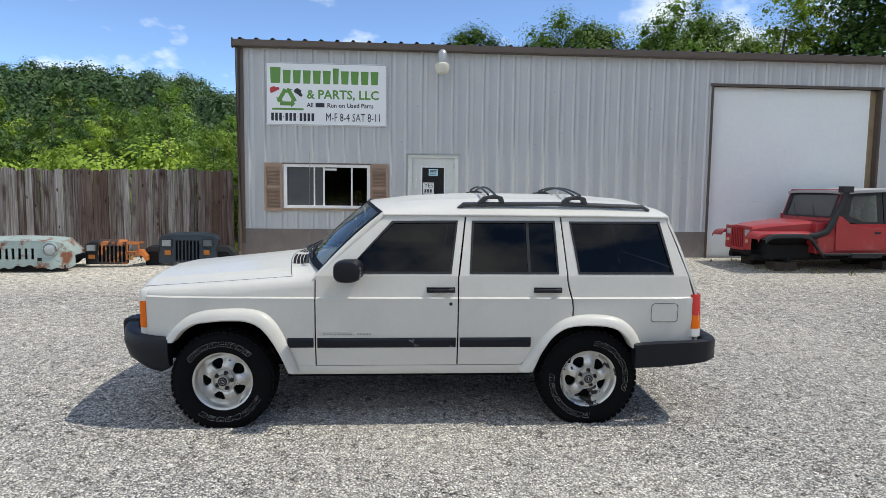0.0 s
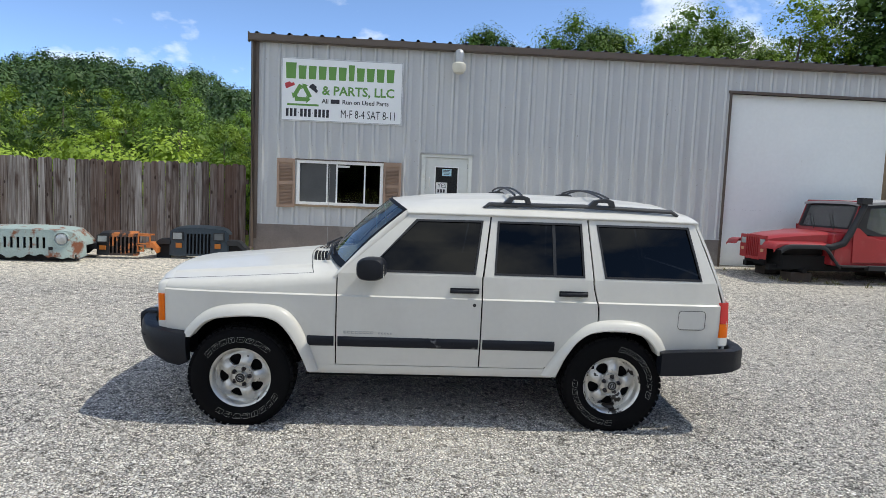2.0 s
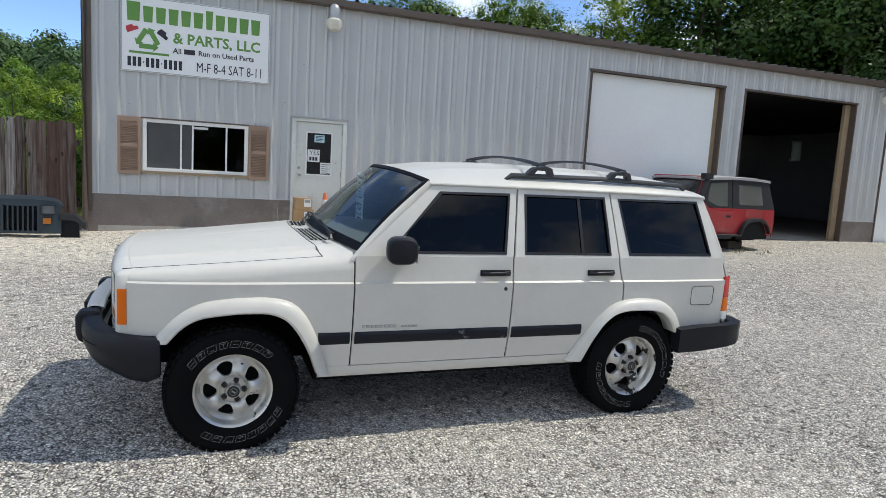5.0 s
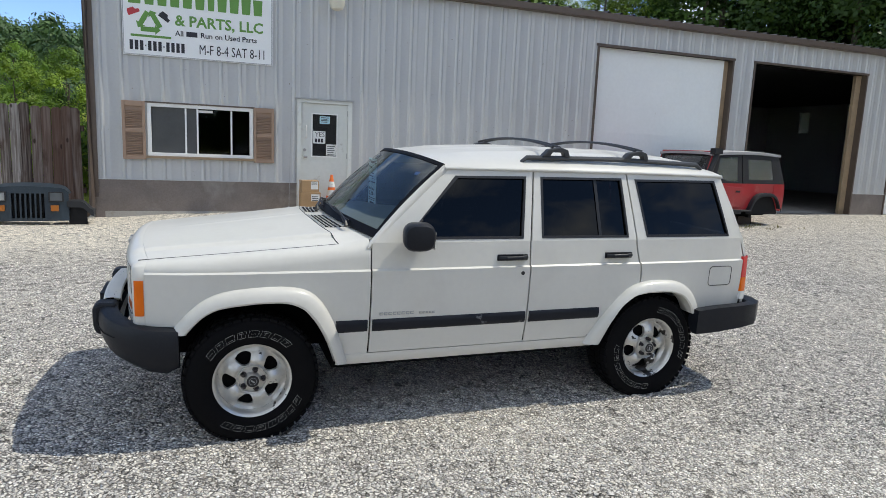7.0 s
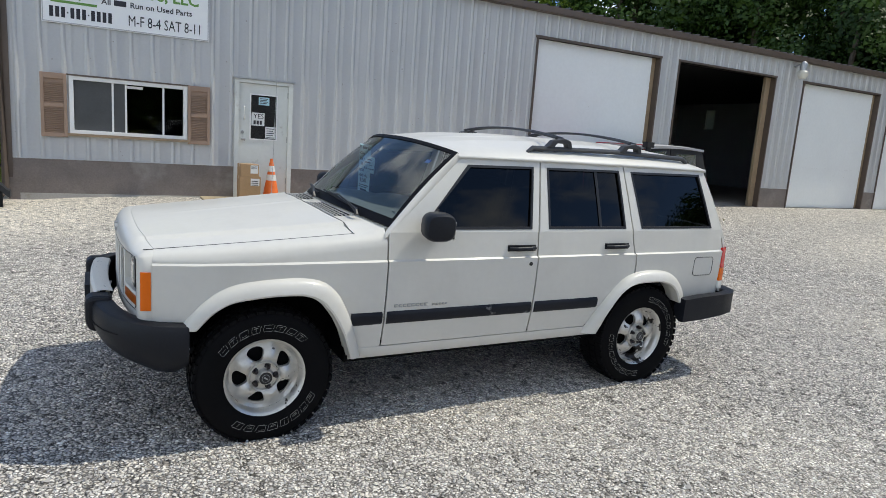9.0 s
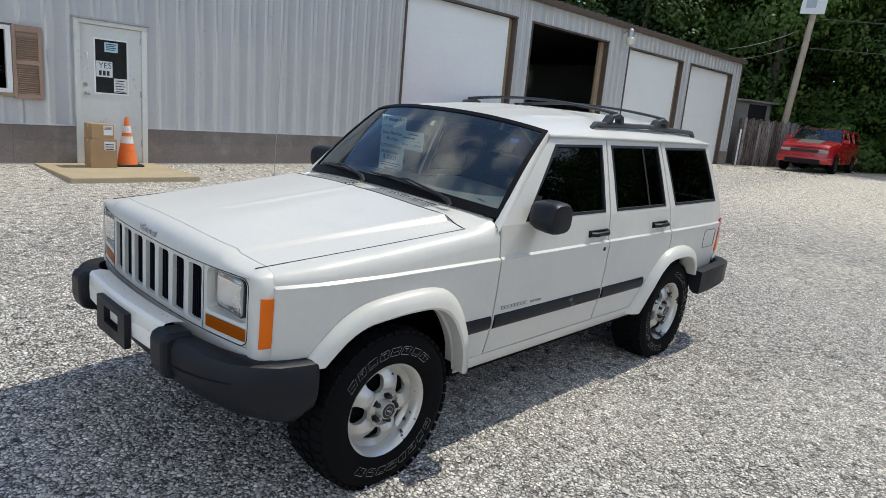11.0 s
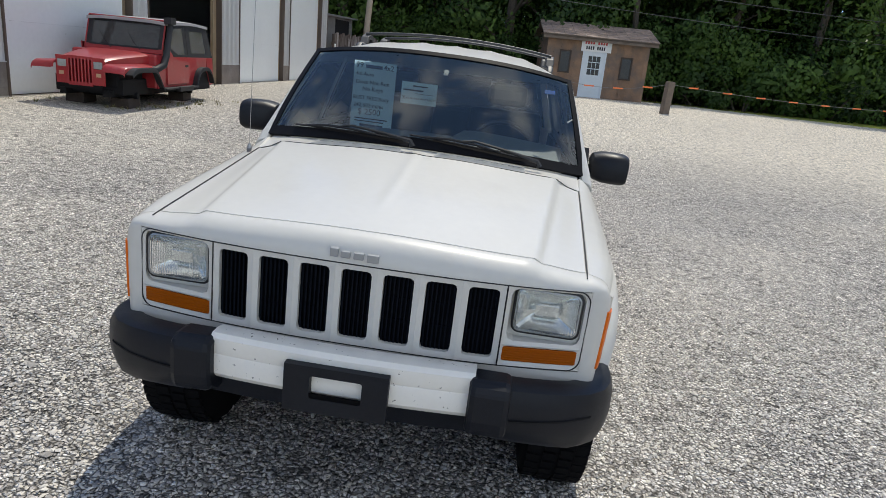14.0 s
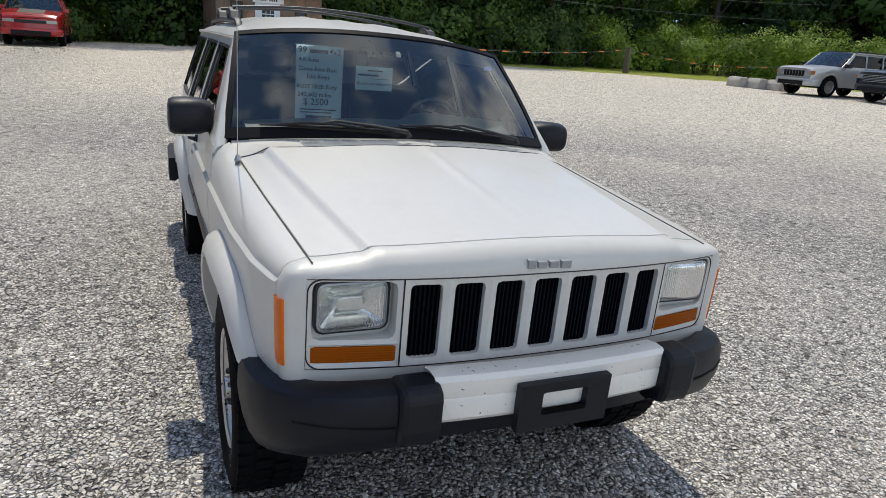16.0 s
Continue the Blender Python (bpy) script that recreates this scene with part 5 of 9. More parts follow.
REDLENS = material("red_lamp_plastic", (0.55, 0.02, 0.02), 0.2, coat=0.4)
CLEARLENS = material("milky_lamp_plastic", (0.72, 0.72, 0.70), 0.2, coat=0.4)
REFLECTOR = material("lamp_reflector", (0.80, 0.81, 0.79), 0.16, metal=0.9, spread=0.15, scale=14, fine=60)
LAMP_GLASS = glass("fluted_lamp_glass", (0.93, 0.95, 0.94), 0.05, haze=0.12, ior=1.50, film=(0.78, 0.80, 0.78))
GLASS_EDGE = material("grey_lamp_glass_edge", (0.34, 0.36, 0.36), 0.18, metal=0.4, coat=0.3)
# same amber as the side marker, darkened for the shade on the car's front
TURN_AMBER = material("shaded_amber_lamp_plastic", (0.33, 0.072, 0.0007), 0.35, spec=0.12, spread=0.05, fine=120)
INSERT = material("satin_black_grille_insert", (0.004, 0.0055, 0.010), 0.7, spec=0.08, spread=0.2, scale=20, fine=200)
TINT = glass("dark_tinted_glass", (0.016, 0.020, 0.027), 0.008, ior=1.38)
# the film's blue stands in for sky mirrored by the windscreen
SHIELD = glass("windscreen_glass", (0.86, 0.95, 0.97), 0.010, haze=0.02, ior=2.05, film=(0.25, 0.45, 0.55))
FRIT = material("black_screen_border", (0.006, 0.006, 0.008), 0.5, spec=0.12)
CLOTH = material("charcoal_seat_cloth", (0.06, 0.062, 0.068), 0.9, spread=0.15)
DASH = material("grey_dashboard_vinyl", (0.15, 0.175, 0.18), 0.6, spread=0.08)
BADGE = material("grey_badge_metal", (0.36, 0.37, 0.38), 0.35, metal=0.4)
LETTER = material("white_tyre_lettering", (0.40, 0.40, 0.39), 0.6)
PAPER = leaf_material("pale_blue_paper", (0.72, 0.89, 0.91), (0.76, 0.92, 0.94), 0.18)
INK = material("black_ink", (0.02, 0.02, 0.03), 0.7)

SIDE_ROWS = [(0.36, 0.770), (0.45, 0.790), (0.60, 0.818), (0.75, 0.828), (0.90, 0.832), (0.930, 0.834), (0.939, 0.820), (1.085, 0.806), (1.30, 0.737), (1.50, 0.668), (1.56, 0.63)]
PLAN_ROWS = [(-1.52, 0.840), (-1.44, 0.883), (-1.35, 0.922), (-1.2, 0.958), (-0.9, 0.985), (-0.2, 1.0), (1.9, 1.0), (2.3, 0.99), (2.45, 0.972), (2.6, 0.93)]


def half_width(x, z):
    return lerp_rows(SIDE_ROWS, z) * lerp_rows(PLAN_ROWS, x)


def spread_rows(rows, n):
    """n + 1 points evenly along a broken line, with its corners eased."""
    pts = [Vector((a, b, 0)) for a, b in rows]
    run = [0.0]
    for a, b in zip(pts, pts[1:]):
        run.append(run[-1] + (b - a).length)
    xs, zs = list(zip(run, [p.x for p in pts])), list(zip(run, [p.y for p in pts]))
    out = [(lerp_rows(xs, run[-1] * i / n), lerp_rows(zs, run[-1] * i / n)) for i in range(n + 1)]
    for _ in range(2):
        out = [out[0]] + [((a[0] + 2 * b[0] + c[0]) / 4, (a[1] + 2 * b[1] + c[1]) / 4) for a, b, c in zip(out, out[1:], out[2:])] + [out[-1]]
    return out


ARCH_F_IN = [(-1.185, 0.62), (-1.115, 0.71), (-1.03, 0.758), (-0.85, 0.782), (-0.68, 0.782), (-0.59, 0.745), (-0.52, 0.66), (-0.46, 0.55), (-0.405, 0.40)]
ARCH_F_OUT = [(-1.265, 0.62), (-1.19, 0.72), (-1.10, 0.80), (-1.0, 0.842), (-0.85, 0.858), (-0.68, 0.862), (-0.56, 0.838), (-0.48, 0.76), (-0.41, 0.62), (-0.335, 0.40)]
ARCH_R_IN = [(1.315, 0.40), (1.37, 0.555), (1.44, 0.665), (1.52, 0.726), (1.62, 0.745), (1.80, 0.745), (1.905, 0.72), (1.98, 0.655), (2.02, 0.58)]
ARCH_R_OUT = [(1.217, 0.40), (1.30, 0.55), (1.40, 0.68), (1.50, 0.775), (1.60, 0.81), (1.72, 0.82), (1.86, 0.812), (1.96, 0.78), (2.05, 0.70), (2.10, 0.60)]


def side_panel(s, x0, x1, zb, zt, nx, nz, slant0=None, slant1=None, fold=0.018):
    """A body panel on side s between two heights, following the body's side."""
    bm = bmesh.new()

    def f(u, v):
        xr = x0 + (x1 - x0) * u
        lo, hi, k = zb(xr), zt(xr), round(v * nz)
        half = nz // 2
        z = lo + (0.930 - lo) * k / half if k <= half else 0.939 + (hi - 0.939) * (k - half - 1) / (nz - half - 1)
        x = xr + (1 - u) * (slant0(z) if slant0 else 0) + u * (slant1(z) if slant1 else 0)
        return (x, s * half_width(x, z), z)
    sheet(bm, f, nx, nz)
    skirt(bm, (0, -s * fold, 0))
    return bm


def side_ring(s, outer, inner, fold=0.016, n=6):
    """A window frame on side s between two outlines of as many corners."""
    bm = bmesh.new()
    k = len(outer)

    def p(a, b, t, out=0.0):
        x, z = a[0] + (b[0] - a[0]) * t, a[1] + (b[1] - a[1]) * t
        return bm.verts.new((x, s * (half_width(x, z) + out), z))
    ro = [p(outer[i], outer[(i + 1) % k], j / n) for i in range(k) for j in range(n)]
    ri = [p(inner[i], inner[(i + 1) % k], j / n) for i in range(k) for j in range(n)]
    for i in range(len(ro)):
        j = (i + 1) % len(ro)
        bm.faces.new((ro[i], ro[j], ri[j], ri[i]))
    skirt(bm, (0, -s * fold, 0))
    return bm


def side_pane(s, outline, inset, n=6):
    """A pane filling a four-cornered outline on side s, set in by inset."""
    bm = bmesh.new()
    a, b, c, d = [Vector((p[0], p[1], 0)) for p in outline]

    def f(u, v):
        q = (a * (1 - u) + d * u) * (1 - v) + (b * (1 - u) + c * u) * v
        return (q.x, s * (half_width(q.x, q.y) - inset), q.y)
    sheet(bm, f, n, n)
    return bm


def seal_ring(s, inner, w=0.010):
    c = (sum(p[0] for p in inner) / 4, sum(p[1] for p in inner) / 4)
    grow = [(p[0] + math.copysign(w * 0.4, p[0] - c[0]), p[1] + math.copysign(w * 0.4, p[1] - c[1])) for p in inner]
    less = [(p[0] - math.copysign(w, p[0] - c[0]), p[1] - math.copysign(w, p[1] - c[1])) for p in inner]
    bm = side_ring(s, grow, less, fold=0.012)
    bmesh.ops.translate(bm, vec=(0, s * 0.003, 0), verts=bm.verts[:])
    return bm


def flare(s, outer, inner):
    bm = bmesh.new()
    n = 34
    o, i = spread_rows(outer, n), spread_rows(inner, n)
    section = [(0.0, 0.001), (0.06, 0.020), (0.22, 0.040), (0.55, 0.054), (0.88, 0.060), (1.0, 0.054)]
    rows = []
    for (ox, oz), (ix, iz) in zip(o, i):
        row = []
        for t, out in section:
            x, z = ox + (ix - ox) * t, oz + (iz - oz) * t
            row.append(bm.verts.new((x, s * (half_width(ox, oz) + out), z)))
        row.append(bm.verts.new((ix, s * (half_width(ox, oz) - 0.06), iz)))
        rows.append(row)
    for a, b in zip(rows, rows[1:]):
        for k in range(len(section)):
            bm.faces.new((a[k], b[k], b[k + 1], a[k + 1]))
    return bm


HOOD_EDGE = [(-1.52, 0.978), (-1.36, 0.990), (-0.9, 1.025), (-0.385, 1.068), (-0.18, 1.084)]
HOOD_WIDE = [(-1.42, 0.670), (-1.36, 0.675), (-0.9, 0.703), (-0.385, 0.732), (-0.18, 0.742)]


def hood_z(x, y):
    w, a = lerp_rows(HOOD_WIDE, x), abs(y)
    e = lerp_rows(HOOD_EDGE, x)
    t = (x + 1.42) / 1.0
    crown = lerp_rows([(0, 0.052), (1, 0.085)], t)
    cr = lerp_rows([(0, 0.15), (1, 0.10)], t)
    step = smooth01((w - a) / cr) * 0.28 + smooth01((w - a - cr + 0.012) / 0.026) * 0.26 + smooth01((w - a) / 0.62) * 0.46
    return e + crown * step + 0.004 * math.exp(-(y / 0.022) ** 2) * smooth01(t * 2)


def wing_row(x, zb):
    """The front wing's cross-section at x, from its lower edge to the bonnet's seam."""
    ze = lerp_rows(HOOD_EDGE, x)
    hw = half_width(x, 0.95)
    w = lerp_rows(HOOD_WIDE, x) + 0.004
    mid = max(0.952, ze - 0.075)
    row = [(half_width(x, z), z) for z in (zb, zb + (0.90 - zb) * 0.35, zb + (0.90 - zb) * 0.7, 0.90, 0.930, 0.939, mid)]
    k = ze - mid
    lift = 0.020 * smooth01((x + 0.385) / 0.19)
    return row + [(hw - 0.010, ze - 0.55 * k), (hw - 0.028, ze - 0.24 * k + 0.3 * lift), (hw - 0.056, ze - 0.06 * k + 0.75 * lift), (w, ze + 0.001 + lift)]


HEAD_Z = [0.655, 0.699, 0.76, 0.83, 0.90, 0.935, 0.957]
HEAD_ROLL = 9


def header_front(k, u):
    """The header panel's front, row k from its foot to the bonnet, u from -1 to 1 across."""
    q = max(0, k - len(HEAD_Z) + 1) / HEAD_ROLL
    y = u * (0.690 - 0.016 * q)
    if q == 0:
        return Vector((nose_x(y), y, HEAD_Z[k]))
    yc = max(-0.668, min(0.668, y))
    dx, dz = hood_front(y) - 0.005 - nose_x(y), hood_z(hood_front(yc), yc) - 0.002 - HEAD_Z[-1]
    return Vector((nose_x(y) + dx * (1 - math.cos(q * math.pi / 2)), y, HEAD_Z[-1] + dz * math.sin(q * math.pi / 2)))


def header_end(k):
    """The header panel's seam with the wing."""
    row = wing_row(-1.378, 0.655)
    by_z = [(z, y) for y, z in row]
    q = max(0, k - len(HEAD_Z) + 1) / HEAD_ROLL
    z = HEAD_Z[k] if q == 0 else HEAD_Z[-1] + (by_z[-1][0] - 0.002 - HEAD_Z[-1]) * math.sin(q * math.pi / 2)
    return Vector((-1.378 + 0.010 * smooth01((z - 0.95) / 0.04), lerp_rows(by_z, z), z))


def header_corner(s, k, t, out=0.0):
    """The rounded corner between front (t = 0) and seam (t = 1)."""
    f, e = header_front(k, 1.0), header_end(k)
    a = t * math.pi / 2
    c, d = max(0.0, math.cos(a)) ** 0.72, math.sin(a) ** 0.72
    return Vector((e.x - (e.x - f.x) * c - out * math.cos(a), s * (f.y + (e.y - f.y) * d + out * math.sin(a)), f.z + (e.z - f.z) * t))


def nose_x(y):
    return -1.500 + 0.058 * (abs(y) / 0.67) ** 2.6


def hood_front(y):
    return nose_x(y) + 0.085


def cowl_x(y):
    """The seam between bonnet and cowl."""
    return -0.385 - 0.085 * (1 - (abs(y) / 0.73) ** 2)


def screen_foot(y):
    a = abs(y) / 0.735
    return Vector((-0.20 - 0.135 * (1 - a ** 2.2), y, 1.115 + 0.045 * (1 - a * a)))


def screen_head(y):
    a = abs(y) / 0.645
    return Vector((0.226 - 0.110 * (1 - a ** 2.0), y, 1.526 + 0.050 * (1 - a ** 2.4)))


def roof_z(x, y):
    a = min(1.0, abs(y) / 0.668)
    mid = lerp_rows([(0.10, 1.570), (0.3, 1.596), (0.55, 1.617), (0.95, 1.636), (1.8, 1.632), (2.15, 1.605), (2.33, 1.555)], x)
    edge = lerp_rows([(0.15, 1.49), (0.3, 1.500), (1.2, 1.508), (2.15, 1.506), (2.33, 1.500)], x)
    return edge + (mid - edge) * (1 - a ** 3.2) ** 0.85


def ring_cell(bm, fx, cell, hole, r, depth, back=0.004, floor=None):
    """A flat cell with a rounded hole, on the front x = fx(y); the hole's rim runs back by depth, or to the plane x = floor."""
    y0, y1, z0, z1 = cell
    a0, a1, c0, c1 = hole
    inner, outer = [], []
    for sy, sz, cy, cz in ((1, 1, a1 - r, c1 - r), (-1, 1, a0 + r, c1 - r), (-1, -1, a0 + r, c0 + r), (1, -1, a1 - r, c0 + r)):
        k = 0.7071
        arc = [(cy + sy * r, cz), (cy + sy * r * k, cz + sz * r * k), (cy, cz + sz * r)]
        ey, ez = (y1 if sy > 0 else y0), (z1 if sz > 0 else z0)
        out = [(ey, cz), (ey, ez), (cy, ez)]
        if sy * sz < 0:
            arc.reverse()
            out.reverse()
        inner += arc
        outer += out
    vo = [bm.verts.new((fx(y), y, z)) for y, z in outer]
    vi = [bm.verts.new((fx(y) + back, y, z)) for y, z in inner]
    vb = [bm.verts.new((fx(y) + depth if floor is None else floor, y, z)) for y, z in inner]
    n = len(vo)
    for i in range(n):
        j = (i + 1) % n
        bm.faces.new((vo[i], vo[j], vi[j], vi[i]))
        bm.faces.new((vi[i], vi[j], vb[j], vb[i]))


def bumper_run(bm, path, tops, bots, deep=0.09):
    """A moulded bumper along a plan path with top and bottom heights."""
    n = len(path)
    rows = []
    for i, (x, y) in enumerate(path):
        d = Vector(path[min(i + 1, n - 1)]) - Vector(path[max(i - 1, 0)])
        out = Vector((-d.y, d.x)).normalized()
        zt, zb = tops[i], bots[i]
        h = zt - zb
        row = [(-deep, zt - 0.004), (-0.030, zt), (-0.010, zt - 0.010), (0, zt - 0.034), (0.003, zb + 0.58 * h), (-0.003, zb + 0.36 * h), (-0.019, zb + 0.14 * h), (-0.052, zb), (-deep, zb + 0.005)]
        rows.append([bm.verts.new((x + out.x * o, y + out.y * o, z)) for o, z in row])
    for a, b in zip(rows, rows[1:]):
        for k in range(len(a) - 1):
            bm.faces.new((a[k], a[k + 1], b[k + 1], b[k]))
        bm.faces.new((a[-1], a[0], b[0], b[-1]))
    bm.faces.new(rows[0])
    bm.faces.new(rows[-1][::-1])


def build_wheel(car, x, s, turn):
    r, hub_z, yc = 0.357, 0.345, s * 0.722
    w = thing("wheel", pose(x, yc, hub_z, 0, turn, 0), "", "")
    w.parent = car
    bm = bmesh.new()
    prof = [(0.196, -0.098), (0.209, -0.104), (0.236, -0.114), (0.29, -0.119), (0.325, -0.112), (0.343, -0.098), (0.349, -0.085), (0.350, 0.085), (0.343, 0.098), (0.325, 0.112), (0.29, 0.119), (0.236, 0.114), (0.209, 0.104), (0.196, 0.098)]
    lathe(bm, prof, "y", 56)
    tyre = part("tyre", bm, RUBBER, w, "black all-terrain tyre with raised outlined lettering", smooth=True)
    bm = bmesh.new()
    lugs = 46
    for k in range(lugs):
        for y0, y1, sh, q in ((-0.108, -0.060, 0.0, 0.074), (-0.052, -0.006, 0.5, 0.070), (0.006, 0.052, 0.0, 0.070), (0.060, 0.108, 0.5, 0.074)):
            m = Matrix.Rotation(2 * math.pi * (k + sh) / lugs, 4, "Y")
            drop = 0.006 if abs(y0) > 0.055 else 0.0
            box(bm, -q * 0.24, q * 0.24, y0, y1, 0.338, 0.358 - drop, m)
    part("tread", bm, RUBBER, w)
    # wheel disc with five windows, on the outer face
    o = s * 0.098
    bm = bmesh.new()
    lathe(bm, [(0.198, o), (0.209, o * 1.08), (0.207, o * 1.02), (0.200, o * 0.96), (0.190, o * 0.80), (0.186, o * 0.52)], "y", 56)
    def face(rr, an):
        dep = lerp_rows([(0.058, 0.66), (0.075, 0.70), (0.086, 0.82), (0.100, 0.86), (0.125, 0.76), (0.150, 0.58), (0.172, 0.44), (0.186, 0.52)], rr)
        dep -= 0.16 * math.cos(5 * an) * smooth01((rr - 0.075) / 0.04) * smooth01((0.186 - rr) / 0.03)
        return (rr * math.cos(an), o * dep, rr * math.sin(an))
    for k in range(5):
        mid = 2 * math.pi * k / 5
        hole, cell, deep = [], [], []
        for j in range(32):
            th = 2 * math.pi * j / 32
            cx, cy = math.cos(th), math.sin(th)
            sup = (abs(cx) ** 3 + abs(cy) ** 3) ** (-1 / 3)
            hr = 0.121 + 0.035 * cy * sup
            ha = mid + (0.295 + 0.075 * cy) * cx * sup
            box_k = 1 / max(abs(cx), abs(cy))
            hole.append(bm.verts.new(face(hr, ha)))
            q = face(hr, ha)
            deep.append(bm.verts.new((q[0], q[1] - s * 0.022, q[2])))
            cr = 0.134 + (0.052 if cy > 0 else 0.076) * cy * box_k
            cell.append(bm.verts.new(face(cr, mid + math.pi / 5 * cx * box_k)))
        mids = [bm.verts.new(face(math.hypot((h.co.x + c.co.x) / 2, (h.co.z + c.co.z) / 2), math.atan2((h.co.z + c.co.z) / 2, (h.co.x + c.co.x) / 2))) for h, c in zip(hole, cell)]
        for j in range(32):
            i = (j + 1) % 32
            bm.faces.new((cell[j], cell[i], mids[i], mids[j]))
            bm.faces.new((mids[j], mids[i], hole[i], hole[j]))
            bm.faces.new((hole[j], hole[i], deep[i], deep[j]))
    bmesh.ops.remove_doubles(bm, verts=bm.verts[:], dist=0.0008)
    grow = Matrix.Diagonal((0.985, 1.0, 0.985, 1.0))
    rim_paint = RIM_PEELED if x > 0 else RIM
    bm.transform(grow)
    part("rim", bm, rim_paint, w, "worn silver five-window wheel with chipped chrome", smooth=True)
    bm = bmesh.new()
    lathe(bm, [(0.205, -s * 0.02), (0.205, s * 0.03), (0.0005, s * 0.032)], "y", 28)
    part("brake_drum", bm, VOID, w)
    bm = bmesh.new()
    lathe(bm, [(0.080, o * 0.62), (0.080, o * 0.86), (0.077, o * 0.90), (0.073, o * 0.88), (0.070, o * 0.74), (0.046, o * 0.78), (0.040, o * 0.90), (0.038, o * 1.10), (0.036, o * 1.14), (0.0005, o * 1.15)], "y", 36)
    bm.transform(grow)
    hub = part("hub_cap", bm, RIM, w, smooth=True)
    bm = bmesh.new()
    lathe(bm, [(0.033, o * 1.12), (0.032, o * 1.165), (0.0005, o * 1.165)], "y", 22)
    emblem = part("emblem", bm, SEAL, hub)
    bm = bmesh.new()
    lathe(bm, [(0.021, o * 1.16), (0.0195, o * 1.178), (0.018, o * 1.16)], "y", 22)
    box(bm, -0.011, 0.011, *sorted((o * 1.16, o * 1.176)), -0.004, 0.004)
    part("emblem_ring", bm, BADGE, emblem)
    for k in range(5):
        a = 2 * math.pi * (k + 0.5) / 5
        bm = bmesh.new()
        lathe(bm, [(0.0165, o * 0.74), (0.0165, o * 0.78), (0.0115, o * 0.79), (0.0115, o * 1.0), (0.008, o * 1.08), (0.0005, o * 1.09)], "y", 8, (0.057 * math.cos(a), 0, 0.057 * math.sin(a)))
        bm.transform(grow)
        part("lug_nut", bm, NUT, hub)
    # raised outlined letters as plain hollow bars
    bm = bmesh.new()
    for start, step, count in ((83, 13.0, 8), (273, 13.0, 8)):
        for k in range(count):
            a = radians(start + step * k)
            wide = 4.5 + 0.9 * ((k * 7 + start) % 5) / 4
            bars = [(0.270, 0.2712, -wide * 0.8, wide), (0.2978, 0.299, -wide, wide * 0.7), (0.270, 0.299, -wide, 0.24 - wide), (0.272, 0.297, wide - 0.24, wide)]
            inside = [(0.283, 0.2842, -wide * 0.5, wide * 0.6), (0.276, 0.293, -0.12, 0.12), (0.277, 0.2782, -wide * 0.5, wide * 0.5), (0.290, 0.2912, -wide * 0.6, wide * 0.4)]
            bars += [inside[(k * 3 + start) % 4], inside[(k * 5 + 1) % 4]]
            for lo, hi, da0, da1 in bars:
                q = []
                for rr, da in ((lo * 1.22 - 0.0786, da0), (hi * 1.22 - 0.0786, da0), (hi * 1.22 - 0.0786, da1), (lo * 1.22 - 0.0786, da1)):
                    t = a + radians(da + 70 * (rr - 0.284)) * s
                    q.append(bm.verts.new((rr * math.cos(t), s * 0.1198, rr * math.sin(t))))
                bm.faces.new(q)
    tagged(part("lettering", bm, LETTER, tyre, "thin white outlines of raised tyre lettering"), kind="stuff")
    return w


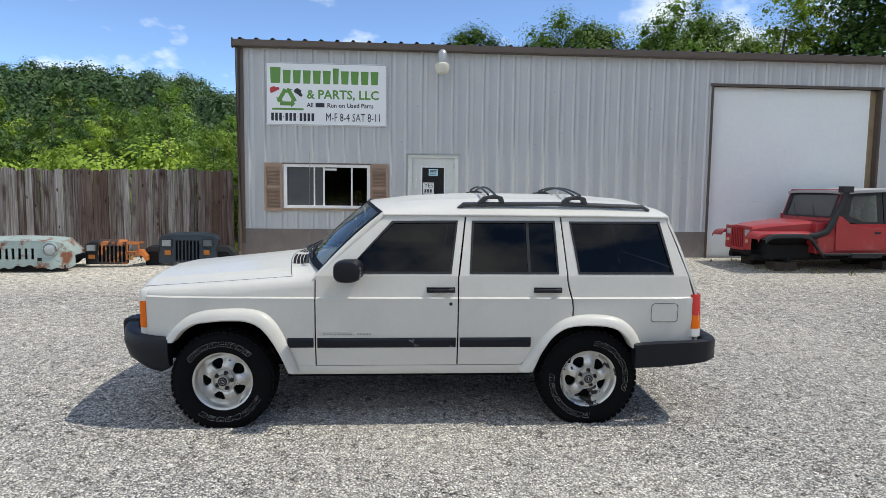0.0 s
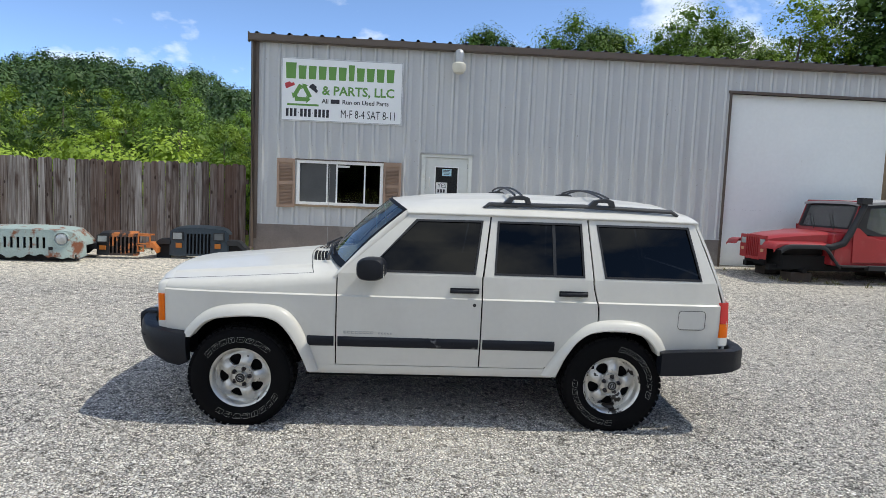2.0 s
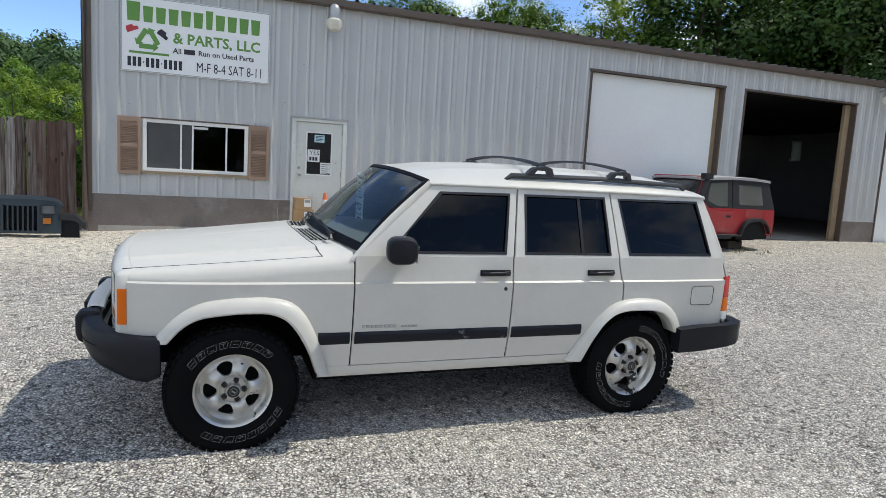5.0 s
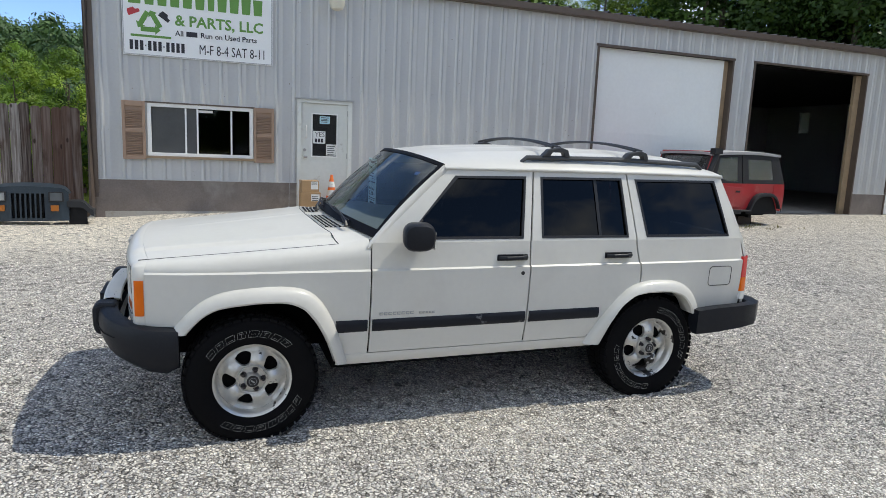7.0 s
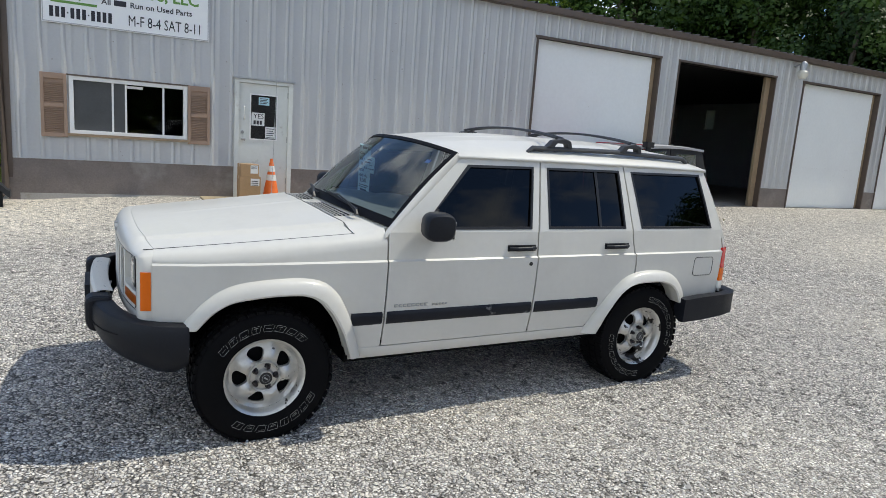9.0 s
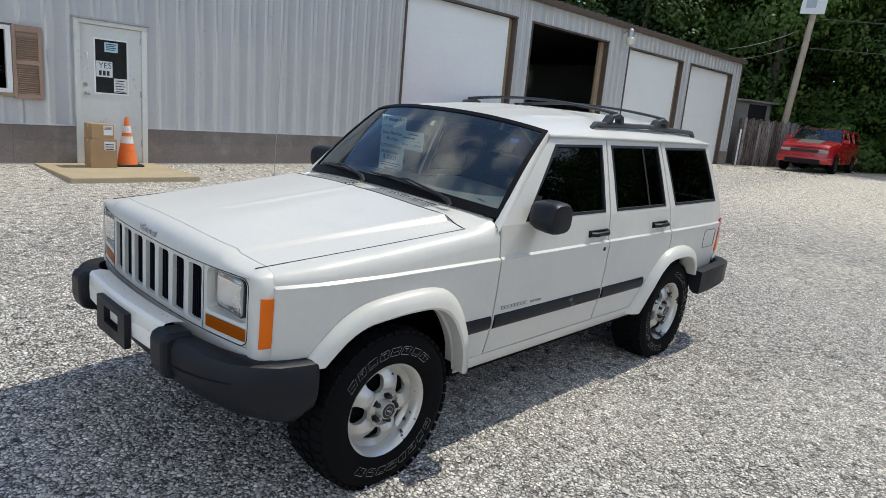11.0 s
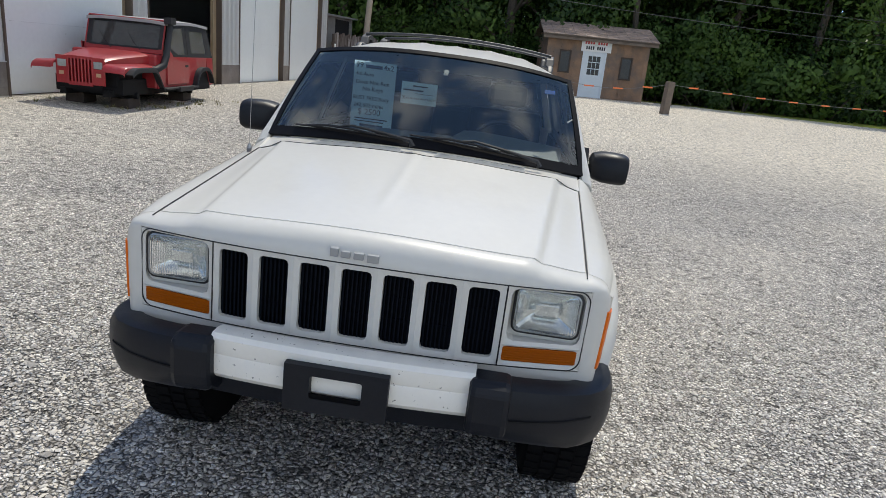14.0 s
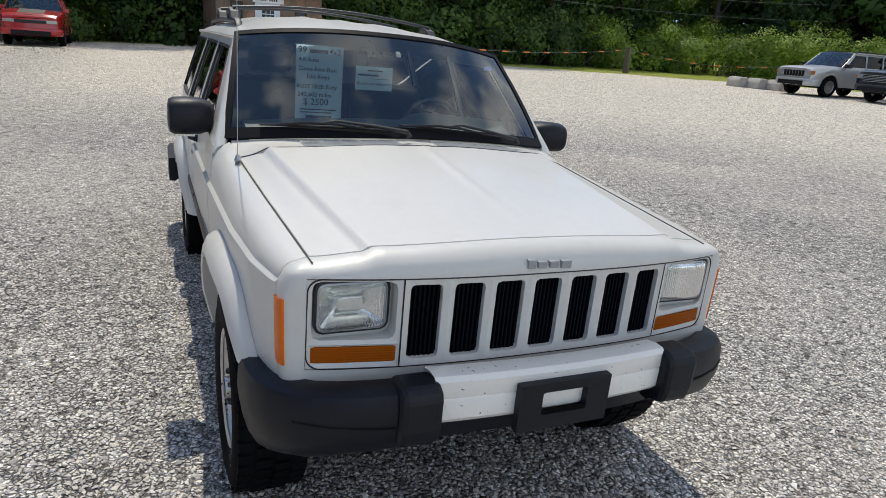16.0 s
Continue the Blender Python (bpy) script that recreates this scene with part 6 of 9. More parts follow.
def build_side(car, s):
    far = s > 0
    # front wing
    inner = spread_rows(ARCH_F_IN, 40)
    bm = bmesh.new()
    rows = []
    for x in [-1.375 + 1.152 * i / 56 for i in range(57)]:
        if x < inner[0][0]:
            zb = 0.655
        elif x < inner[-1][0]:
            zb = lerp_rows(inner, x)
        else:
            zb = 0.42
        ease = 1 - smooth01((x + 1.375) / 0.2)
        rows.append([bm.verts.new((x + 0.012 * smooth01((z - 0.95) / 0.04) * ease, s * y, z)) for y, z in wing_row(x, zb)])
    for a, b in zip(rows, rows[1:]):
        for k in range(len(a) - 1):
            bm.faces.new((a[k], b[k], b[k + 1], a[k + 1]))
    bmesh.ops.remove_doubles(bm, verts=bm.verts[:], dist=0.0004)
    skirt(bm, lambda c: Vector((0, -s * 0.014, -0.012)))
    wing = part("front_wing", bm, PAINT, car, smooth=True)
    part("wheel_flare", flare(s, ARCH_F_OUT, ARCH_F_IN), PAINT, wing, smooth=True)
    # front corner lamp
    bm = bmesh.new()

    def lamp(u, v):
        z = 0.712 + 0.186 * v
        x = -1.424 + 0.044 * u
        k = min(range(len(HEAD_Z)), key=lambda i: abs(HEAD_Z[i] - z))
        cols = sorted((header_corner(1, k, j / 20, 0.005).x, header_corner(1, k, j / 20, 0.005).y) for j in range(21))
        return (x, s * lerp_rows(cols, x), z)
    sheet(bm, lamp, 8, 6)
    skirt(bm, (0.004, -s * 0.014, 0))
    part("side_marker", bm, AMBER, wing, "amber wrap-round side marker", smooth=True)
    # doors
    f_out = [(-0.205, 1.086), (0.264, 1.492), (0.825, 1.498), (0.772, 1.086)]
    f_in = [(-0.022, 1.104), (0.311, 1.457), (0.772, 1.463), (0.722, 1.104)]
    r_out = [(0.785, 1.086), (0.837, 1.498), (1.512, 1.499), (1.548, 1.086)]
    r_in = [(0.857, 1.104), (0.880, 1.463), (1.470, 1.467), (1.486, 1.104)]
    q_out = [(1.558, 1.086), (1.523, 1.500), (2.292, 1.500), (2.440, 1.086)]
    q_in = [(1.634, 1.104), (1.582, 1.463), (2.245, 1.467), (2.326, 1.104)]
    out_r = spread_rows(ARCH_R_OUT, 40)
    in_r = spread_rows(ARCH_R_IN, 40)
    top = lambda x: 1.086
    door = part("front_door", side_panel(s, -0.214, 0.770, lambda x: 0.445, top, 14, 12), PAINT, car, smooth=True)
    part("window_frame", side_ring(s, f_out, f_in), PAINT, door, smooth=True)
    part("window_pane", side_pane(s, f_in, 0.012), TINT, door, "dark tinted side window", smooth=True)
    part("window_seal", seal_ring(s, f_in), SEAL, door)

    def rear_bottom(x):
        return max(0.445, lerp_rows(out_r, x) - 0.004) if x > 1.2 else 0.445
    rdoor = part("rear_door", side_panel(s, 0.780, 1.588, rear_bottom, top, 34, 12, slant1=lambda z: -0.042 * smooth01((z - 0.85) / 0.236)), PAINT, car, smooth=True)
    part("window_frame", side_ring(s, r_out, r_in), PAINT, rdoor, smooth=True)
    part("window_pane", side_pane(s, r_in, 0.012), TINT, rdoor, "dark tinted side window", smooth=True)
    part("window_seal", seal_ring(s, r_in), SEAL, rdoor)
    part("window_divider", side_pane(s, [(1.268, 1.104), (1.262, 1.465), (1.284, 1.465), (1.290, 1.104)], 0.006, 3), SEAL, rdoor)

    def quarter_bottom(x):
        return lerp_rows(in_r, x) if x < in_r[-1][0] else 0.60
    quarter = part("rear_quarter", side_panel(s, 1.600, 2.490, quarter_bottom, top, 40, 12, slant0=lambda z: -0.042 * smooth01((z - 0.85) / 0.236), slant1=lambda z: -0.045 * smooth01((z - 0.90) / 0.186)), PAINT, car, smooth=True)
    part("window_frame", side_ring(s, q_out, q_in), PAINT, quarter, smooth=True)
    part("window_pane", side_pane(s, q_in, 0.010), TINT, quarter, "dark tinted rear side window", smooth=True)
    part("window_seal", seal_ring(s, q_in), SEAL, quarter)
    part("wheel_flare", flare(s, ARCH_R_OUT, ARCH_R_IN), PAINT, quarter, smooth=True)
    # sill
    bm = bmesh.new()
    sheet(bm, lambda u, v: (-0.40 + 1.70 * u, s * (0.790 - 0.022 * (1 - v) ** 2), 0.375 + 0.066 * v), 10, 5)
    skirt(bm, (0, -s * 0.05, 0))
    part("sill", bm, PAINT, car, smooth=True)
    # mouldings, handles, badge
    for host, a, b in ((wing, -0.410, -0.232), (door, -0.205, 0.760), (rdoor, 0.790, 1.295)):
        bm = bmesh.new()
        sheet(bm, lambda u, v: (a + (b - a) * u, s * (half_width(a, 0.578 + 0.072 * v) + 0.012 - 0.010 * (2 * v - 1) ** 4), 0.578 + 0.072 * v), 8, 6)
        skirt(bm, (0, -s * 0.014, 0))
        part("side_moulding", bm, MOULD, host, "black rub strip, worn and scuffed", smooth=True)
    for host, a, b in ((door, 0.552, 0.752), (rdoor, 1.310, 1.510)):
        bm = bmesh.new()
        y = s * (half_width(a, 0.99) - 0.002)
        box(bm, a, b, min(y, y + s * 0.012), max(y, y + s * 0.012), 0.970, 1.008)
        tube(bm, [(a + 0.01, y + s * 0.010, 0.986), (a + 0.05, y + s * 0.034, 0.988), (b - 0.05, y + s * 0.036, 0.990), (b - 0.008, y + s * 0.012, 0.990)], 0.014, 8)
        part("handle", bm, PLASTIC, host, bevel=0.003)
    bm = bmesh.new()
    yl = half_width(0.72, 0.893)
    lathe(bm, [(0.012, s * (yl - 0.004)), (0.012, s * (yl + 0.004)), (0.0005, s * (yl + 0.004))], "y", 14, (0.722, 0, 0.893))
    part("lock", bm, SEAL, door)
    bm = bmesh.new()
    yb = half_width(0.0, 0.683)
    x = -0.165
    for wdt in [0.026] * 8 + [0] + [0.020] * 5:
        if wdt == 0:
            x += 0.028
            continue
        h = 0.017 if wdt > 0.022 else 0.011
        for q in ((x, x + wdt - 0.006, 0.672, 0.6755), (x, x + wdt - 0.006, 0.672 + h - 0.0035, 0.672 + h), (x, x + 0.004, 0.672, 0.672 + h)):
            box(bm, q[0], q[1], min(s * yb, s * (yb + 0.004)), max(s * yb, s * (yb + 0.004)), q[2], q[3])
        x += wdt
    tagged(part("badge", bm, BADGE, door, "grey outlined model badge bars"), kind="stuff")
    # fuel flap
    if not far:
        bm = bmesh.new()
        sheet(bm, lambda u, v: (2.168 + 0.185 * u, s * (half_width(2.2, 0.765 + 0.125 * v) + 0.0015), 0.765 + 0.125 * v), 4, 4)
        skirt(bm, (0, -s * 0.006, 0))
        flap = part("fuel_flap", bm, PAINT, quarter)
        bm = bmesh.new()
        pts = []
        for cx, cz, a0 in ((2.333, 0.870, 0), (2.188, 0.870, 90), (2.188, 0.785, 180), (2.333, 0.785, 270)):
            for k in range(4):
                a = radians(a0 + 30 * k)
                pts.append((cx + 0.024 * math.cos(a), s * (half_width(2.2, cz) + 0.0018), cz + 0.024 * math.sin(a)))
        tube(bm, pts + pts[:1], 0.0022, 5, caps=False)
        part("flap_gap", bm, SEAL, flap)
    # tail lamp
    for nm, z0, z1, mat in (("red_lens", 0.805, 0.955, REDLENS), ("amber_lens", 0.705, 0.803, AMBER), ("clear_lens", 0.645, 0.703, CLEARLENS)):
        bm = bmesh.new()
        path = [(2.478, 0.806), (2.52, 0.800), (2.548, 0.775), (2.556, 0.70), (2.556, 0.62)]
        a = [bm.verts.new((px + 0.02 * (0.95 - z0), s * py, z0)) for px, py in path]
        b = [bm.verts.new((px + 0.02 * (0.95 - z1) - (0.006 if nm == "red_lens" else 0), s * py, z1)) for px, py in path]
        for k in range(len(path) - 1):
            bm.faces.new((a[k], a[k + 1], b[k + 1], b[k]))
        skirt(bm, (-0.01, -s * 0.01, 0))
        part("tail_lamp", bm, mat, quarter, nm.replace("_lens", "") + " tail lamp lens", smooth=True)
    # mirror
    bm = bmesh.new()
    rings = []
    for t, sc in ((0.0, 0.55), (0.06, 0.80), (0.3, 0.97), (0.6, 1.0), (0.88, 0.97), (0.97, 0.86), (1.0, 0.6)):
        y = (0.785 if far else 0.812) + 0.180 * t
        cx, cz = 0.040 - 0.035 * t, 1.170 if far else 1.138
        rings.append([bm.verts.new((cx + 0.092 * sc * (abs(math.cos(a)) ** 0.66) * math.copysign(1, math.cos(a)), s * y, cz + 0.077 * sc * (abs(math.sin(a)) ** 0.66) * math.copysign(1, math.sin(a)))) for a in (2 * math.pi * k / 20 for k in range(20))])
    for a, b in zip(rings, rings[1:]):
        for k in range(20):
            bm.faces.new((a[k], a[(k + 1) % 20], b[(k + 1) % 20], b[k]))
    bm.faces.new(rings[0])
    bm.faces.new(rings[-1])
    mirror = part("door_mirror", bm, PLASTIC, door, "black plastic door mirror", smooth=True)
    bm = bmesh.new()
    tube(bm, [(0.075, s * 0.79, 1.125), (0.045, s * 0.86, 1.125)], [0.045, 0.036], 10, flat=0.7)
    prism(bm, [(-0.03, 1.092), (0.085, 1.096), (0.080, 1.215)], "y", s * 0.775, s * 0.803)
    part("mirror_arm", bm, PLASTIC, mirror)
    bm = bmesh.new()
    box(bm, 0.096, 0.101, min(s * 0.855, s * 0.965), max(s * 0.855, s * 0.965), 1.07, 1.17)
    part("mirror_glass", bm, REFLECTOR, mirror)


def build_car(m):
    car = thing("car", m, "white four-door sport utility car with black bumpers on gravel", "car")
    for s in (-1, 1):
        build_side(car, s)
    # bonnet
    bm = bmesh.new()

    def hood(u, v):
        v2 = 2 * v - 1
        w0 = lerp_rows(HOOD_WIDE, -1.40)
        yy = v2 * w0
        x = hood_front(yy) + (cowl_x(v2 * 0.72) - 0.003 - hood_front(yy)) * u
        y = v2 * (lerp_rows(HOOD_WIDE, x) - 0.006)
        return (x, y, hood_z(x, y))
    sheet(bm, hood, 22, 120)
    skirt(bm, lambda c: Vector((0, 0, -0.02)))
    bonnet = part("bonnet", bm, PAINT, car, "flat white bonnet with raised centre", smooth=True)
    # black tubes drawn along the shut lines, for the shade in the gap
    for s in (-1, 1):
        bm = bmesh.new()
        xs = [-1.405 + 1.02 * i / 30 for i in range(31)]
        tube(bm, [(x, s * (lerp_rows(HOOD_WIDE, x) - 0.001), lerp_rows(HOOD_EDGE, x) + 0.0005) for x in xs], 0.0022, 5)
        part("bonnet_seal", bm, SEAL, bonnet)
    bm = bmesh.new()
    tube(bm, [(cowl_x(y), y, hood_z(cowl_x(y), y) + 0.0005) for y in (0.72 * (2 * i / 30 - 1) for i in range(31))], 0.0022, 5)
    part("bonnet_seal", bm, SEAL, bonnet)
    # header panel: one moulding round the grille opening, rolled over to the bonnet and round both corners
    bm = bmesh.new()
    cols = [("c", -1, 1 - j / 8) for j in range(8)] + [("f", 0, 2 * j / 48 - 1) for j in range(49)] + [("c", 1, (j + 1) / 8) for j in range(8)]
    n = len(HEAD_Z) + HEAD_ROLL
    grid = [[bm.verts.new(header_front(k, t) if kind == "f" else header_corner(sd, k, t)) for k in range(n)] for kind, sd, t in cols]
    for i in range(len(cols) - 1):
        for k in range(n - 1):
            if cols[i][0] == cols[i + 1][0] == "f" and 1 <= k < len(HEAD_Z) - 1:
                continue
            bm.faces.new((grid[i][k], grid[i + 1][k], grid[i + 1][k + 1], grid[i][k + 1]))
    skirt(bm, (0.022, 0, -0.003))
    part("nose_panel", bm, PAINT, car, "white nose moulding wrapped round both front corners", smooth=True)
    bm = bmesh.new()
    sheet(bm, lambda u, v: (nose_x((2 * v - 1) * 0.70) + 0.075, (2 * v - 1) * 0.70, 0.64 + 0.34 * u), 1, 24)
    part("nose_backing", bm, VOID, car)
    # grille mask
    bm = bmesh.new()
    pitch, w = 0.1255, 0.0905
    for k in range(7):
        c = (k - 3) * pitch
        ring_cell(bm, nose_x, (c - pitch / 2, c + pitch / 2, 0.702, 0.9545), (c - w / 2, c + w / 2, 0.721, 0.937), 0.013, 0.022)
    bmesh.ops.remove_doubles(bm, verts=bm.verts[:], dist=0.0004)
    grille = part("grille", bm, PAINT, car, "white seven-slot grille", smooth=False)
    bm = bmesh.new()
    for k in range(7):
        c = (k - 3) * pitch
        for j in range(7):
            y = c - w / 2 + w * (j + 0.5) / 7
            box(bm, nose_x(y) + 0.019, nose_x(y) + 0.034, y - 0.0022, y + 0.0022, 0.712, 0.945)
        for z in (0.79, 0.86):
            box(bm, nose_x(c) + 0.030, nose_x(c) + 0.036, c - w / 2 - 0.004, c + w / 2 + 0.004, z, z + 0.004)
        box(bm, nose_x(c) + 0.036, nose_x(c) + 0.046, c - w / 2 - 0.01, c + w / 2 + 0.01, 0.71, 0.947)
    part("grille_insert", bm, INSERT, grille, "black ribbed grille inserts")
    # thin gap round the grille and lamp frames, its shade drawn as a black tube
    bm = bmesh.new()
    ring = []
    for cy, cz, a0 in ((0.651, 0.918, 0), (-0.651, 0.918, 90), (-0.651, 0.738, 180), (0.651, 0.738, 270)):
        ring += [(cy + 0.037 * math.cos(radians(a0 + 15 * j)), cz + 0.037 * math.sin(radians(a0 + 15 * j))) for j in range(7)]
        if a0 in (0, 180):
            ring += [((1 - j / 20) * cy - j / 20 * cy, cz + (0.037 if a0 == 0 else -0.037)) for j in range(1, 20)]
    tube(bm, [(nose_x(y) + 0.0004, y, z) for y, z in ring + ring[:1]], 0.0021, 5, caps=False)
    for y in (-0.4425, 0.4425):
        tube(bm, [(nose_x(y) + 0.0004, y, 0.702), (nose_x(y) + 0.0004, y, 0.955)], 0.0016, 5)
    part("frame_gap", bm, SEAL, grille)
    bm = bmesh.new()
    box(bm, -1.43, -1.38, -0.70, 0.70, 0.60, 0.66)
    part("grille_sill", bm, VOID, car)
    for s in (-1, 1):
        bm = bmesh.new()

        def span(lo, hi):
            return (lo, hi) if s > 0 else (-hi, -lo)
        a, b = span(0.4435, 0.6890)
        h, t = span(0.456, 0.676), span(0.452, 0.676)
        ring_cell(bm, nose_x, (a, b, 0.771, 0.9545), (h[0], h[1], 0.783, 0.9475), 0.022, 0.0, floor=-1.424)
        ring_cell(bm, nose_x, (a, b, 0.702, 0.771), (t[0], t[1], 0.7165, 0.7645), 0.010, 0.02)
        bezel = part("headlamp_bezel", bm, PAINT, car)
        # sealed-beam headlamp: gasket, rim, bowl and fluted glass
        cy, cz, hw2, hh2 = s * 0.5685, 0.8735, 0.0985, 0.0710
        xf = -1.447

        def rr(hwid, hhei, r, x, bmq):
            out = []
            for sy, sz, a0 in ((1, 1, 0), (-1, 1, 90), (-1, -1, 180), (1, -1, 270)):
                for k in range(5):
                    an = radians(a0 + 22.5 * k)
                    out.append(bmq.verts.new((x, cy + sy * (hwid - r) + r * math.cos(an), cz + sz * (hhei - r) + r * math.sin(an))))
            return out

        def loft(bmq, *rings):
            for p, q in zip(rings, rings[1:]):
                for k in range(20):
                    bmq.faces.new((p[k], p[(k + 1) % 20], q[(k + 1) % 20], q[k]))
        bm = bmesh.new()
        loft(bm, rr(hw2 + 0.004, hh2 + 0.003, 0.026, xf + 0.026, bm), rr(hw2 + 0.004, hh2 + 0.003, 0.026, xf + 0.006, bm), rr(hw2 - 0.001, hh2 - 0.001, 0.024, xf + 0.004, bm), rr(hw2 - 0.002, hh2 - 0.002, 0.024, xf + 0.012, bm))
        fl = bmesh.new()
        loft(fl, rr(0.118, 0.098, 0.02, -1.424, fl), rr(hw2 + 0.002, hh2 + 0.001, 0.024, -1.424, fl))
        part("pocket_floor", fl, PAINT, bezel)
        head = part("headlamp", bm, SEAL, bezel, "rectangular sealed-beam headlamp in a black gasket", smooth=True)
        bm = bmesh.new()
        loft(bm, rr(hw2 - 0.002, hh2 - 0.002, 0.023, xf + 0.010, bm), rr(hw2 - 0.003, hh2 - 0.003, 0.022, xf + 0.003, bm), rr(hw2 - 0.008, hh2 - 0.008, 0.019, xf + 0.001, bm), rr(hw2 - 0.009, hh2 - 0.009, 0.018, xf + 0.012, bm))
        part("lamp_rim", bm, GLASS_EDGE, head, smooth=True)
        bm = bmesh.new()
        bowl = []
        for q in (1.0, 0.92, 0.8, 0.62, 0.42, 0.2):
            bowl.append(rr((hw2 - 0.010) * q, (hh2 - 0.010) * q, 0.018 * q, xf + 0.012 + 0.046 * (1 - q * q), bm))
        loft(bm, *bowl)
        bm.faces.new(bowl[-1])
        part("reflector", bm, REFLECTOR, head, smooth=True)
        part("bulb_shield", boxes((xf + 0.022, xf + 0.034, cy - 0.034, cy + 0.034, cz - 0.020, cz + 0.020)), REFLECTOR, head, bevel=0.004)
        bm = bmesh.new()

        def lens(u, v):
            y, z = (2 * u - 1), (2 * v - 1)
            zone = 1.0 if abs(y) > 0.42 else 0.45
            flute = 0.00042 * zone * math.cos(u * math.pi * 44) + 0.00025 * math.cos(v * math.pi * 10) * (1 - zone)
            return (xf - 0.007 + 0.010 * (abs(y) ** 4 * 0.6 + abs(z) ** 4 * 0.6) + flute, cy + y * (hw2 - 0.010), cz + z * (hh2 - 0.010))
        sheet(bm, lens, 132, 20)
        pane = part("lens", bm, LAMP_GLASS, head, "fluted milky headlamp glass", smooth=True)
        pane.visible_shadow = False
        bm = bmesh.new()
        sheet(bm, lambda u, v: (nose_x(t[0] + (t[1] - t[0]) * u) + 0.0035 + 0.0005 * math.cos(v * math.pi * 12), t[0] + (t[1] - t[0]) * u, 0.718 + 0.045 * v), 24, 36)
        skirt(bm, (0.02, 0, 0))
        part("turn_signal", bm, TURN_AMBER, bezel, "amber front turn signal", smooth=True)
    # maker's badge on the nose as plain raised shapes
    bm = bmesh.new()
    for y0, y1, z0, z1 in ((0.058, 0.082, 0.972, 0.998), (0.022, 0.050, 0.972, 0.992), (-0.018, 0.012, 0.972, 0.992), (-0.062, -0.028, 0.968, 0.992)):
        box(bm, -1.507 + 0.35 * (z1 - 0.975) ** 2 * 10, -1.462, y0, y1, z0, z1)
    part("nose_badge", bm, BADGE, car, "grey raised badge bars", bevel=0.002)
    # cowl with air slots
    bm = bmesh.new()

    def cowl(u, v):
        v2 = 2 * v - 1
        y = v2 * 0.735
        f = screen_foot(y)
        x0 = cowl_x(y)
        x = x0 + (f.x + 0.004 - x0) * u
        z0 = hood_z(x0, y * 0.985)
        return (x, y, z0 + (f.z - 0.012  - z0) * u - 0.006 * math.sin(u * math.pi))
    sheet(bm, cowl, 6, 30)
    skirt(bm, (0, 0, -0.02))
    cw = part("cowl", bm, PAINT, car, smooth=True)
    # slots are black tiles laid on the cowl, coloured as the shade inside
    for s in (-1, 1):
        for row in range(4):
            for k in range(5):
                v = 0.5 + s * (0.085 + 0.053 * k)
                u = 0.17 + 0.175 * row
                bm = bmesh.new()
                sheet(bm, lambda a, b: Vector(cowl(u + 0.135 * (a - 0.5), v + 0.043 * (b - 0.5))) + Vector((0, 0, 0.0035)), 2, 4)
                skirt(bm, (0, 0, -0.006))
                part("vent_slot", bm, VENT, cw)
        for row in range(5):
            u = 0.0825 + 0.175 * row
            bm = bmesh.new()
            sheet(bm, lambda a, b: Vector(cowl(u + 0.024 * (a - 0.5), 0.5 + s * (0.055 + 0.272 * b))) + Vector((0, 0, 0.0075)), 1, 12)
            skirt(bm, (0, 0, -0.009))
            part("vent_louvre", bm, PAINT, cw)
    # windscreen with rubber surround, pillars
    bm = bmesh.new()
    sheet(bm, lambda u, v: screen_foot((2 * v - 1) * 0.755).lerp(screen_head((2 * v - 1) * 0.661), u) + Vector((-0.012, 0, 0.012)) * math.sin(u * math.pi), 8, 24)
    glass_pane = part("windscreen", bm, SHIELD, car, "curved windscreen with faint blue-green tint", smooth=True)
    glass_pane.visible_shadow = False
    bm = bmesh.new()

    def scr(u, v, out):
        p = screen_foot((2 * v - 1) * 0.755).lerp(screen_head((2 * v - 1) * 0.661), u)
        return p + Vector((-0.7, 0, 0.7)) * (out + 0.017 * math.sin(u * math.pi))
    loop_o = [(0, j / 20) for j in range(21)] + [(i / 8, 1) for i in range(1, 9)] + [(1, 1 - j / 20) for j in range(1, 21)] + [(1 - i / 8, 0) for i in range(1, 8)]
    ro = [bm.verts.new(scr(0.5 + 1.02 * (u - 0.5), 0.5 + 1.016 * (v - 0.5), 0.006)) for u, v in loop_o]
    ri = [bm.verts.new(scr(min(0.968, max(0.075, u)), min(0.991, max(0.009, v)), 0.005)) for u, v in loop_o]
    for i in range(len(ro)):
        j = (i + 1) % len(ro)
        bm.faces.new((ro[i], ro[j], ri[j], ri[i]))
    skirt(bm, (0.008, 0, -0.008))
    part("screen_seal", bm, FRIT, glass_pane)
    for s in (-1, 1):
        bm = bmesh.new()

        def pillar(u, v):
            u = 1.06 * u - 0.06
            a = screen_foot(s * 0.755).lerp(screen_head(s * 0.661), u) + Vector((-0.5, 0, 0.5)) * (0.004 + 0.02 * math.sin(u * math.pi))
            x, z = -0.212 + 0.470 * u, 1.080 + 0.415 * u
            b = Vector((x, s * half_width(x, z), z))
            p = a.lerp(b, v)
            return p + Vector((-0.25, s * 0.5, 0.45)) * 0.018 * math.sin(v * math.pi)
        sheet(bm, pillar, 10, 5)
        skirt(bm, (0.012, -s * 0.008, -0.01))
        part("pillar", bm, PAINT, car, smooth=True)
    # roof
    bm = bmesh.new()

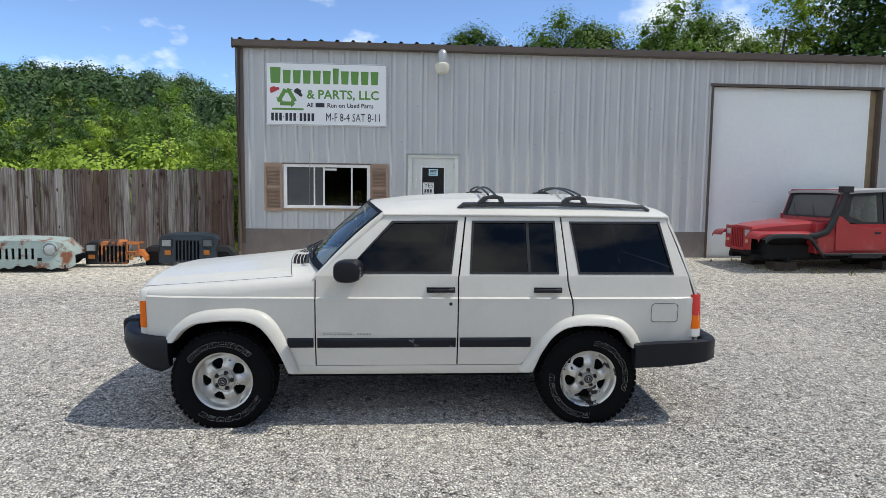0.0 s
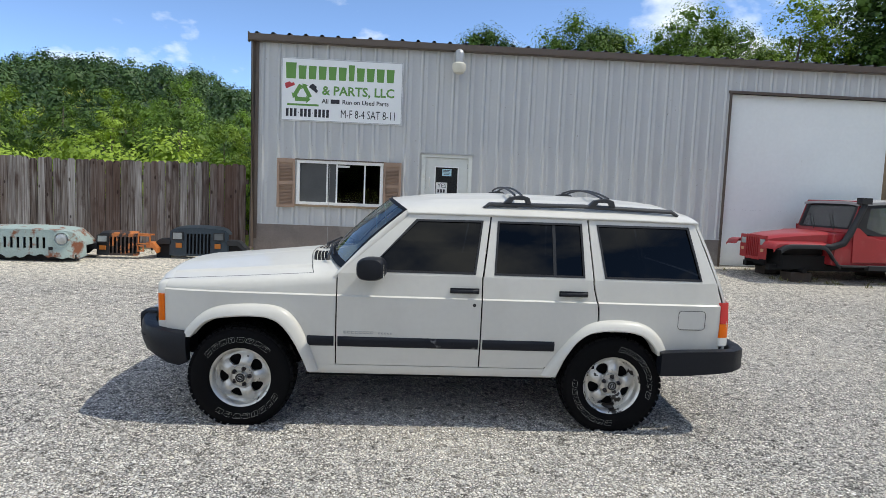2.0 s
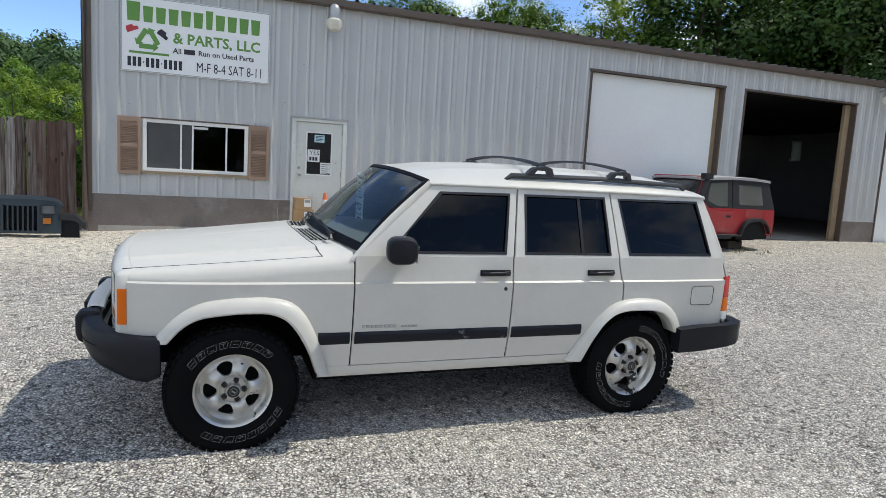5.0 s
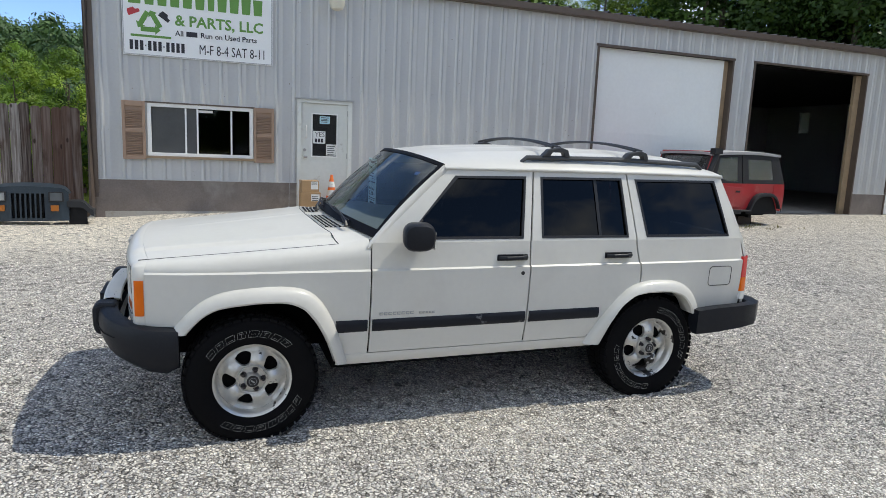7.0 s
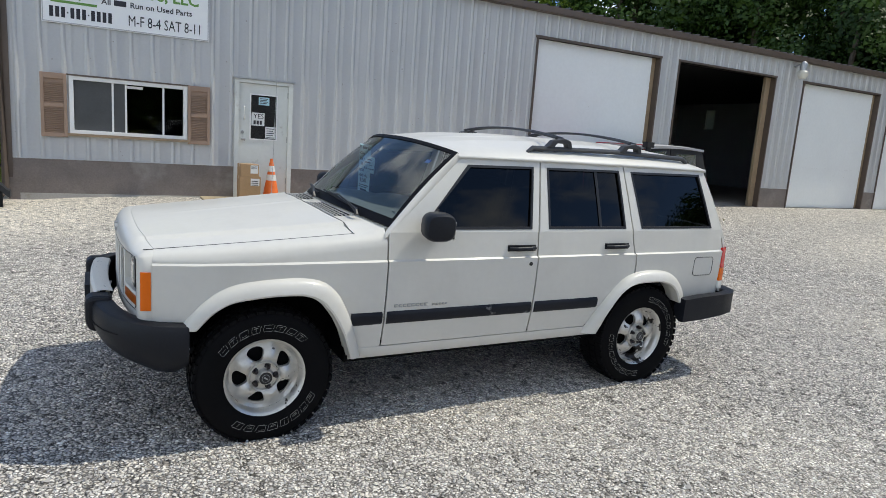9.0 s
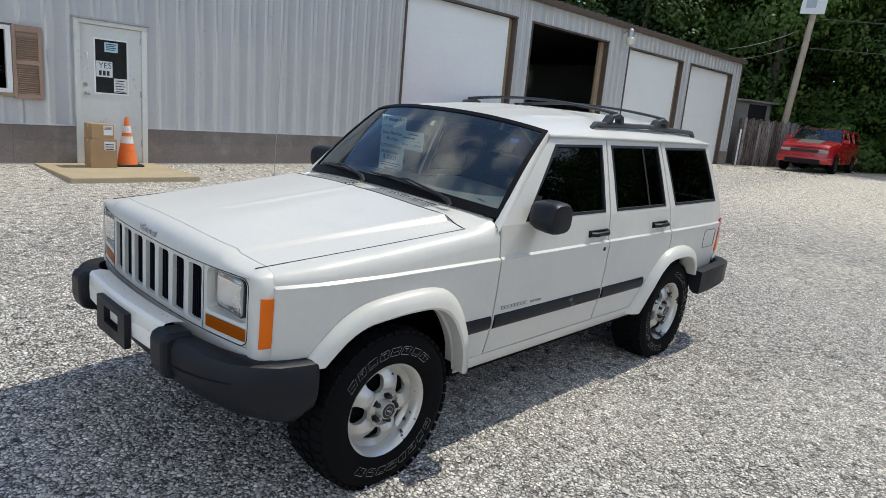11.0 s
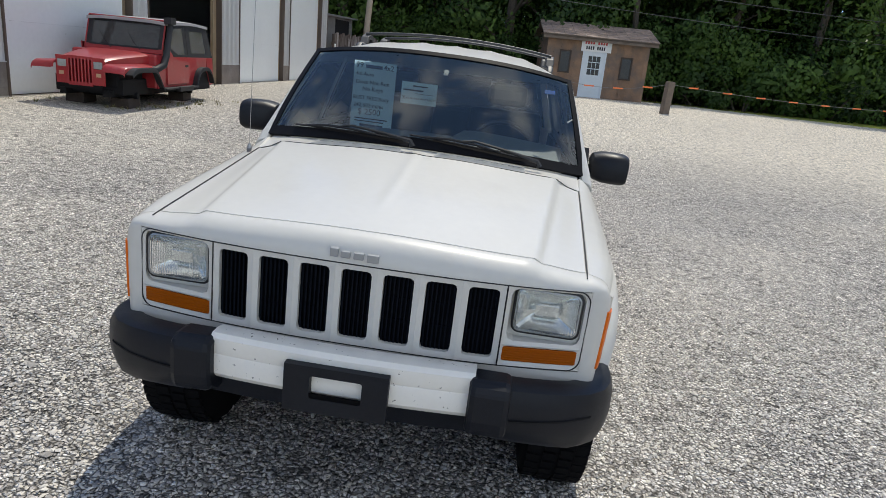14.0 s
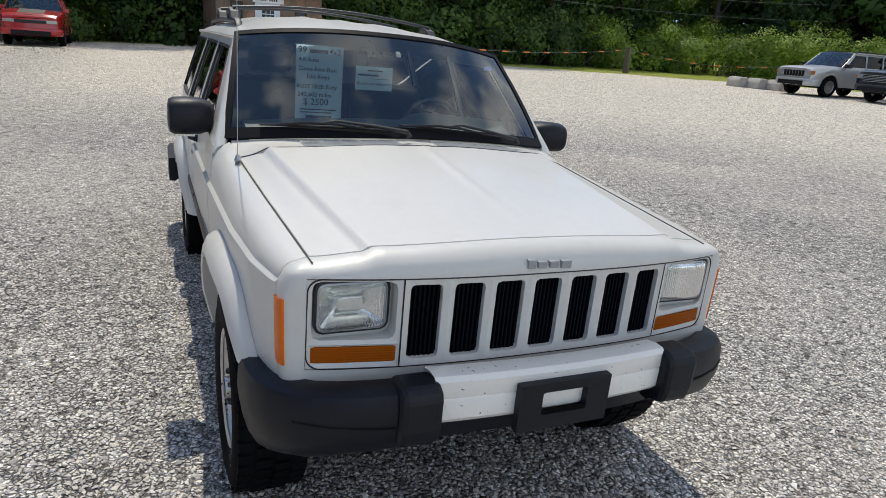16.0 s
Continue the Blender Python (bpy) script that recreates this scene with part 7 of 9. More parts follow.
    def roof(u, v):
        v2 = 2 * v - 1
        y = v2 * 0.668
        x0 = screen_head(max(-0.645, min(0.645, y))).x + 0.004
        x = x0 + (2.325 - x0) * u
        z = roof_z(x, y)
        if u == 0:
            z = min(z, screen_head(max(-0.645, min(0.645, y))).z + 0.004)
        for c in (-0.42, -0.21, 0.0, 0.21, 0.42):
            if 0.1 < u < 0.97:
                z += 0.006 * math.exp(-((y - c) / 0.035) ** 2)
        return (x, y, z)
    sheet(bm, roof, 24, 80)
    skirt(bm, (0, 0, -0.012))
    rf = part("roof", bm, PAINT, car, "white steel roof with shallow ribs", smooth=True)
    for s in (-1, 1):
        bm = bmesh.new()
        tube(bm, [(0.245, s * 0.672, 1.503), (0.9, s * 0.675, 1.507), (1.8, s * 0.675, 1.507), (2.31, s * 0.670, 1.502)], 0.009, 8)
        part("drip_rail", bm, PAINT, rf, smooth=True)
        bm = bmesh.new()
        tube(bm, [(0.78, s * 0.585, 1.548), (0.82, s * 0.585, 1.578), (1.5, s * 0.585, 1.588), (2.15, s * 0.585, 1.572), (2.20, s * 0.585, 1.545)], [0.014, 0.021, 0.021, 0.021, 0.014], 8, flat=0.75)
        rail = part("rack_rail", bm, RACK, rf, "black roof rack side rail", smooth=True)
        for x in (0.93, 1.54):
            bm = bmesh.new()
            prism(bm, [(x - 0.01, 1.590), (x + 0.035, 1.635), (x + 0.120, 1.652), (x + 0.175, 1.636), (x + 0.192, 1.590), (x + 0.155, 1.590), (x + 0.145, 1.618), (x + 0.065, 1.618), (x + 0.045, 1.590)], "y", s * 0.56, s * 0.61)
            part("rack_foot", bm, RACK, rail, bevel=0.006)
    for x in (1.00, 1.05, 1.63, 1.68):
        bm = bmesh.new()
        tube(bm, [(x, 0.59 * (2 * i / 14 - 1), 1.650 + 0.040 * (1 - (2 * i / 14 - 1) ** 2)) for i in range(15)], 0.008, 8)
        part("rack_bar", bm, RACK, rf, smooth=True)
    # tailgate
    bm = bmesh.new()
    prof = [(2.325, 1.50), (2.40, 1.30), (2.470, 1.085), (2.515, 0.95), (2.530, 0.80), (2.530, 0.62)]
    rows = []
    for x, z in prof:
        rows.append([bm.verts.new((x + 0.035 * (1 - (2 * j / 16 - 1) ** 2), (2 * j / 16 - 1) * (half_width(2.44, z) - 0.01), z)) for j in range(17)])
    for k in range(len(prof) - 1):
        for j in range(16):
            if k in (0, 1) and 1 <= j <= 14:
                continue
            bm.faces.new((rows[k][j], rows[k][j + 1], rows[k + 1][j + 1], rows[k + 1][j]))
    skirt(bm, (-0.02, 0, 0))
    gate = part("tailgate", bm, PAINT, car, smooth=True)
    bm = bmesh.new()
    sheet(bm, lambda u, v: (2.322 + 0.142 * u + 0.030 * (1 - (2 * v - 1) ** 2), (2 * v - 1) * (0.60 + 0.11 * u), 1.485 - 0.39 * u), 6, 14)
    part("rear_window", bm, TINT, gate, "dark tinted rear window", smooth=True)
    bm = bmesh.new()
    sheet(bm, lambda u, v: (2.318 + 0.03 * (1 - (2 * v - 1) ** 2), (2 * v - 1) * 0.66, roof_z(2.32, (2 * v - 1) * 0.66) - 0.003 + (1.462 - roof_z(2.32, (2 * v - 1) * 0.66)) * u), 3, 16)
    skirt(bm, (-0.03, 0, 0))
    part("gate_header", bm, PAINT, gate, smooth=True)
    # bumpers
    bm = bmesh.new()
    prof = [(-1.555, 0.700), (-1.560, 0.716), (-1.600, 0.724), (-1.632, 0.722), (-1.645, 0.710), (-1.648, 0.668), (-1.645, 0.662), (-1.648, 0.656), (-1.646, 0.600), (-1.63, 0.582), (-1.55, 0.575)]
    ys = [-0.385 + 0.77 * j / 12 for j in range(13)]
    rows = [[bm.verts.new((x + 0.035 * (y / 0.4) ** 2 * 0.6, y, z)) for y in ys] for x, z in prof]
    for a, b in zip(rows, rows[1:]):
        for j in range(12):
            bm.faces.new((a[j], a[j + 1], b[j + 1], b[j]))
    fb = part("front_bumper", bm, BUMPER_WHITE, car, "white steel front bumper with stone chips", smooth=True)
    fb.matrix_basis = Matrix.Translation((0.016, 0, 0))
    cap_front = [(0.372, -1.651), (0.455, -1.650), (0.475, -1.640), (0.56, -1.622), (0.65, -1.590), (0.725, -1.545), (0.785, -1.475), (0.818, -1.39)]
    for s in (-1, 1):
        bm = bmesh.new()
        path = [(-1.651, 0.372), (-1.650, 0.455), (-1.640, 0.475), (-1.622, 0.56), (-1.590, 0.65), (-1.545, 0.725), (-1.475, 0.785), (-1.39, 0.818), (-1.30, 0.830), (-1.235, 0.832)]
        tops = [0.706, 0.706, 0.704, 0.698, 0.690, 0.682, 0.672, 0.662, 0.655, 0.650]
        bots = [0.535, 0.520, 0.510, 0.500, 0.485, 0.468, 0.450, 0.420, 0.405, 0.435]
        if s < 0:
            path = [(x, -y) for x, y in path][::-1]
            tops, bots = tops[::-1], bots[::-1]
        bumper_run(bm, path, tops, bots)
        end = part("bumper_end", bm, PLASTIC, fb, "black moulded bumper end cap", smooth=True)
        bm = bmesh.new()
        prism(bm, [(-1.55, 0.715), (-1.635, 0.718), (-1.664, 0.707), (-1.670, 0.68), (-1.669, 0.60), (-1.658, 0.552), (-1.62, 0.538), (-1.55, 0.538)], "y", *sorted((s * 0.372, s * 0.490)))
        part("bumper_pad", bm, PLASTIC, end, bevel=0.018)
        # raised black strip, coloured as the shade of a moulded groove
        bm = bmesh.new()
        rows = []
        for i in range(13):
            y = 0.492 + 0.24 * i / 12
            x = lerp_rows(cap_front, y)
            d = Vector((lerp_rows(cap_front, y + 0.01) - x, 0.01)).normalized()
            rows.append([bm.verts.new((x - d.y * 0.0062, s * (y + d.x * 0.0062), z)) for z in (0.605, 0.6005)])
        for a, b in zip(rows, rows[1:]):
            bm.faces.new((a[0], b[0], b[1], a[1]))
        skirt(bm, (0.008, 0, 0))
        part("bumper_groove", bm, VENT, end)

    bm = bmesh.new()
    sheet(bm, lambda u, v: (-1.60 + 0.12 * (abs(2 * v - 1)) ** 3 + 0.03 * u, (2 * v - 1) * 0.78, 0.585 - 0.085 * u), 3, 20)
    skirt(bm, (0.03, 0, 0))
    part("air_dam", bm, PLASTIC, fb)
    bm = bmesh.new()
    ring_cell(bm, lambda y: -1.672, (-0.150, 0.150, 0.548, 0.692), (-0.075, 0.075, 0.592, 0.662), 0.006, 0.02, back=0.002)
    skirt(bm, (0.025, 0, 0))
    bracket = part("plate_bracket", bm, PLASTIC, fb, "black empty number plate bracket")
    part("bracket_slot", boxes((-1.668, -1.664, -0.075, 0.075, 0.592, 0.606)), VOID, bracket)
    bm = bmesh.new()
    half = [(2.03, 0.828), (2.20, 0.830), (2.42, 0.826), (2.52, 0.812), (2.572, 0.775), (2.595, 0.70), (2.600, 0.40), (2.602, 0.0)]
    path = [(x, y) for x, y in half] + [(x, -y) for x, y in half[::-1][1:]]
    n = len(half)
    tops = [0.615, 0.628, 0.634, 0.636, 0.636, 0.636, 0.636, 0.636]
    bots = [0.445, 0.450, 0.468, 0.480, 0.492, 0.495, 0.495, 0.495]
    bumper_run(bm, path[::-1], (tops + tops[::-1][1:]), (bots + bots[::-1][1:]))
    part("rear_bumper", bm, PLASTIC, car, "black moulded rear bumper", smooth=True)
    # underside, wheel wells, floor, coloured black for the shade there
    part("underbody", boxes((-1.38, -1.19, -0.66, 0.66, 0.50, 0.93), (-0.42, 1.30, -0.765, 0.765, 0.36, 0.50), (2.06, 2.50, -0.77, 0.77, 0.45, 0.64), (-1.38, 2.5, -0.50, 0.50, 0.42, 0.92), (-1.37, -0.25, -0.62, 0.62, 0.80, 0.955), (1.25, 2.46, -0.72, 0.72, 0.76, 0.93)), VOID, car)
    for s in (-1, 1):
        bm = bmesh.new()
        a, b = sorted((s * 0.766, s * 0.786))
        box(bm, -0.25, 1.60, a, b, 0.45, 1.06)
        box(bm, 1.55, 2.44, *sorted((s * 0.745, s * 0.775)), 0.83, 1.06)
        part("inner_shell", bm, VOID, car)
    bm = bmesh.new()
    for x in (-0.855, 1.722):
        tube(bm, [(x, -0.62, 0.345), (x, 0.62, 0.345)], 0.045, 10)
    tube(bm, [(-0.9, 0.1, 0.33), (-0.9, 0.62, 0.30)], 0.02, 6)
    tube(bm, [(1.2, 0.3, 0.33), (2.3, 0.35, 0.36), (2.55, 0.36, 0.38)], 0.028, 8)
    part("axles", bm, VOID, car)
    # cabin
    bm = bmesh.new()
    sheet(bm, lambda u, v: (lambda f: (f.x + 0.035 + (0.13 - f.x) * u, f.y, f.z - 0.025 + 0.055 * math.sin(u * math.pi * 0.8) + 0.045 * smooth01((0.42 - v) / 0.06) * smooth01((u - 0.40) / 0.25)))(screen_foot((2 * v - 1) * 0.66)), 8, 24)
    skirt(bm, (0, 0, -0.35))
    part("dashboard", bm, DASH, car, smooth=True)
    bm = bmesh.new()
    pts = [(0.26 + 0.05 * math.sin(a), 0.36 + 0.18 * math.cos(a), 1.10 + 0.17 * math.sin(a)) for a in (2 * math.pi * k / 22 for k in range(23))]
    tube(bm, pts, 0.014, 7, caps=False)
    tube(bm, [(0.26, 0.20, 1.09), (0.26, 0.52, 1.09)], 0.02, 6)
    wheel_side = Matrix.Translation((0, -0.72, 0))
    bmesh.ops.transform(bm, matrix=wheel_side, verts=bm.verts[:])
    part("steering_wheel", bm, SEAL, car, smooth=True)
    for y in (-0.36, 0.36):
        bm = bmesh.new()
        box(bm, 0.45, 0.98, y - 0.25, y + 0.25, 0.62, 0.82)
        box(bm, 0.92, 1.06, y - 0.24, y + 0.24, 0.80, 1.30, Matrix.Translation((0.98, 0, 0.8)) @ Matrix.Rotation(radians(14), 4, "Y") @ Matrix.Translation((-0.98, 0, -0.8)))
        box(bm, 1.09, 1.17, y - 0.13, y + 0.13, 1.31, 1.45)
        part("front_seat", bm, CLOTH, car, bevel=0.04)
    part("rear_seat", boxes((1.45, 1.90, -0.62, 0.62, 0.62, 0.84), (1.85, 1.98, -0.62, 0.62, 0.80, 1.22)), CLOTH, car, bevel=0.04)
    part("load_floor", boxes((1.98, 2.46, -0.70, 0.70, 0.66, 0.72), (-0.25, 1.98, -0.74, 0.74, 0.505, 0.52)), CLOTH, car)
    bm = bmesh.new()
    box(bm, -0.004, 0.002, -0.012, 0.012, -0.016, 0.016)
    button = part("mirror_button", bm, BUMPER_WHITE, glass_pane, "pale mirror mount stuck on the glass", bevel=0.003)
    button.matrix_basis = pose(*(scr(0.80, 0.468, -0.012)), 0, 42, 0)
    bm = bmesh.new()
    box(bm, -0.001, 0.001, -0.026, 0.026, -0.012, 0.012)
    sticker = part("sticker", bm, material("blue_sticker", (0.05, 0.16, 0.55), 0.5), glass_pane, "small blue inspection sticker")
    sticker.matrix_basis = pose(*(scr(0.80, 0.085, -0.008)), 0, 42, 4)
    # wipers
    for foot in (0.03, -0.546):
        bm = bmesh.new()

        def on_glass(y, up, out):
            p = screen_foot(y).lerp(screen_head(y * 0.88), up)
            return p + Vector((-0.66, 0, 0.75)) * out
        blade = [on_glass(foot + 0.06 + 0.54 * k / 9, 0.03 + 0.055 * k / 9, 0.016) for k in range(10)]
        tube(bm, blade, 0.0065, 6, flat=0.7)
        base = screen_foot(foot) + Vector((-0.045, 0, 0.006))
        tube(bm, [base, base + Vector((0.0, 0.012, 0.022)), on_glass(foot + 0.14, 0.035, 0.040), on_glass(foot + 0.30, 0.075, 0.042), blade[5] + Vector((-0.012, 0, 0.016))], [0.015, 0.011, 0.007, 0.005, 0.0045], 7)
        tube(bm, [blade[2], blade[4] + Vector((-0.010, 0, 0.014)), blade[6] + Vector((-0.010, 0, 0.014)), blade[8]], 0.006, 6)
        part("wiper", bm, SEAL, car, "black windscreen wiper", smooth=True)
    # aerial
    bm = bmesh.new()
    tube(bm, [(-0.475, 0.742, 1.045), (-0.475, 0.742, 1.075), (-0.473, 0.742, 1.095)], [0.016, 0.013, 0.006], 10)
    tube(bm, [(-0.473, 0.742, 1.09), (-0.46, 0.742, 1.98)], 0.0015, 6)
    part("aerial", bm, STEEL, car, "thin steel whip aerial")
    for x, turn_f in ((-0.855, 34.0), (1.722, 97.0)):
        for s in (-1, 1):
            build_wheel(car, x, s, turn_f * (1 if s < 0 else -1))
    return car


def screen_note(name, label, x, y_left, width, top, high, lean, lines):
    """A sheet standing upright behind the windscreen. Lines: text or None for a bar, height share, size, indent."""
    m = CAR_POSE @ pose(x, y_left, top, 0, 0, -90) @ pose(0, 0, 0, 90 + lean, 0, 0)
    note = thing(name, m, label, "paper note")
    part("sheet", boxes((0, width, -high, 0, -0.0012, 0)), PAPER, note)
    for body, down, size, ind, *thick in lines:
        if body:
            ob = new("writing", text_mesh(body, size, INK, bold=size * 0.004))
            ob.parent = note
            ob.matrix_basis = pose(ind, -high * down, 0.0006)
        else:
            part("writing_bar", boxes((ind, ind + size, -high * down, -high * down + (thick[0] if thick else 0.016), 0.0002, 0.0008)), INK, note)


CAR_POSE = pose(0, 5.358, 0.020, 1.45, 0, 0)
build_car(CAR_POSE)
screen_note("sale_note", "pale blue handwritten sale notice taped inside the windscreen", 0.062, 0.426, 0.216, 1.500, 0.335, 0, [
    ("99", 0.105, 0.040, 0.008), (None, 0.100, 0.085, 0.060), ("4x2", 0.105, 0.036, 0.150), ("4.0 Auto", 0.215, 0.026, 0.012), ("Does Not Run", 0.335, 0.029, 0.014),
    ("No Keys", 0.435, 0.030, 0.05), ("RUST FREE Body", 0.565, 0.0262, 0.006), ("242,602 miles", 0.675, 0.028, 0.010), ("$ 2500", 0.785, 0.042, 0.035),
    (None, 0.855, 0.17, 0.022, 0.005), (None, 0.895, 0.15, 0.022, 0.005), (None, 0.965, 0.12, 0.05, 0.012)])
screen_note("small_note", "small pale paper form taped inside the windscreen", 0.0, 0.166, 0.178, 1.429, 0.106, 0, [
    (None, 0.20, 0.075, 0.055, 0.006), (None, 0.40, 0.10, 0.01, 0.007), (None, 0.52, 0.09, 0.07, 0.002), ("X", 0.80, 0.024, 0.006), ("AS IS - NO WARRANTY", 0.78, 0.0145, 0.026)])

# ---- red soft-top off-roader on blocks by the garage ----
RED = material("faded_red_paint", (0.36, 0.026, 0.032), 0.35, spread=0.10, scale=3, fine=40, coat=0.3, dirt=(0.42, 0.12, 0.11), dirt_scale=2.2, dirt_from=0.58, dirt_to=0.8)
FABRIC = material("black_soft_top_fabric", (0.016, 0.017, 0.02), 0.8, spread=0.2, scale=8, fine=120)
TOP_GREY = material("pale_grey_top_fabric", (0.36, 0.36, 0.37), 0.85, spread=0.10, scale=3, fine=60)
VINYL = glass("cloudy_vinyl_window", (0.14, 0.14, 0.15), 0.20, haze=0.12, crease=True, ior=1.5)
OLD_WOOD = material("weathered_timber", (0.060, 0.045, 0.036), 0.9, spread=0.25, scale=5, fine=60, bump=0.3)


def build_offroader(m):
    c = thing("off_road_car", m, "red soft-top off-road car without wheels, standing on timber blocks", "car")
    tw = 0.74
    # tub sides with the rear arch cut out
    for s in (-1, 1):
        bm = bmesh.new()
        n = 48
        for i in range(n):
            xa, xb = 1.18 + 2.52 * i / n, 1.18 + 2.52 * (i + 1) / n

            def bottom(x):
                if 2.72 < x < 3.50:
                    t = (x - 2.72) / 0.78
                    return 0.32 + 0.34 * min(1, math.sin(t * math.pi) ** 0.45)
                return 0.30
            top = 0.84
            v = [bm.verts.new(p) for p in ((xa, s * tw, bottom(xa)), (xb, s * tw, bottom(xb)), (xb, s * (tw + 0.012), 0.60), (xa, s * (tw + 0.012), 0.60), (xb, s * tw, top), (xa, s * tw, top))]
            if max(bottom(xa), bottom(xb)) < 0.59:
                bm.faces.new((v[0], v[1], v[2], v[3]))
                bm.faces.new((v[3], v[2], v[4], v[5]))
            else:
                bm.faces.new((v[0], v[1], v[4], v[5]))
        bmesh.ops.remove_doubles(bm, verts=bm.verts[:], dist=0.001)
        skirt(bm, (0, -s * 0.03, 0))
        side = part("tub_side", bm, RED, c)
        # half door
        bm = bmesh.new()
        prism(bm, [(1.52, 0.36), (2.45, 0.36), (2.48, 0.76), (2.05, 0.78), (1.80, 0.83), (1.62, 0.97), (1.50, 0.98)], "y", s * (tw + 0.010), s * (tw + 0.028))
        door = part("half_door", bm, RED, c, bevel=0.006)
        part("door_latch", boxes((2.28, 2.40, *sorted((s * (tw + 0.028), s * (tw + 0.036))), 0.66, 0.70)), FLAT_BLACK, door)
        # soft upper door and rear side curtain with clear windows
        for nm, out, win in (("door_curtain", [(1.56, 0.97), (1.74, 1.40), (2.44, 1.44), (2.48, 0.79), (2.05, 0.81), (1.80, 0.86)], [(1.78, 0.98), (1.86, 1.33), (2.34, 1.36), (2.36, 0.88), (2.06, 0.88)]),
                             ("side_curtain", [(2.50, 0.80), (2.46, 1.44), (3.50, 1.42), (3.70, 0.84)], [(2.66, 0.92), (2.63, 1.32), (3.30, 1.32), (3.38, 0.92)])):
            bm = bmesh.new()

            def at(x, z):
                return (x, s * (tw - 0.06 * max(0, z - 0.82) / 0.6), z)
            k = len(win)
            big = out if len(out) == k else out[:4] + out[5:] if len(out) == k + 1 else out
            vo = [bm.verts.new(at(*p)) for p in big]
            vi = [bm.verts.new(at(*p)) for p in win]
            for i in range(k):
                j = (i + 1) % k
                bm.faces.new((vo[i], vo[j], vi[j], vi[i]))
            skirt(bm, (0, -s * 0.012, 0))
            cur = part(nm, bm, FABRIC, c, "black fabric side curtain")
            bm = bmesh.new()
            bm.faces.new([bm.verts.new((at(*p)[0], at(*p)[1] - s * 0.006, at(*p)[2])) for p in win])
            part("vinyl_window", bm, VINYL, cur, "cloudy creased vinyl window")
        # front wing with flare, long and flat
        bm = bmesh.new()
        top = [(0.03, 0.575), (0.07, 0.640), (0.14, 0.668), (0.75, 0.680), (1.14, 0.682), (1.26, 0.660)]
        rows = []
        for x, z in top:
            inner = lerp_rows([(0, 0.38), (1.2, 0.60)], x)
            rows.append([bm.verts.new((x, s * inner, z + 0.02)), bm.verts.new((x, s * (inner + 0.05), z + 0.008)), bm.verts.new((x, s * 0.715, z)), bm.verts.new((x, s * 0.74, z - 0.018)), bm.verts.new((x, s * 0.74, z - 0.055))])
        for a, b in zip(rows, rows[1:]):
            for k in range(4):
                bm.faces.new((a[k], b[k], b[k + 1], a[k + 1]))
        skirt(bm, (0, 0, -0.02))
        part("front_wing", bm, RED, c, smooth=True)
        for nm, pts in (("front_flare", [(0.10, 0.555), (0.17, 0.640), (0.30, 0.655), (0.92, 0.658), (1.00, 0.625), (1.13, 0.42), (1.25, 0.30)]), ("rear_flare", [(2.66, 0.32), (2.76, 0.55), (2.90, 0.65), (3.28, 0.66), (3.44, 0.56), (3.54, 0.34)])):
            bm = bmesh.new()
            rr = spread_rows(pts, 16)
            rows = [[bm.verts.new((x, s * (tw - 0.01), z)), bm.verts.new((x, s * (tw + 0.10), z + 0.005)), bm.verts.new((x, s * (tw + 0.115), z - 0.03)), bm.verts.new((x, s * (tw + 0.11), z - 0.06))] for x, z in rr]
            for a, b in zip(rows, rows[1:]):
                for k in range(3):
                    bm.faces.new((a[k], b[k], b[k + 1], a[k + 1]))
            skirt(bm, (0, 0, -0.008))
            if nm == "front_flare" and s > 0:
                bm.free()
                continue
            part(nm, bm, FLAT_BLACK, c, "black plastic wheel arch extension", smooth=True)
        bm = bmesh.new()
        box(bm, 1.24, 2.66, *sorted((s * 0.70, s * 0.88)), 0.285, 0.315)
        box(bm, 1.75, 2.35, *sorted((s * 0.80, s * 0.90)), 0.24, 0.325)
        part("side_step", bm, FLAT_BLACK, c, bevel=0.008)
    # bonnet, grille, cowl
    bm = bmesh.new()
    sheet(bm, lambda u, v: (0.16 + 1.02 * u, (2 * v - 1) * (0.375 + 0.225 * u), 0.74 + 0.10 * u + (0.055 * (1 - abs(2 * v - 1) ** 6)) - (0.03 * (1 - u) ** 6)), 12, 24)
    skirt(bm, (0, 0, -0.16))
    part("bonnet", bm, RED, c, "faded red bonnet with pale worn patches", smooth=True)
    bm = bmesh.new()
    for k in range(7):
        y = (k - 3) * 0.055
        ring_cell(bm, lambda yy: 0.10 + 0.02 * abs(yy / 0.6) ** 2, (y - 0.0275, y + 0.0275, 0.32, 0.772), (y - 0.0155, y + 0.0155, 0.37, 0.73), 0.012, 0.04)
    for s in (-1, 1):
        a, b = sorted((s * 0.1925, s * 0.385))
        ring_cell(bm, lambda yy: 0.10 + 0.02 * abs(yy / 0.6) ** 2, (a, b, 0.34, 0.765), (s * 0.288 - 0.072, s * 0.288 + 0.072, 0.590, 0.705), 0.014, 0.03)
    skirt(bm, (0.03, 0, 0))
    grille = part("grille", bm, RED, c, "red slotted face with square headlamps")
    part("radiator", boxes((0.16, 0.20, -0.30, 0.30, 0.26, 0.75)), VOID_BLACK, c)
    for s in (-1, 1):
        bm = boxes((0.105, 0.125, s * 0.288 - 0.069, s * 0.288 + 0.069, 0.593, 0.702))
        part("headlamp", bm, LAMP_LENS, grille, bevel=0.004)
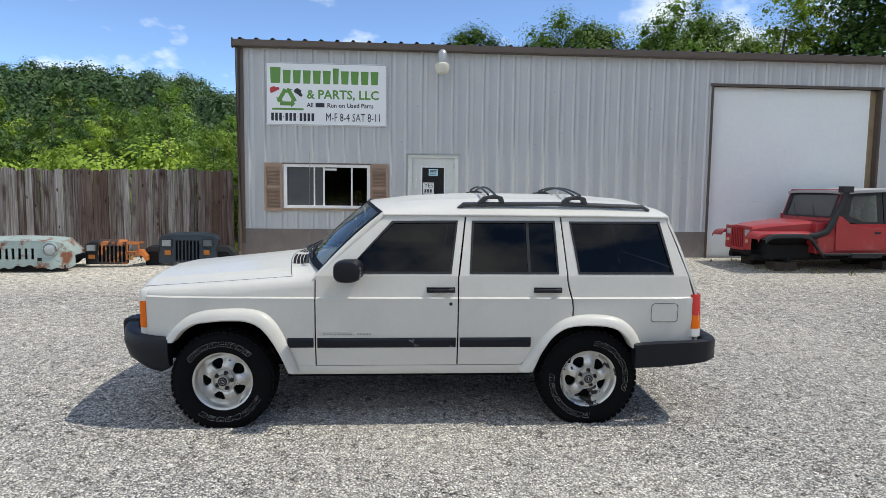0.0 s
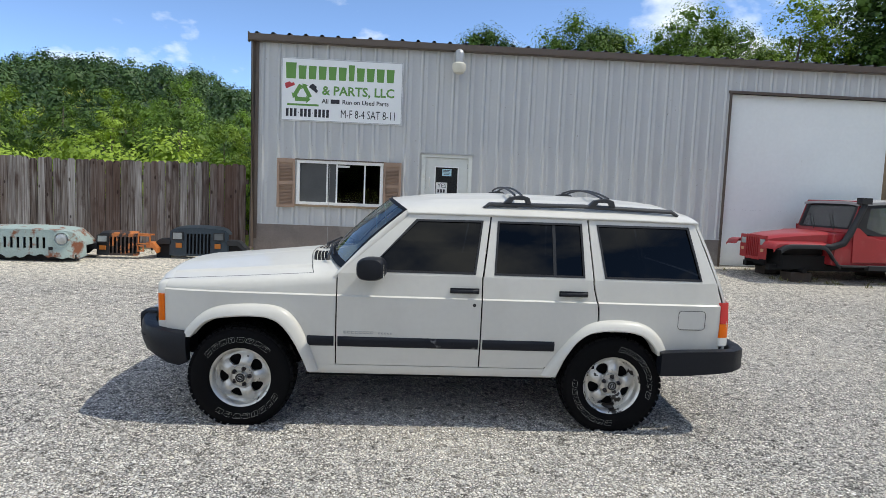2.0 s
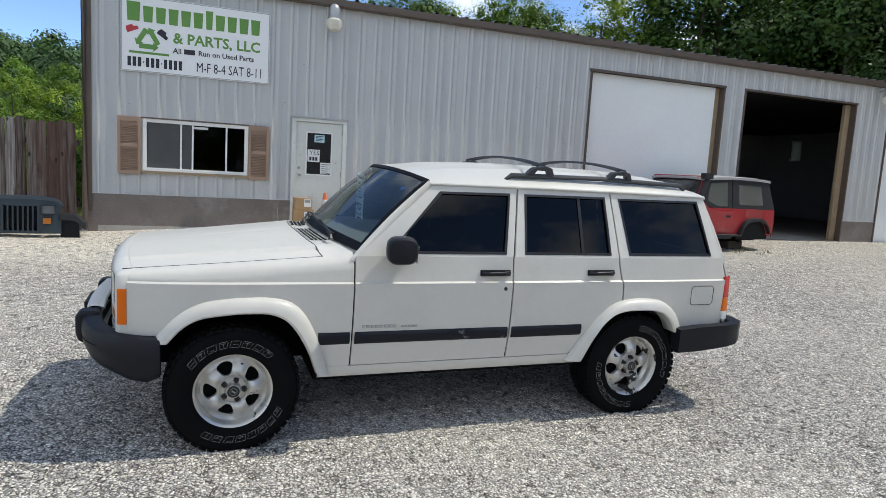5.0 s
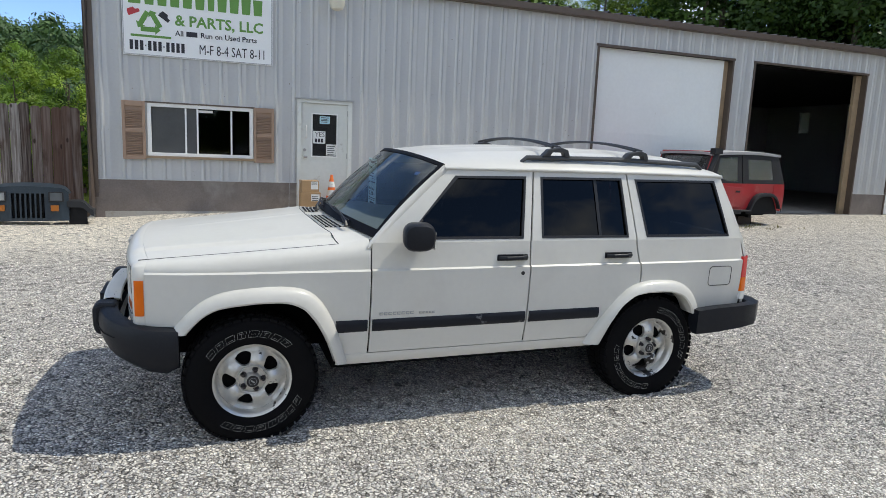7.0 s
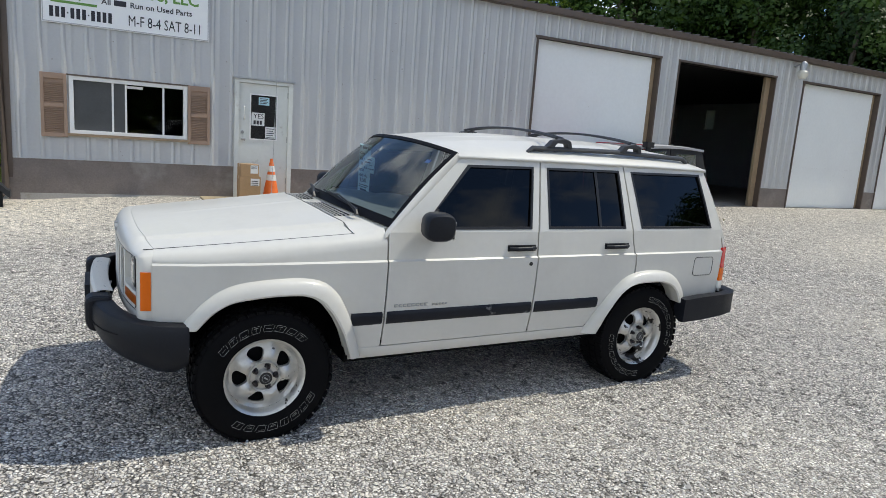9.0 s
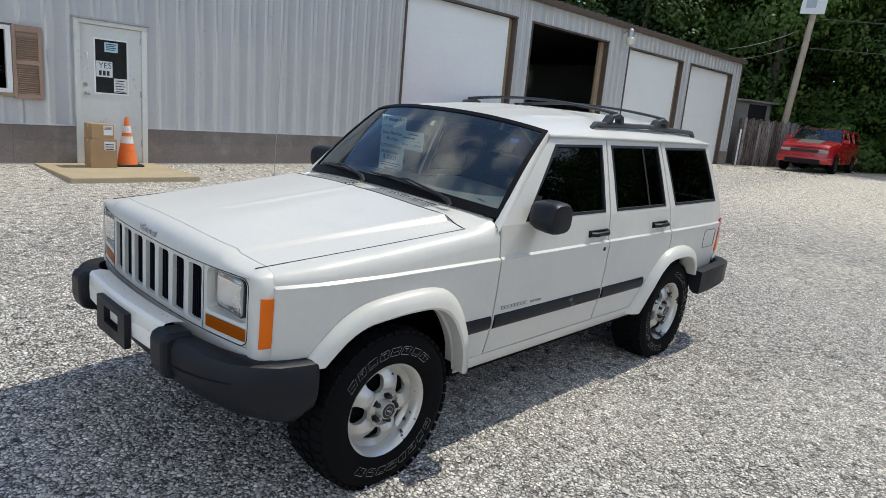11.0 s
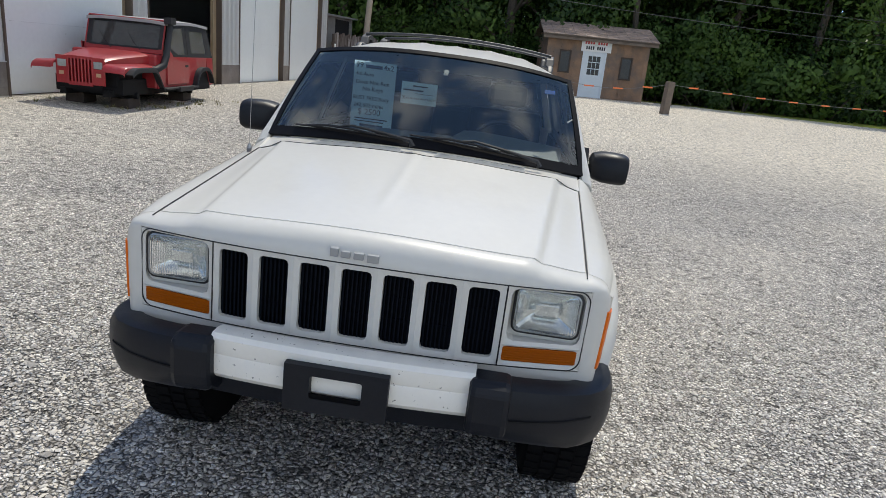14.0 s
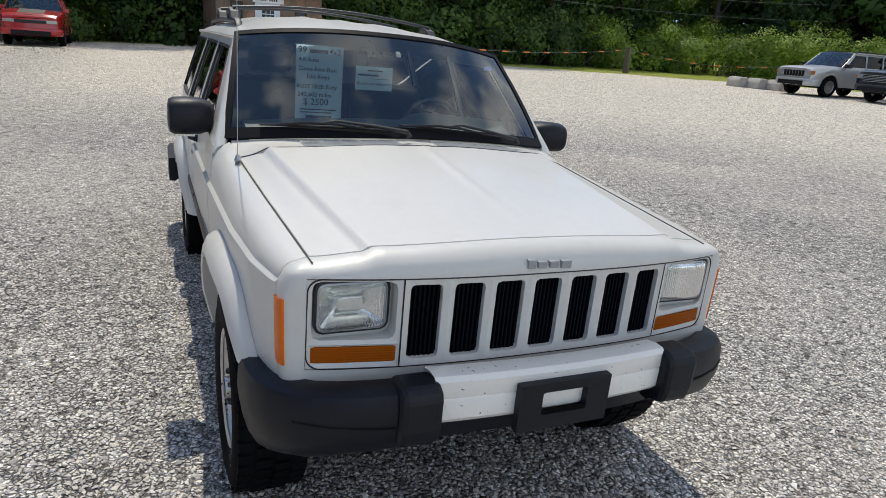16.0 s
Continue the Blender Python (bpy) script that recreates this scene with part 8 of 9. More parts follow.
        part("turn_lamp", boxes((0.095, 0.115, s * 0.298 - 0.036, s * 0.298 + 0.036, 0.47, 0.525)), material("faded_lamp_plastic", (0.55, 0.35, 0.22), 0.4), grille)
    part("cowl", boxes((1.16, 1.55, -tw + 0.01, tw - 0.01, 0.30, 0.87)), RED, c, bevel=0.03)
    part("tub_back", boxes((3.66, 3.70, -tw, tw, 0.30, 0.84), (1.5, 3.68, -tw + 0.02, tw - 0.02, 0.28, 0.33)), RED, c, bevel=0.01)
    # windscreen frame
    bm = bmesh.new()
    lean = Matrix.Translation((1.49, 0, 0.87)) @ Matrix.Rotation(radians(19), 4, "Y")
    box(bm, -0.02, 0.02, -0.68, 0.68, 0, 0.085, lean)
    wf = part("screen_frame", bm, RED, c, bevel=0.008)
    bm = bmesh.new()
    for r in ((-0.02, 0.02, -0.68, 0.68, 0.53, 0.60), (-0.02, 0.02, -0.68, -0.60, 0.086, 0.53), (-0.02, 0.02, 0.60, 0.68, 0.086, 0.53)):
        box(bm, *r, lean)
    part("screen_surround", bm, FLAT_BLACK, wf, "black windscreen surround", bevel=0.008)
    bm = bmesh.new()
    for r in ((-0.03, 0.0, -0.69, 0.69, 0.59, 0.615), (-0.03, 0.0, -0.695, -0.675, 0.0, 0.60), (-0.03, 0.0, 0.675, 0.695, 0.0, 0.60)):
        box(bm, *r, lean)
    part("screen_edge", bm, RED, wf, bevel=0.004)
    bm = bmesh.new()
    box(bm, -0.003, 0.003, -0.62, 0.62, 0.07, 0.545, lean)
    # a thin diffuse film makes the screen paler
    part("windscreen", bm, glass("pale_film_screen_glass", (0.45, 0.48, 0.48), 0.03, haze=0.06, ior=2.0), wf)
    bm = bmesh.new()
    for r in ((-0.026, -0.021, -0.62, 0.62, 0.07, 0.10), (-0.026, -0.021, -0.62, 0.62, 0.52, 0.545)):
        box(bm, *r, lean)
    part("screen_seal", bm, FLAT_BLACK, wf)
    for y in (-0.30, 0.22):
        bm = bmesh.new()
        tube(bm, [lean @ Vector((-0.03, y, 0.05)), lean @ Vector((-0.035, y + 0.13, 0.17)), lean @ Vector((-0.033, y + 0.24, 0.33))], [0.010, 0.007, 0.005], 6)
        part("wiper", bm, FLAT_BLACK, wf)
    # soft top
    bm = bmesh.new()
    sheet(bm, lambda u, v: (1.60 + 1.94 * u, (2 * v - 1) * 0.70, 1.415 + 0.055 * math.sin(u * math.pi * 0.85) + 0.03 * (1 - (2 * v - 1) ** 4) - 0.02 * abs(math.sin(u * math.pi * 2.5)) * (1 - abs(2 * v - 1))), 24, 12)
    skirt(bm, (0, 0, -0.05))
    part("soft_top", bm, TOP_GREY, c, "sun-bleached grey soft top", smooth=True)
    bm = bmesh.new()
    sheet(bm, lambda u, v: (3.53 + 0.17 * u, (2 * v - 1) * (0.69 + 0.04 * u), 1.42 - 0.58 * u), 4, 6)
    part("rear_curtain", bm, FABRIC, c)
    # snorkel on the near side
    bm = bmesh.new()
    tube(bm, [(0.92, -0.66, 0.63), (1.12, -0.74, 0.62), (1.30, -0.80, 0.70), (1.40, -0.80, 0.86), (1.52, -0.79, 1.10), (1.66, -0.77, 1.36), (1.68, -0.77, 1.44)], [0.05, 0.06, 0.06, 0.06, 0.052, 0.05, 0.05], 10)
    box(bm, 1.56, 1.76, -0.83, -0.70, 1.40, 1.51)
    part("snorkel", bm, FLAT_BLACK, c, "black raised air intake", smooth=True)
    bm = bmesh.new()
    for x in (0.75, 2.95):
        tube(bm, [(x, -0.6, 0.18), (x, 0.6, 0.18)], 0.05, 8)
    box(bm, 0.2, 3.6, -0.40, -0.30, 0.16, 0.26)
    box(bm, 0.2, 3.6, 0.30, 0.40, 0.16, 0.26)
    box(bm, 0.35, 1.2, -0.55, 0.55, 0.20, 0.45)
    part("chassis", bm, VOID_BLACK, c)
    part("wheel_well", boxes((2.66, 3.56, -0.735, 0.735, 0.22, 0.74)), VOID_BLACK, c)
    part("engine_bay", boxes((0.34, 1.16, -0.50, 0.50, 0.28, 0.62)), VOID_BLACK, c, bevel=0.05)
    for x in (1.85, 2.5):
        part("seat", boxes((x, x + 0.45, -0.6, -0.1, 0.33, 0.6), (x + 0.38, x + 0.5, -0.6, -0.1, 0.6, 1.15)), FABRIC, c, bevel=0.04)
    return c


def timber_block(x, y, w, d, h, turn):
    b = tagged(obj("timber_block", boxes((-w / 2, w / 2, -d / 2, d / 2, 0, h)), OLD_WOOD, bevel=0.01), "stacked weathered timber block under the red car", "timber block", group="timber blocks")
    b.matrix_world = pose(x, y, ground_z(x, y) - 0.01, 0, 0, turn)


RED_M = pose(6.58, 11.72, 0.33, 0, 0, 4)
build_offroader(RED_M)
for lx, ly in ((0.75, -0.38), (0.75, 0.38), (2.9, -0.38), (2.9, 0.38)):
    q = RED_M @ Vector((lx, ly, 0))
    timber_block(q.x, q.y, 0.42, 0.30, 0.17, 6)

# ---- other parked vehicles ----
def build_suv(m, label, paint, length=4.5, width=1.84, height=1.72, lights_dark=False, slots=7, rails=True, modern=False, bars=0):
    c = thing("parked_car", m, label, "car", group="parked cars")
    L, w, H = length, width / 2, height
    belt, sill = H * (0.69 if modern else 0.645), 0.36
    wf, wr, rad = L * 0.195, L * 0.795, 0.36
    tops = [(0.0, H * (0.53 if modern else 0.545)), (L * 0.03, H * (0.60 if modern else 0.590)), (L * 0.245, belt - 0.01), (L * 0.30, belt), (L * 0.985, belt), (L, H * 0.50)]

    def wide(x):
        return w * lerp_rows([(0, 0.86), (L * 0.06, 0.95), (L * 0.2, 1.0), (L * 0.85, 1.0), (L, 0.93)], x)

    def low(x):
        for cx in (wf, wr):
            d = abs(x - cx)
            if d < rad + 0.06:
                return max(sill, 0.36 + math.sqrt(max(0, (rad + 0.06) ** 2 - d * d)))
        return sill if L * 0.05 < x < L * 0.96 else 0.42
    for s in (-1, 1):
        bm = bmesh.new()
        n = 60
        rows = []
        for i in range(n + 1):
            x = L * i / n
            zb, zt = low(x), lerp_rows(tops, x)
            rows.append([bm.verts.new((x, s * wide(x) * k, zb + (zt - zb) * v)) for v, k in ((0, 0.965), (0.3, 0.99), (0.62, 1.0), (0.9, 0.985), (1.0, 0.95))])
        for a, b in zip(rows, rows[1:]):
            for k in range(4):
                bm.faces.new((a[k], b[k], b[k + 1], a[k + 1]))
        skirt(bm, (0, -s * 0.04, 0))
        part("body_side", bm, paint, c, smooth=True)
        # greenhouse side: frame and glass
        g0, g1, g2, g3 = (L * 0.285, belt), (L * 0.42, H * 0.955), (L * 0.93, H * 0.955), (L * 0.975, belt)
        tuck = 0.86
        bm = bmesh.new()
        vo = [bm.verts.new((x, s * w * (0.95 if z == belt else tuck * 0.95), z)) for x, z in (g0, g1, g2, g3)]
        q = [(L * 0.345, belt + 0.03), (L * 0.435, H * 0.915), (L * 0.90, H * 0.915), (L * 0.935, belt + 0.03)]
        vi = [bm.verts.new((x, s * w * (0.94 if z < belt + 0.1 else tuck * 0.958), z)) for x, z in q]
        for i in range(4):
            j = (i + 1) % 4
            bm.faces.new((vo[i], vo[j], vi[j], vi[i]))
        skirt(bm, (0, -s * 0.02, 0))
        part("window_frame", bm, paint, c)
        bm = bmesh.new()
        bm.faces.new([bm.verts.new((v0, s * (w * (0.94 if z0 < belt + 0.1 else tuck * 0.958) - 0.01), z0)) for v0, z0 in q])
        part("side_window", bm, TINT, c, "dark side windows")
        for x in (L * 0.555, L * 0.745):
            bm = bmesh.new()
            tube(bm, [(x, s * w * 0.945, belt), (x + 0.01, s * w * tuck * 0.958, H * 0.93)], 0.03, 6)
            part("door_post", bm, paint, c)
        part("door_handle", boxes((L * 0.50, L * 0.545, *sorted((s * w * 0.985, s * (w + 0.02))), belt - 0.10, belt - 0.06)), paint, c)
        bm = bmesh.new()
        box(bm, L * 0.31, L * 0.345, *sorted((s * w * 0.95, s * (w + 0.17))), belt - 0.01, belt + 0.13)
        part("door_mirror", bm, FLAT_BLACK if modern is False else paint, c, bevel=0.02)
        # lamps at the front corners
        a, b = sorted((s * w * (0.50 if modern else 0.60), s * w * 0.84))
        part("headlamp", boxes((-0.015, 0.10, a, b, H * 0.445, H * (0.505 if modern else 0.535))), LAMP_LENS, c, bevel=0.01)
        if not modern:
            part("turn_lamp", boxes((-0.012, 0.14, *sorted((s * w * 0.82, s * w * 0.90)), H * 0.45, H * 0.53)), AMBER_LENS, c)
        if rails:
            bm = bmesh.new()
            tube(bm, [(L * 0.46, s * w * 0.70, H * 0.97), (L * 0.50, s * w * 0.70, H * 1.0), (L * 0.85, s * w * 0.70, H * 1.0), (L * 0.89, s * w * 0.70, H * 0.97)], 0.02, 6)
            part("roof_rail", bm, FLAT_BLACK, c)
        for x in (wf, wr):
            wl = thing("wheel", pose(x, s * (w - 0.12), 0.355), "", "")
            wl.parent = c
            bm = bmesh.new()
            lathe(bm, [(0.22, -0.09), (0.25, -0.11), (0.33, -0.11), (0.36, -0.08), (0.36, 0.08), (0.33, 0.11), (0.25, 0.11), (0.22, 0.09)], "y", 28)
            part("tyre", bm, RUBBER, wl, smooth=True)
            bm = bmesh.new()
            lathe(bm, [(0.225, s * 0.10), (0.21, s * 0.07), (0.10, s * 0.055), (0.06, s * 0.075), (0.001, s * 0.076)], "y", 24)
            part("rim", bm, STEEL if not modern else FLAT_BLACK, wl, smooth=True)
    # roof, screens, bonnet, nose, tail
    bm = bmesh.new()
    sheet(bm, lambda u, v: (L * (0.42 + 0.51 * u), (2 * v - 1) * w * 0.82, H * 0.955 + H * 0.035 * (1 - abs(2 * v - 1) ** 3) * (0.6 + 0.4 * math.sin(u * math.pi))), 8, 12)
    skirt(bm, (0, 0, -0.03))
    part("roof", bm, paint, c, smooth=True)
    bm = bmesh.new()
    sheet(bm, lambda u, v: (L * (0.275 + 0.145 * u) - 0.10 * (1 - (2 * v - 1) ** 2) * (1 - 0.5 * u), (2 * v - 1) * w * (0.90 - 0.10 * u), belt + 0.005 + (H * 0.955 - belt) * u + 0.02 * (1 - (2 * v - 1) ** 2) * u), 6, 12)
    part("windscreen", bm, SHIELD, c, smooth=True)
    bm = bmesh.new()
    sheet(bm, lambda u, v: (L * (0.985 - 0.055 * u), (2 * v - 1) * w * (0.92 - 0.12 * u), belt + (H * 0.95 - belt) * u), 3, 6)
    part("rear_window", bm, TINT, c)
    bm = bmesh.new()
    sheet(bm, lambda u, v: (0.03 + (L * 0.29 - 0.03) * u - 0.10 * u * (1 - (2 * v - 1) ** 2), (2 * v - 1) * wide(L * 0.29 * u) * 0.955, lerp_rows(tops, 0.03 + L * 0.25 * u) + 0.045 * (1 - abs(2 * v - 1) ** 4)), 10, 14)
    skirt(bm, (0, 0, -0.05))
    part("bonnet", bm, paint, c, smooth=True)
    bm = bmesh.new()
    gw = w * 0.86
    sheet(bm, lambda u, v: (0.05 * abs(2 * v - 1) ** 3 + 0.02 * u, (2 * v - 1) * gw, 0.56 + (H * (0.53 if modern else 0.560) - 0.56) * u), 3, 14)
    skirt(bm, (0.05, 0, 0))
    nose = part("nose_panel", bm, paint, c, smooth=True)
    if modern:
        part("grille", boxes((-0.022, 0.012, -w * 0.50, w * 0.50, H * 0.44, H * 0.50)), FLAT_BLACK, nose, bevel=0.01)
        bm = bmesh.new()
        sheet(bm, lambda u, v: (0.10 + (L * 0.26 - 0.10) * u, (2 * v - 1) * w * 0.42, lerp_rows(tops, 0.10 + L * 0.24 * u) + 0.052 - 0.01 * abs(2 * v - 1)), 6, 6)
        part("bonnet_decal", bm, FLAT_BLACK, c, "matt black bonnet panel", smooth=True)
    for k in range(0 if modern or bars else slots):
        y = (k - (slots - 1) / 2) * w * 0.150
        bm = boxes((-0.022, 0.012, y - w * 0.052, y + w * 0.052, H * 0.405, H * 0.530))
        part("grille_slot", bm, VOID_BLACK, nose, bevel=0.01)
    if bars:
        part("grille_opening", boxes((-0.014, 0.014, -w * 0.54, w * 0.54, H * 0.395, H * 0.530)), VOID_BLACK, nose)
    for k in range(bars):
        z = H * (0.405 + 0.115 * k / (bars - 1))
        part("grille_bar", boxes((-0.030, -0.012, -w * 0.53, w * 0.53, z - 0.010, z + 0.010)), LAMP_LENS, nose, bevel=0.003)
    bm = bmesh.new()
    path = [(0.30, w * 1.0), (0.08, w * 0.97), (-0.06, w * 0.80), (-0.10, w * 0.4), (-0.11, 0), (-0.10, -w * 0.4), (-0.06, -w * 0.80), (0.08, -w * 0.97), (0.30, -w * 1.0)]
    bumper_run(bm, path[::-1], [0.60] * 9, [0.36] * 9)
    part("front_bumper", bm, paint, c, smooth=True)
    part("bumper_intake", boxes((-0.125, -0.09, -w * 0.62, w * 0.62, 0.37, 0.52)), VOID_BLACK, c)
    bm = bmesh.new()
    path = [(L - 0.25, w * 1.0), (L - 0.02, w * 0.96), (L + 0.08, w * 0.7), (L + 0.09, 0), (L + 0.08, -w * 0.7), (L - 0.02, -w * 0.96), (L - 0.25, -w * 1.0)]
    bumper_run(bm, path, [0.62] * 7, [0.38] * 7)
    part("rear_bumper", bm, paint, c, smooth=True)
    part("tailgate", boxes((L - 0.03, L + 0.02, -w * 0.9, w * 0.9, 0.55, belt)), paint, c, bevel=0.02)
    part("underbody", boxes((0.25, L - 0.2, -w * 0.72, w * 0.72, 0.30, belt - 0.12)), VOID_BLACK, c)
    part("cabin", boxes((L * 0.36, L * 0.40, -w * 0.75, w * 0.75, belt - 0.1, belt + 0.04), (L * 0.50, L * 0.54, -w * 0.7, -w * 0.15, belt - 0.1, H * 0.82), (L * 0.50, L * 0.54, w * 0.15, w * 0.7, belt - 0.1, H * 0.82), (L * 0.72, L * 0.76, -w * 0.7, w * 0.7, belt - 0.1, H * 0.75)), FABRIC, c)
    return c


BRIGHT_RED = material("bright_red_car_paint", (0.40, 0.012, 0.016), 0.25, spread=0.03, coat=0.6)
SILVER = material("pale_silver_car_paint", (0.50, 0.50, 0.49), 0.3, metal=0.35, spread=0.04, coat=0.4)
CHARCOAL = material("charcoal_car_paint", (0.03, 0.035, 0.04), 0.3, coat=0.5)
build_suv(pose(24.6, 10.0, ground_z(25.5, 10), 0, 0, 1.5), "bright red sport utility car with black grille by the fence", BRIGHT_RED, 4.8, 1.94, 1.74, modern=True)
build_suv(pose(14.55, -15.6, ground_z(15, -17), 0, 0, 265), "pale silver sport utility car with slotted grille on the gravel", SILVER, 4.5, 1.80, 1.66)
build_suv(pose(11.9, -16.3, ground_z(12, -17), 0, 0, 260), "charcoal sport utility car with bright grille bars", CHARCOAL, 4.6, 1.82, 1.74, bars=5)

# ---- shed, posts, rope, pole, far fence ----
SHED_WOOD = material("brown_plywood_siding", (0.25, 0.155, 0.098), 0.85, spread=0.25, scale=2.5, fine=50, bump=0.2, rand=0.06, dirt=(0.155, 0.12, 0.098), dirt_scale=1.4, dirt_from=0.44, dirt_to=0.62)
SHINGLE = material("weathered_roof_shingle", (0.30, 0.225, 0.185), 0.95, spread=0.25, scale=3, fine=50, rand=0.14, dirt=(0.13, 0.105, 0.09), dirt_scale=1.6, dirt_from=0.56, dirt_to=0.64)
GREY_WOOD = material("grey_weathered_board", (0.155, 0.122, 0.095), 0.9, spread=0.25, scale=4, fine=60, rand=0.2)
POLE_WOOD = material("utility_pole_wood", (0.40, 0.335, 0.26), 0.9, spread=0.2, scale=3, fine=60)
LEAN_WOOD = material("grey_board", (0.20, 0.19, 0.18), 0.85, spread=0.2, scale=4, fine=50)
SHED_M = pose(28.75, 3.85, 0.47, 0, 0, -85) @ Matrix.Diagonal((1.1, 1.1, 1.1, 1.0))


def build_shed():
    """Local x runs along the front, y into the shed."""
    sh = thing("garden_shed", SHED_M, "small brown plywood shed with a shingled roof and white door", "shed")
    X0, W, D, H = 0.36, 4.74, 3.0, 2.55
    ops = [(0.98, 1.36, 1.10, 1.92), (1.98, 2.86, 0.08, 2.12), (3.62, 4.02, 1.02, 1.84)]
    k = 0
    x = X0
    while x < W - 0.01:
        x2 = min(x + 0.3, W)
        cuts = sorted({x, x2} | {v for o in ops for v in o[:2] if x < v < x2})
        for a, b in zip(cuts, cuts[1:]):
            spans = [(0.0, H)]
            for o in ops:
                if o[0] <= (a + b) / 2 <= o[1]:
                    spans = [(0.0, o[2]), (o[3], H)]
            for lo, hi in spans:
                if hi - lo > 0.02:
                    part("siding_board", boxes((a + 0.003, b - 0.003, 0, 0.03, lo, hi)), SHED_WOOD, sh)
        x = x2
    part("shed_wall", boxes((X0, W, 0.035, 0.06, 0, 0.08), (X0, X0 + 0.04, 0.06, D, 0, H + 0.2), (W - 0.04, W, 0.06, D, 0, H + 0.2), (X0, W, D, D + 0.04, 0, H + 0.5)), SHED_WOOD, sh)
    part("dark_room", boxes((X0 + 0.05, W - 0.05, 0.5, 0.55, 0.0, H)), VOID_BLACK, sh)
    # roof: low slope up from the front, shingle courses
    over = 0.35
    pitch = 0.62 / 1.85
    part("roof_deck", boxes((X0 - 0.25, W + 0.25, -over, -over + 0.03, H - 0.16, H + 0.03)), GREY_WOOD, sh)
    n = 7
    for r in range(n):
        y0 = -over + (1.85 / n) * r
        z0 = H + 0.02 + pitch * (1.85 / n) * r
        xx = X0 - 0.28
        i = 0
        while xx < W + 0.26:
            wdt = 0.46
            bm = bmesh.new()
            x1 = min(xx + wdt, W + 0.28)
            v = [bm.verts.new(p) for p in ((xx + 0.006, y0, z0 + 0.02), (x1 - 0.006, y0, z0 + 0.02), (x1 - 0.006, y0 + 0.30, z0 + 0.30 * pitch + 0.006), (xx + 0.006, y0 + 0.30, z0 + 0.30 * pitch + 0.006), (xx + 0.006, y0, z0), (x1 - 0.006, y0, z0))]
            bm.faces.new((v[0], v[1], v[2], v[3]))
            bm.faces.new((v[4], v[5], v[1], v[0]))
            part("shingle", bm, SHINGLE, sh)
            xx += wdt
            i += 1
    bm = bmesh.new()
    prism(bm, [(-over, H), (1.5, H + 0.61), (D + 0.3, H + 0.02), (D + 0.3, H - 0.05), (1.5, H + 0.55), (-over, H - 0.06)], "x", X0 - 0.25, W + 0.25)
    part("roof_slab", bm, GREY_WOOD, sh)
    for a, b, lo, hi in (ops[0], ops[2]):
        wn_ = part("window_frame", boxes((a - 0.06, b + 0.06, -0.03, 0.02, lo - 0.06, lo), (a - 0.06, b + 0.06, -0.03, 0.02, hi, hi + 0.06), (a - 0.06, a, -0.03, 0.02, lo, hi), (b, b + 0.06, -0.03, 0.02, lo, hi)), OLD_WOOD, sh)
        part("pane", boxes((a, b, 0.0, 0.006, lo, hi)), BLACK_PANEL, wn_)
    a, b, lo, hi = ops[1]
    door = part("door", boxes((a + 0.02, b - 0.02, -0.01, 0.03, lo, hi - 0.02)), SHED_DOOR, sh, "white door with nine small panes")
    for i in range(3):
        for j in range(3):
            part("pane", boxes((a + 0.20 + 0.175 * i, a + 0.355 + 0.175 * i, -0.016, -0.009, 1.05 + 0.27 * j, 1.285 + 0.27 * j)), BLACK_PANEL, door)
    part("door_frame", boxes((a - 0.07, a + 0.015, -0.025, 0.03, 0.0, hi + 0.05), (b - 0.015, b + 0.07, -0.025, 0.03, 0.0, hi + 0.05)), SHED_DOOR, sh)
    part("step", boxes((a - 0.1, b + 0.1, -0.30, -0.03, -0.1, 0.05)), OLD_WOOD, sh)
    s = thing("shed_sign", SHED_M @ pose(1.80, -0.05, 2.0), "pale board with red lettering above the shed door", "sign")
    part("board", boxes((0, 1.28, -0.02, 0, 0, 0.68)), PALE_PAPER, s)
    for z, w0, w1, h, mat in ((0.50, 0.16, 1.10, 0.13, SIGN_RED), (0.30, 0.14, 1.12, 0.13, SIGN_RED), (0.08, 0.20, 1.04, 0.14, SIGN_BLACK)):
        n = 9
        for i in range(n):
            if i == 4:
                continue
            a0 = w0 + (w1 - w0) * i / n
            part("writing_bar", boxes((a0, a0 + (w1 - w0) / n * 0.7, -0.024, -0.0205, z, z + h)), mat, s)


SHED_DOOR = material("pale_door_paint", (0.62, 0.68, 0.72), 0.5, spread=0.05)
build_shed()


def rope_post(x, y, h, lean):
    p = tagged(obj("wooden_post", boxes((-0.13, 0.13, -0.13, 0.13, -0.05, h)), GREY_WOOD, bevel=0.02), "square grey weathered wooden post in the gravel", "post", group="rope posts")
    p.matrix_world = pose(x, y, ground_z(x, y), lean, lean * 0.5, 20)
    return Vector((x, y, ground_z(x, y) + h * 0.92))


